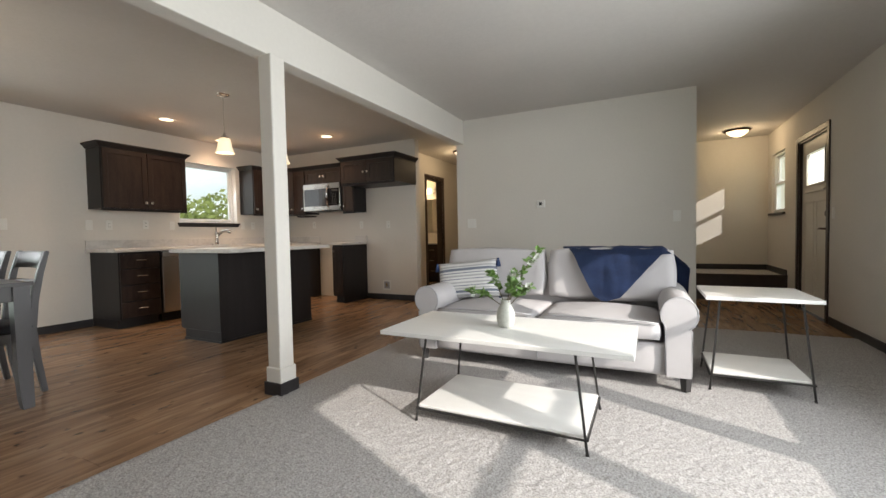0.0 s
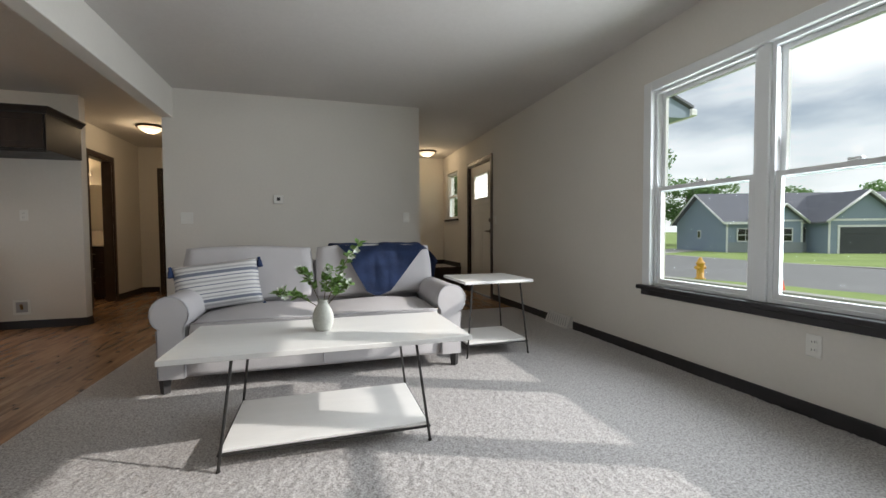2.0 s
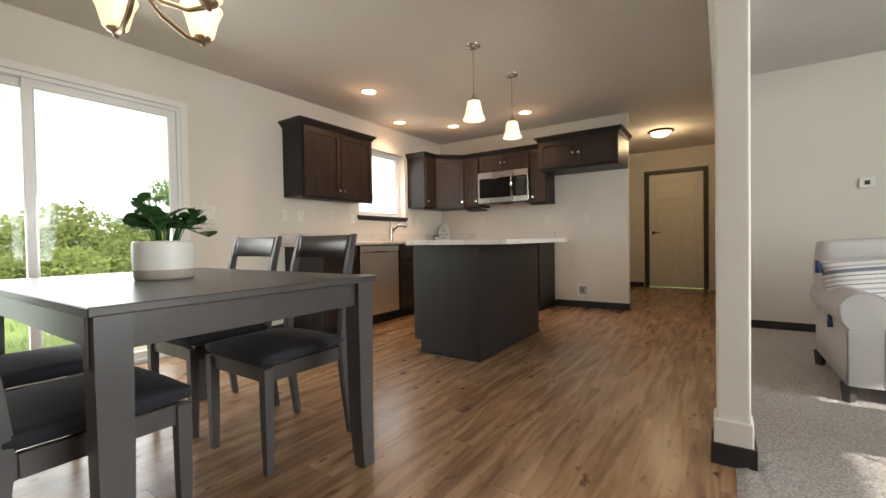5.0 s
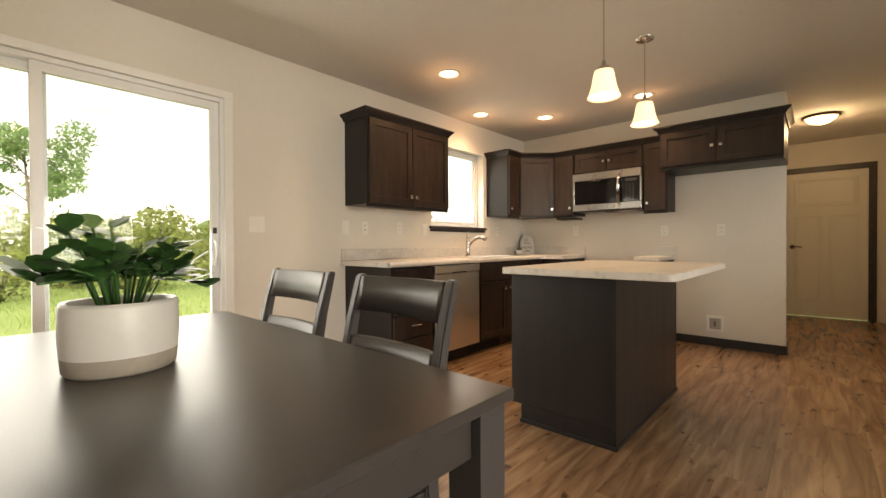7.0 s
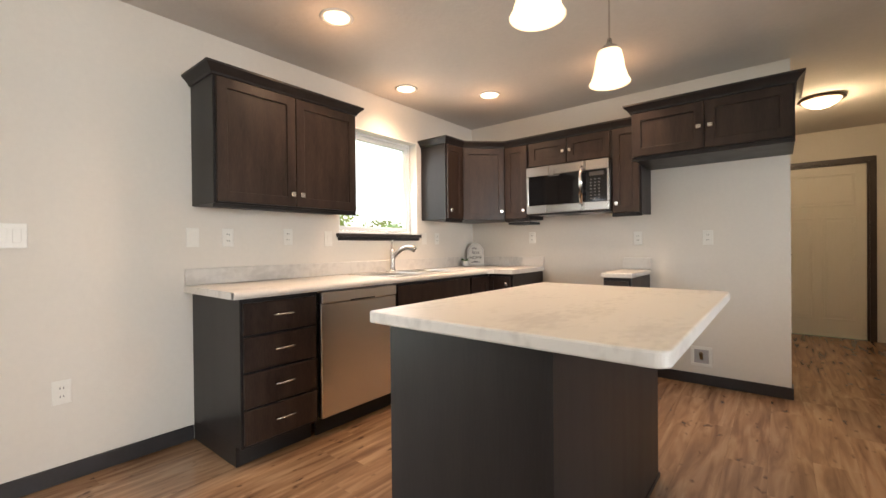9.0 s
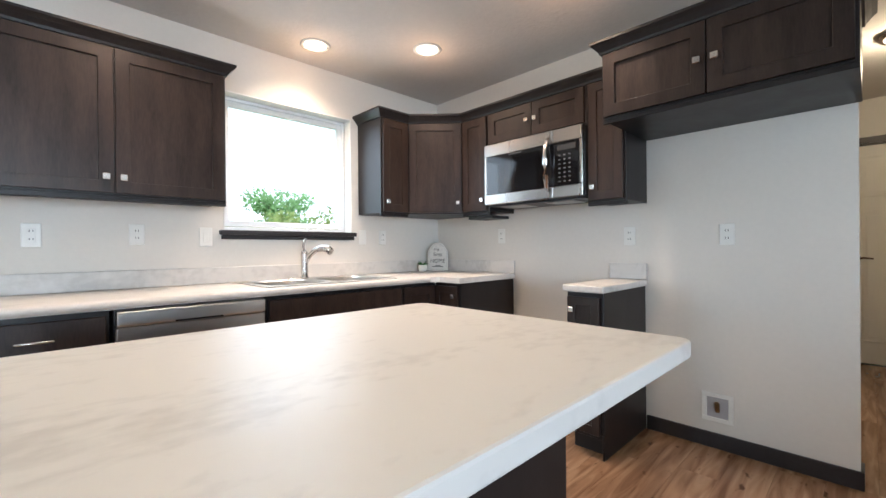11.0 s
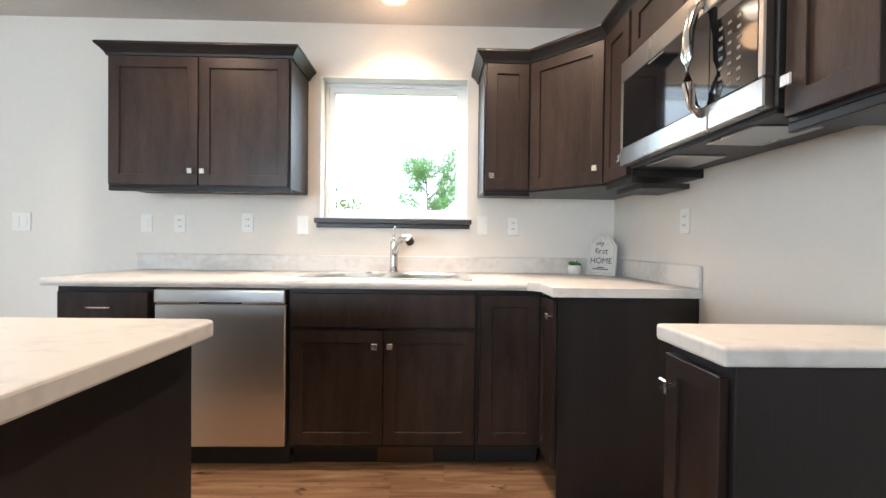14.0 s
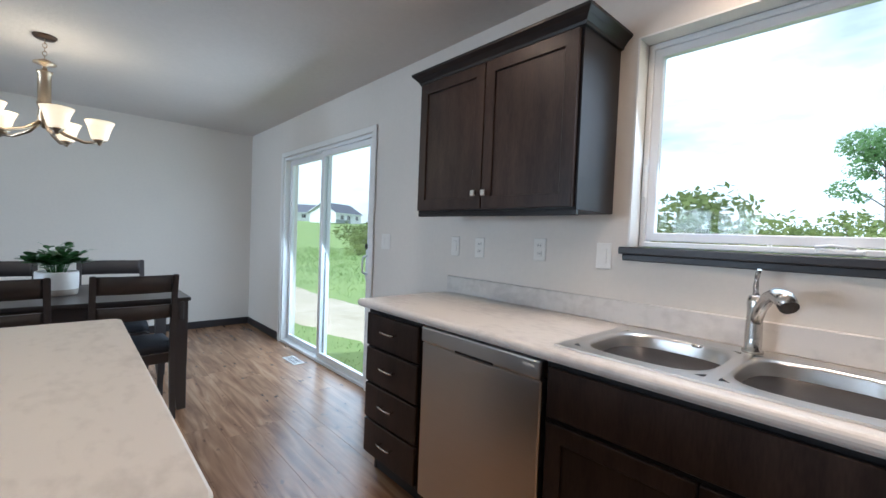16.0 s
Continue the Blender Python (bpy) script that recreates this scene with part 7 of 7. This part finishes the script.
def grass_field(count, x0, x1, y0, y1, h, seed):
    g = np.random.default_rng(seed)
    x, y = x1 + (x0 - x1) * g.random(count) ** 1.6, y0 + (y1 - y0) * g.random(count)
    z = np.array([ground_z(a, b) for a, b in zip(x, y)])
    clump = np.array([noise.noise(Vector((a * 0.7, b * 0.7, 3))) + 0.6 * noise.noise(Vector((a * 2.1, b * 2.1, 7))) for a, b in zip(x, y)])
    near = np.clip((x1 - 2.6 - x) / 6.0, 0.0, 1.0)
    hh = h * (0.25 + 0.55 * g.random(count)) * (0.22 + 0.78 * near) * np.clip(0.75 + 1.1 * clump, 0.18, 1.7)
    worn = (np.abs(x + 8.35 + 0.5 * clump) < 0.95) & (g.random(count) < 0.86)
    hh[worn] *= 0.02
    a = g.random(count) * math.tau
    w = 0.004 + 0.009 * g.random(count)
    lx, ly = (g.random(count) - 0.5) * 1.5 * hh, (g.random(count) - 0.5) * 1.5 * hh
    base = np.stack([x, y, z - 0.02], -1)
    side = np.stack([np.cos(a) * w, np.sin(a) * w, 0 * a], -1)
    tip = base + np.stack([lx, ly, hh], -1)
    mid = base + np.stack([lx * 0.3, ly * 0.3, hh * 0.6], -1)
    v = np.stack([base - side, base + side, mid + side * 0.6, tip, mid - side * 0.6], 1).reshape(-1, 3)
    me = bpy.data.meshes.new("meadow_grass")
    me.from_pydata(v.tolist(), [], np.arange(count * 5).reshape(-1, 5).tolist())
    me.materials.append(M["blade"])
    return tagged(new("meadow_grass", me), "tall unmown meadow grass behind the house", "grass", kind="stuff")


grass_field(105000, -40, -6.2, -44, 26, 0.42, 2)

hyd = thing("fire_hydrant", "yellow fire hydrant on the verge by the road", "hydrant", (11.7, 11.2, ground_z(11.7, 11.2)))
part("barrel", lathe(bmesh.new(), [(0.0, 0.0), (0.16, 0.0), (0.16, 0.05), (0.11, 0.07), (0.11, 0.50), (0.14, 0.52), (0.14, 0.56), (0.10, 0.60), (0.06, 0.68), (0.03, 0.74), (0.0, 0.74)], seg=16), M["hydrant"], hyd)
part("outlet", rod(bmesh.new(), (-0.2, 0, 0.40), (0.2, 0, 0.40), 0.06), M["hydrant"], hyd)
cone = thing("traffic_cone", "orange traffic cone with a white band by the kerb", "traffic cone", (10.65, 8.0, ground_z(10.65, 8.0)))
part("body", lathe(bmesh.new(), [(0.15, 0.02), (0.10, 0.28), (0.025, 0.70), (0.0, 0.70)], seg=16), M["cone"], cone)
part("base", boxes((-0.19, 0.19, -0.19, 0.19, 0.0, 0.03), bevel=0.01), M["cone"], cone)
part("band", lathe(bmesh.new(), [(0.097, 0.30), (0.068, 0.47)], seg=16), M["fascia"], cone, "white reflective band")
ub = thing("utility_box", "teal utility pedestal on the far lawn", "utility box", (24.5, 27.5, ground_z(24.5, 27.5)))
part("body", boxes((-0.3, 0.3, -0.3, 0.3, 0, 0.95), bevel=0.05), M["teal"], ub)
ys_ = thing("yard_sign", "blue yard sign on the front lawn", "sign", (7.0, 3.5, ground_z(7.0, 3.5)), -65)
part("panel", boxes((-0.32, 0.32, -0.01, 0.01, 0.35, 0.80), bevel=0.003), M["blue_sign"], ys_)
for x in (-0.25, 0.25):
    part("stake", rod(bmesh.new(), (x, 0, -0.1), (x, 0, 0.35), 0.008), M["iron"], ys_)
part("writing", boxes((-0.22, 0.22, -0.013, -0.0105, 0.66, 0.72), (-0.22, 0.10, -0.013, -0.0105, 0.54, 0.59)), M["fascia"], ys_, "pale bars of writing")

# porch gable corner outside the living room window
pr = bmesh.new()
prism(pr, [(1.995, 4.35), (5.42, 3.02), (5.46, 2.90), (5.30, 2.86), (1.995, 2.74)], -0.25, 0.25)
for v in pr.verts:
    v.co = Vector((v.co.x, 6.15 + v.co.z, v.co.y))
porch = tagged(new("porch_roof"), "grey porch roof corner with a white gutter end", "roof", kind="structure")
part("gable", pr, M["siding"], porch)
gt = bmesh.new()
box(gt, 5.43, 5.56, 5.86, 6.44, 2.90, 3.02, bevel=0.015)
part("gutter", gt, M["fascia"], porch)
part("shingles", prism(bmesh.new(), [(1.995, 5.85), (5.47, 5.85), (5.47, 6.45), (1.995, 6.45)], 0, 0.04), M["shingle"], porch)
sh = porch.children[-1]
for v in sh.data.vertices:
    v.co.z += 4.37 + (v.co.x - 1.995) * (3.04 - 4.37) / (5.42 - 1.995)

# outside face of the house, a plain shell above the ceiling and below the floor
struct("foundation", boxes((XK - W, XW + W, YB - W, HALL_Y + 0.12, -1.2, -0.121)), M["kerb"], "plain concrete foundation")

# ---- floor planks ----
PWID, PLEN = 0.178, 1.22
floor_ob = bpy.data.objects["floor"]
plank_mesh = {}


def plank(x0, x1, y0, y1):
    key = (round(x1 - x0, 3), round(y1 - y0, 3))
    if key not in plank_mesh:
        bm = bmesh.new()
        w, l, g, b = key[0] / 2, key[1] / 2, 0.0002, 0.0007
        lo = [bm.verts.new(p) for p in ((-w + g, -l + g, -0.008), (w - g, -l + g, -0.008), (w - g, l - g, -0.008), (-w + g, l - g, -0.008))]
        md = [bm.verts.new((v.co.x, v.co.y, -0.0006)) for v in lo]
        hi = [bm.verts.new((v.co.x * (1 - b / w), v.co.y * (1 - b / l), 0.0)) for v in lo]
        for a, c in ((lo, md), (md, hi)):
            for i in range(4):
                bm.faces.new((a[i], a[(i + 1) % 4], c[(i + 1) % 4], c[i]))
        bm.faces.new(hi)
        me = bpy.data.meshes.new("plank")
        bm.to_mesh(me)
        bm.free()
        me.materials.append(M["plank"])
        plank_mesh[key] = me
    ob = new("plank", plank_mesh[key])
    ob.parent = floor_ob
    ob.location = ((x0 + x1) / 2, (y0 + y1) / 2, 0)


def lay(x0, x1, y0, y1, seed):
    r = random.Random(seed)
    x = x0
    while x < x1 - 0.01:
        xe = min(x + PWID, x1)
        y = y0 - r.uniform(0.1, 1.1)
        while y < y1 - 0.005:
            a, b = max(y, y0), min(y + PLEN, y1)
            if b - a > 0.02:
                plank(x, xe, a, b)
            y += PLEN
        x = xe


lay(XK, XE, YB, YR, 1)
lay(HALL_L, HALL_R, YR, HALL_Y, 2)
lay(ENT_L, XW, 5.19, 7.30, 3)
lay(-5.28, HALL_L, 6.40, 8.53, 4)
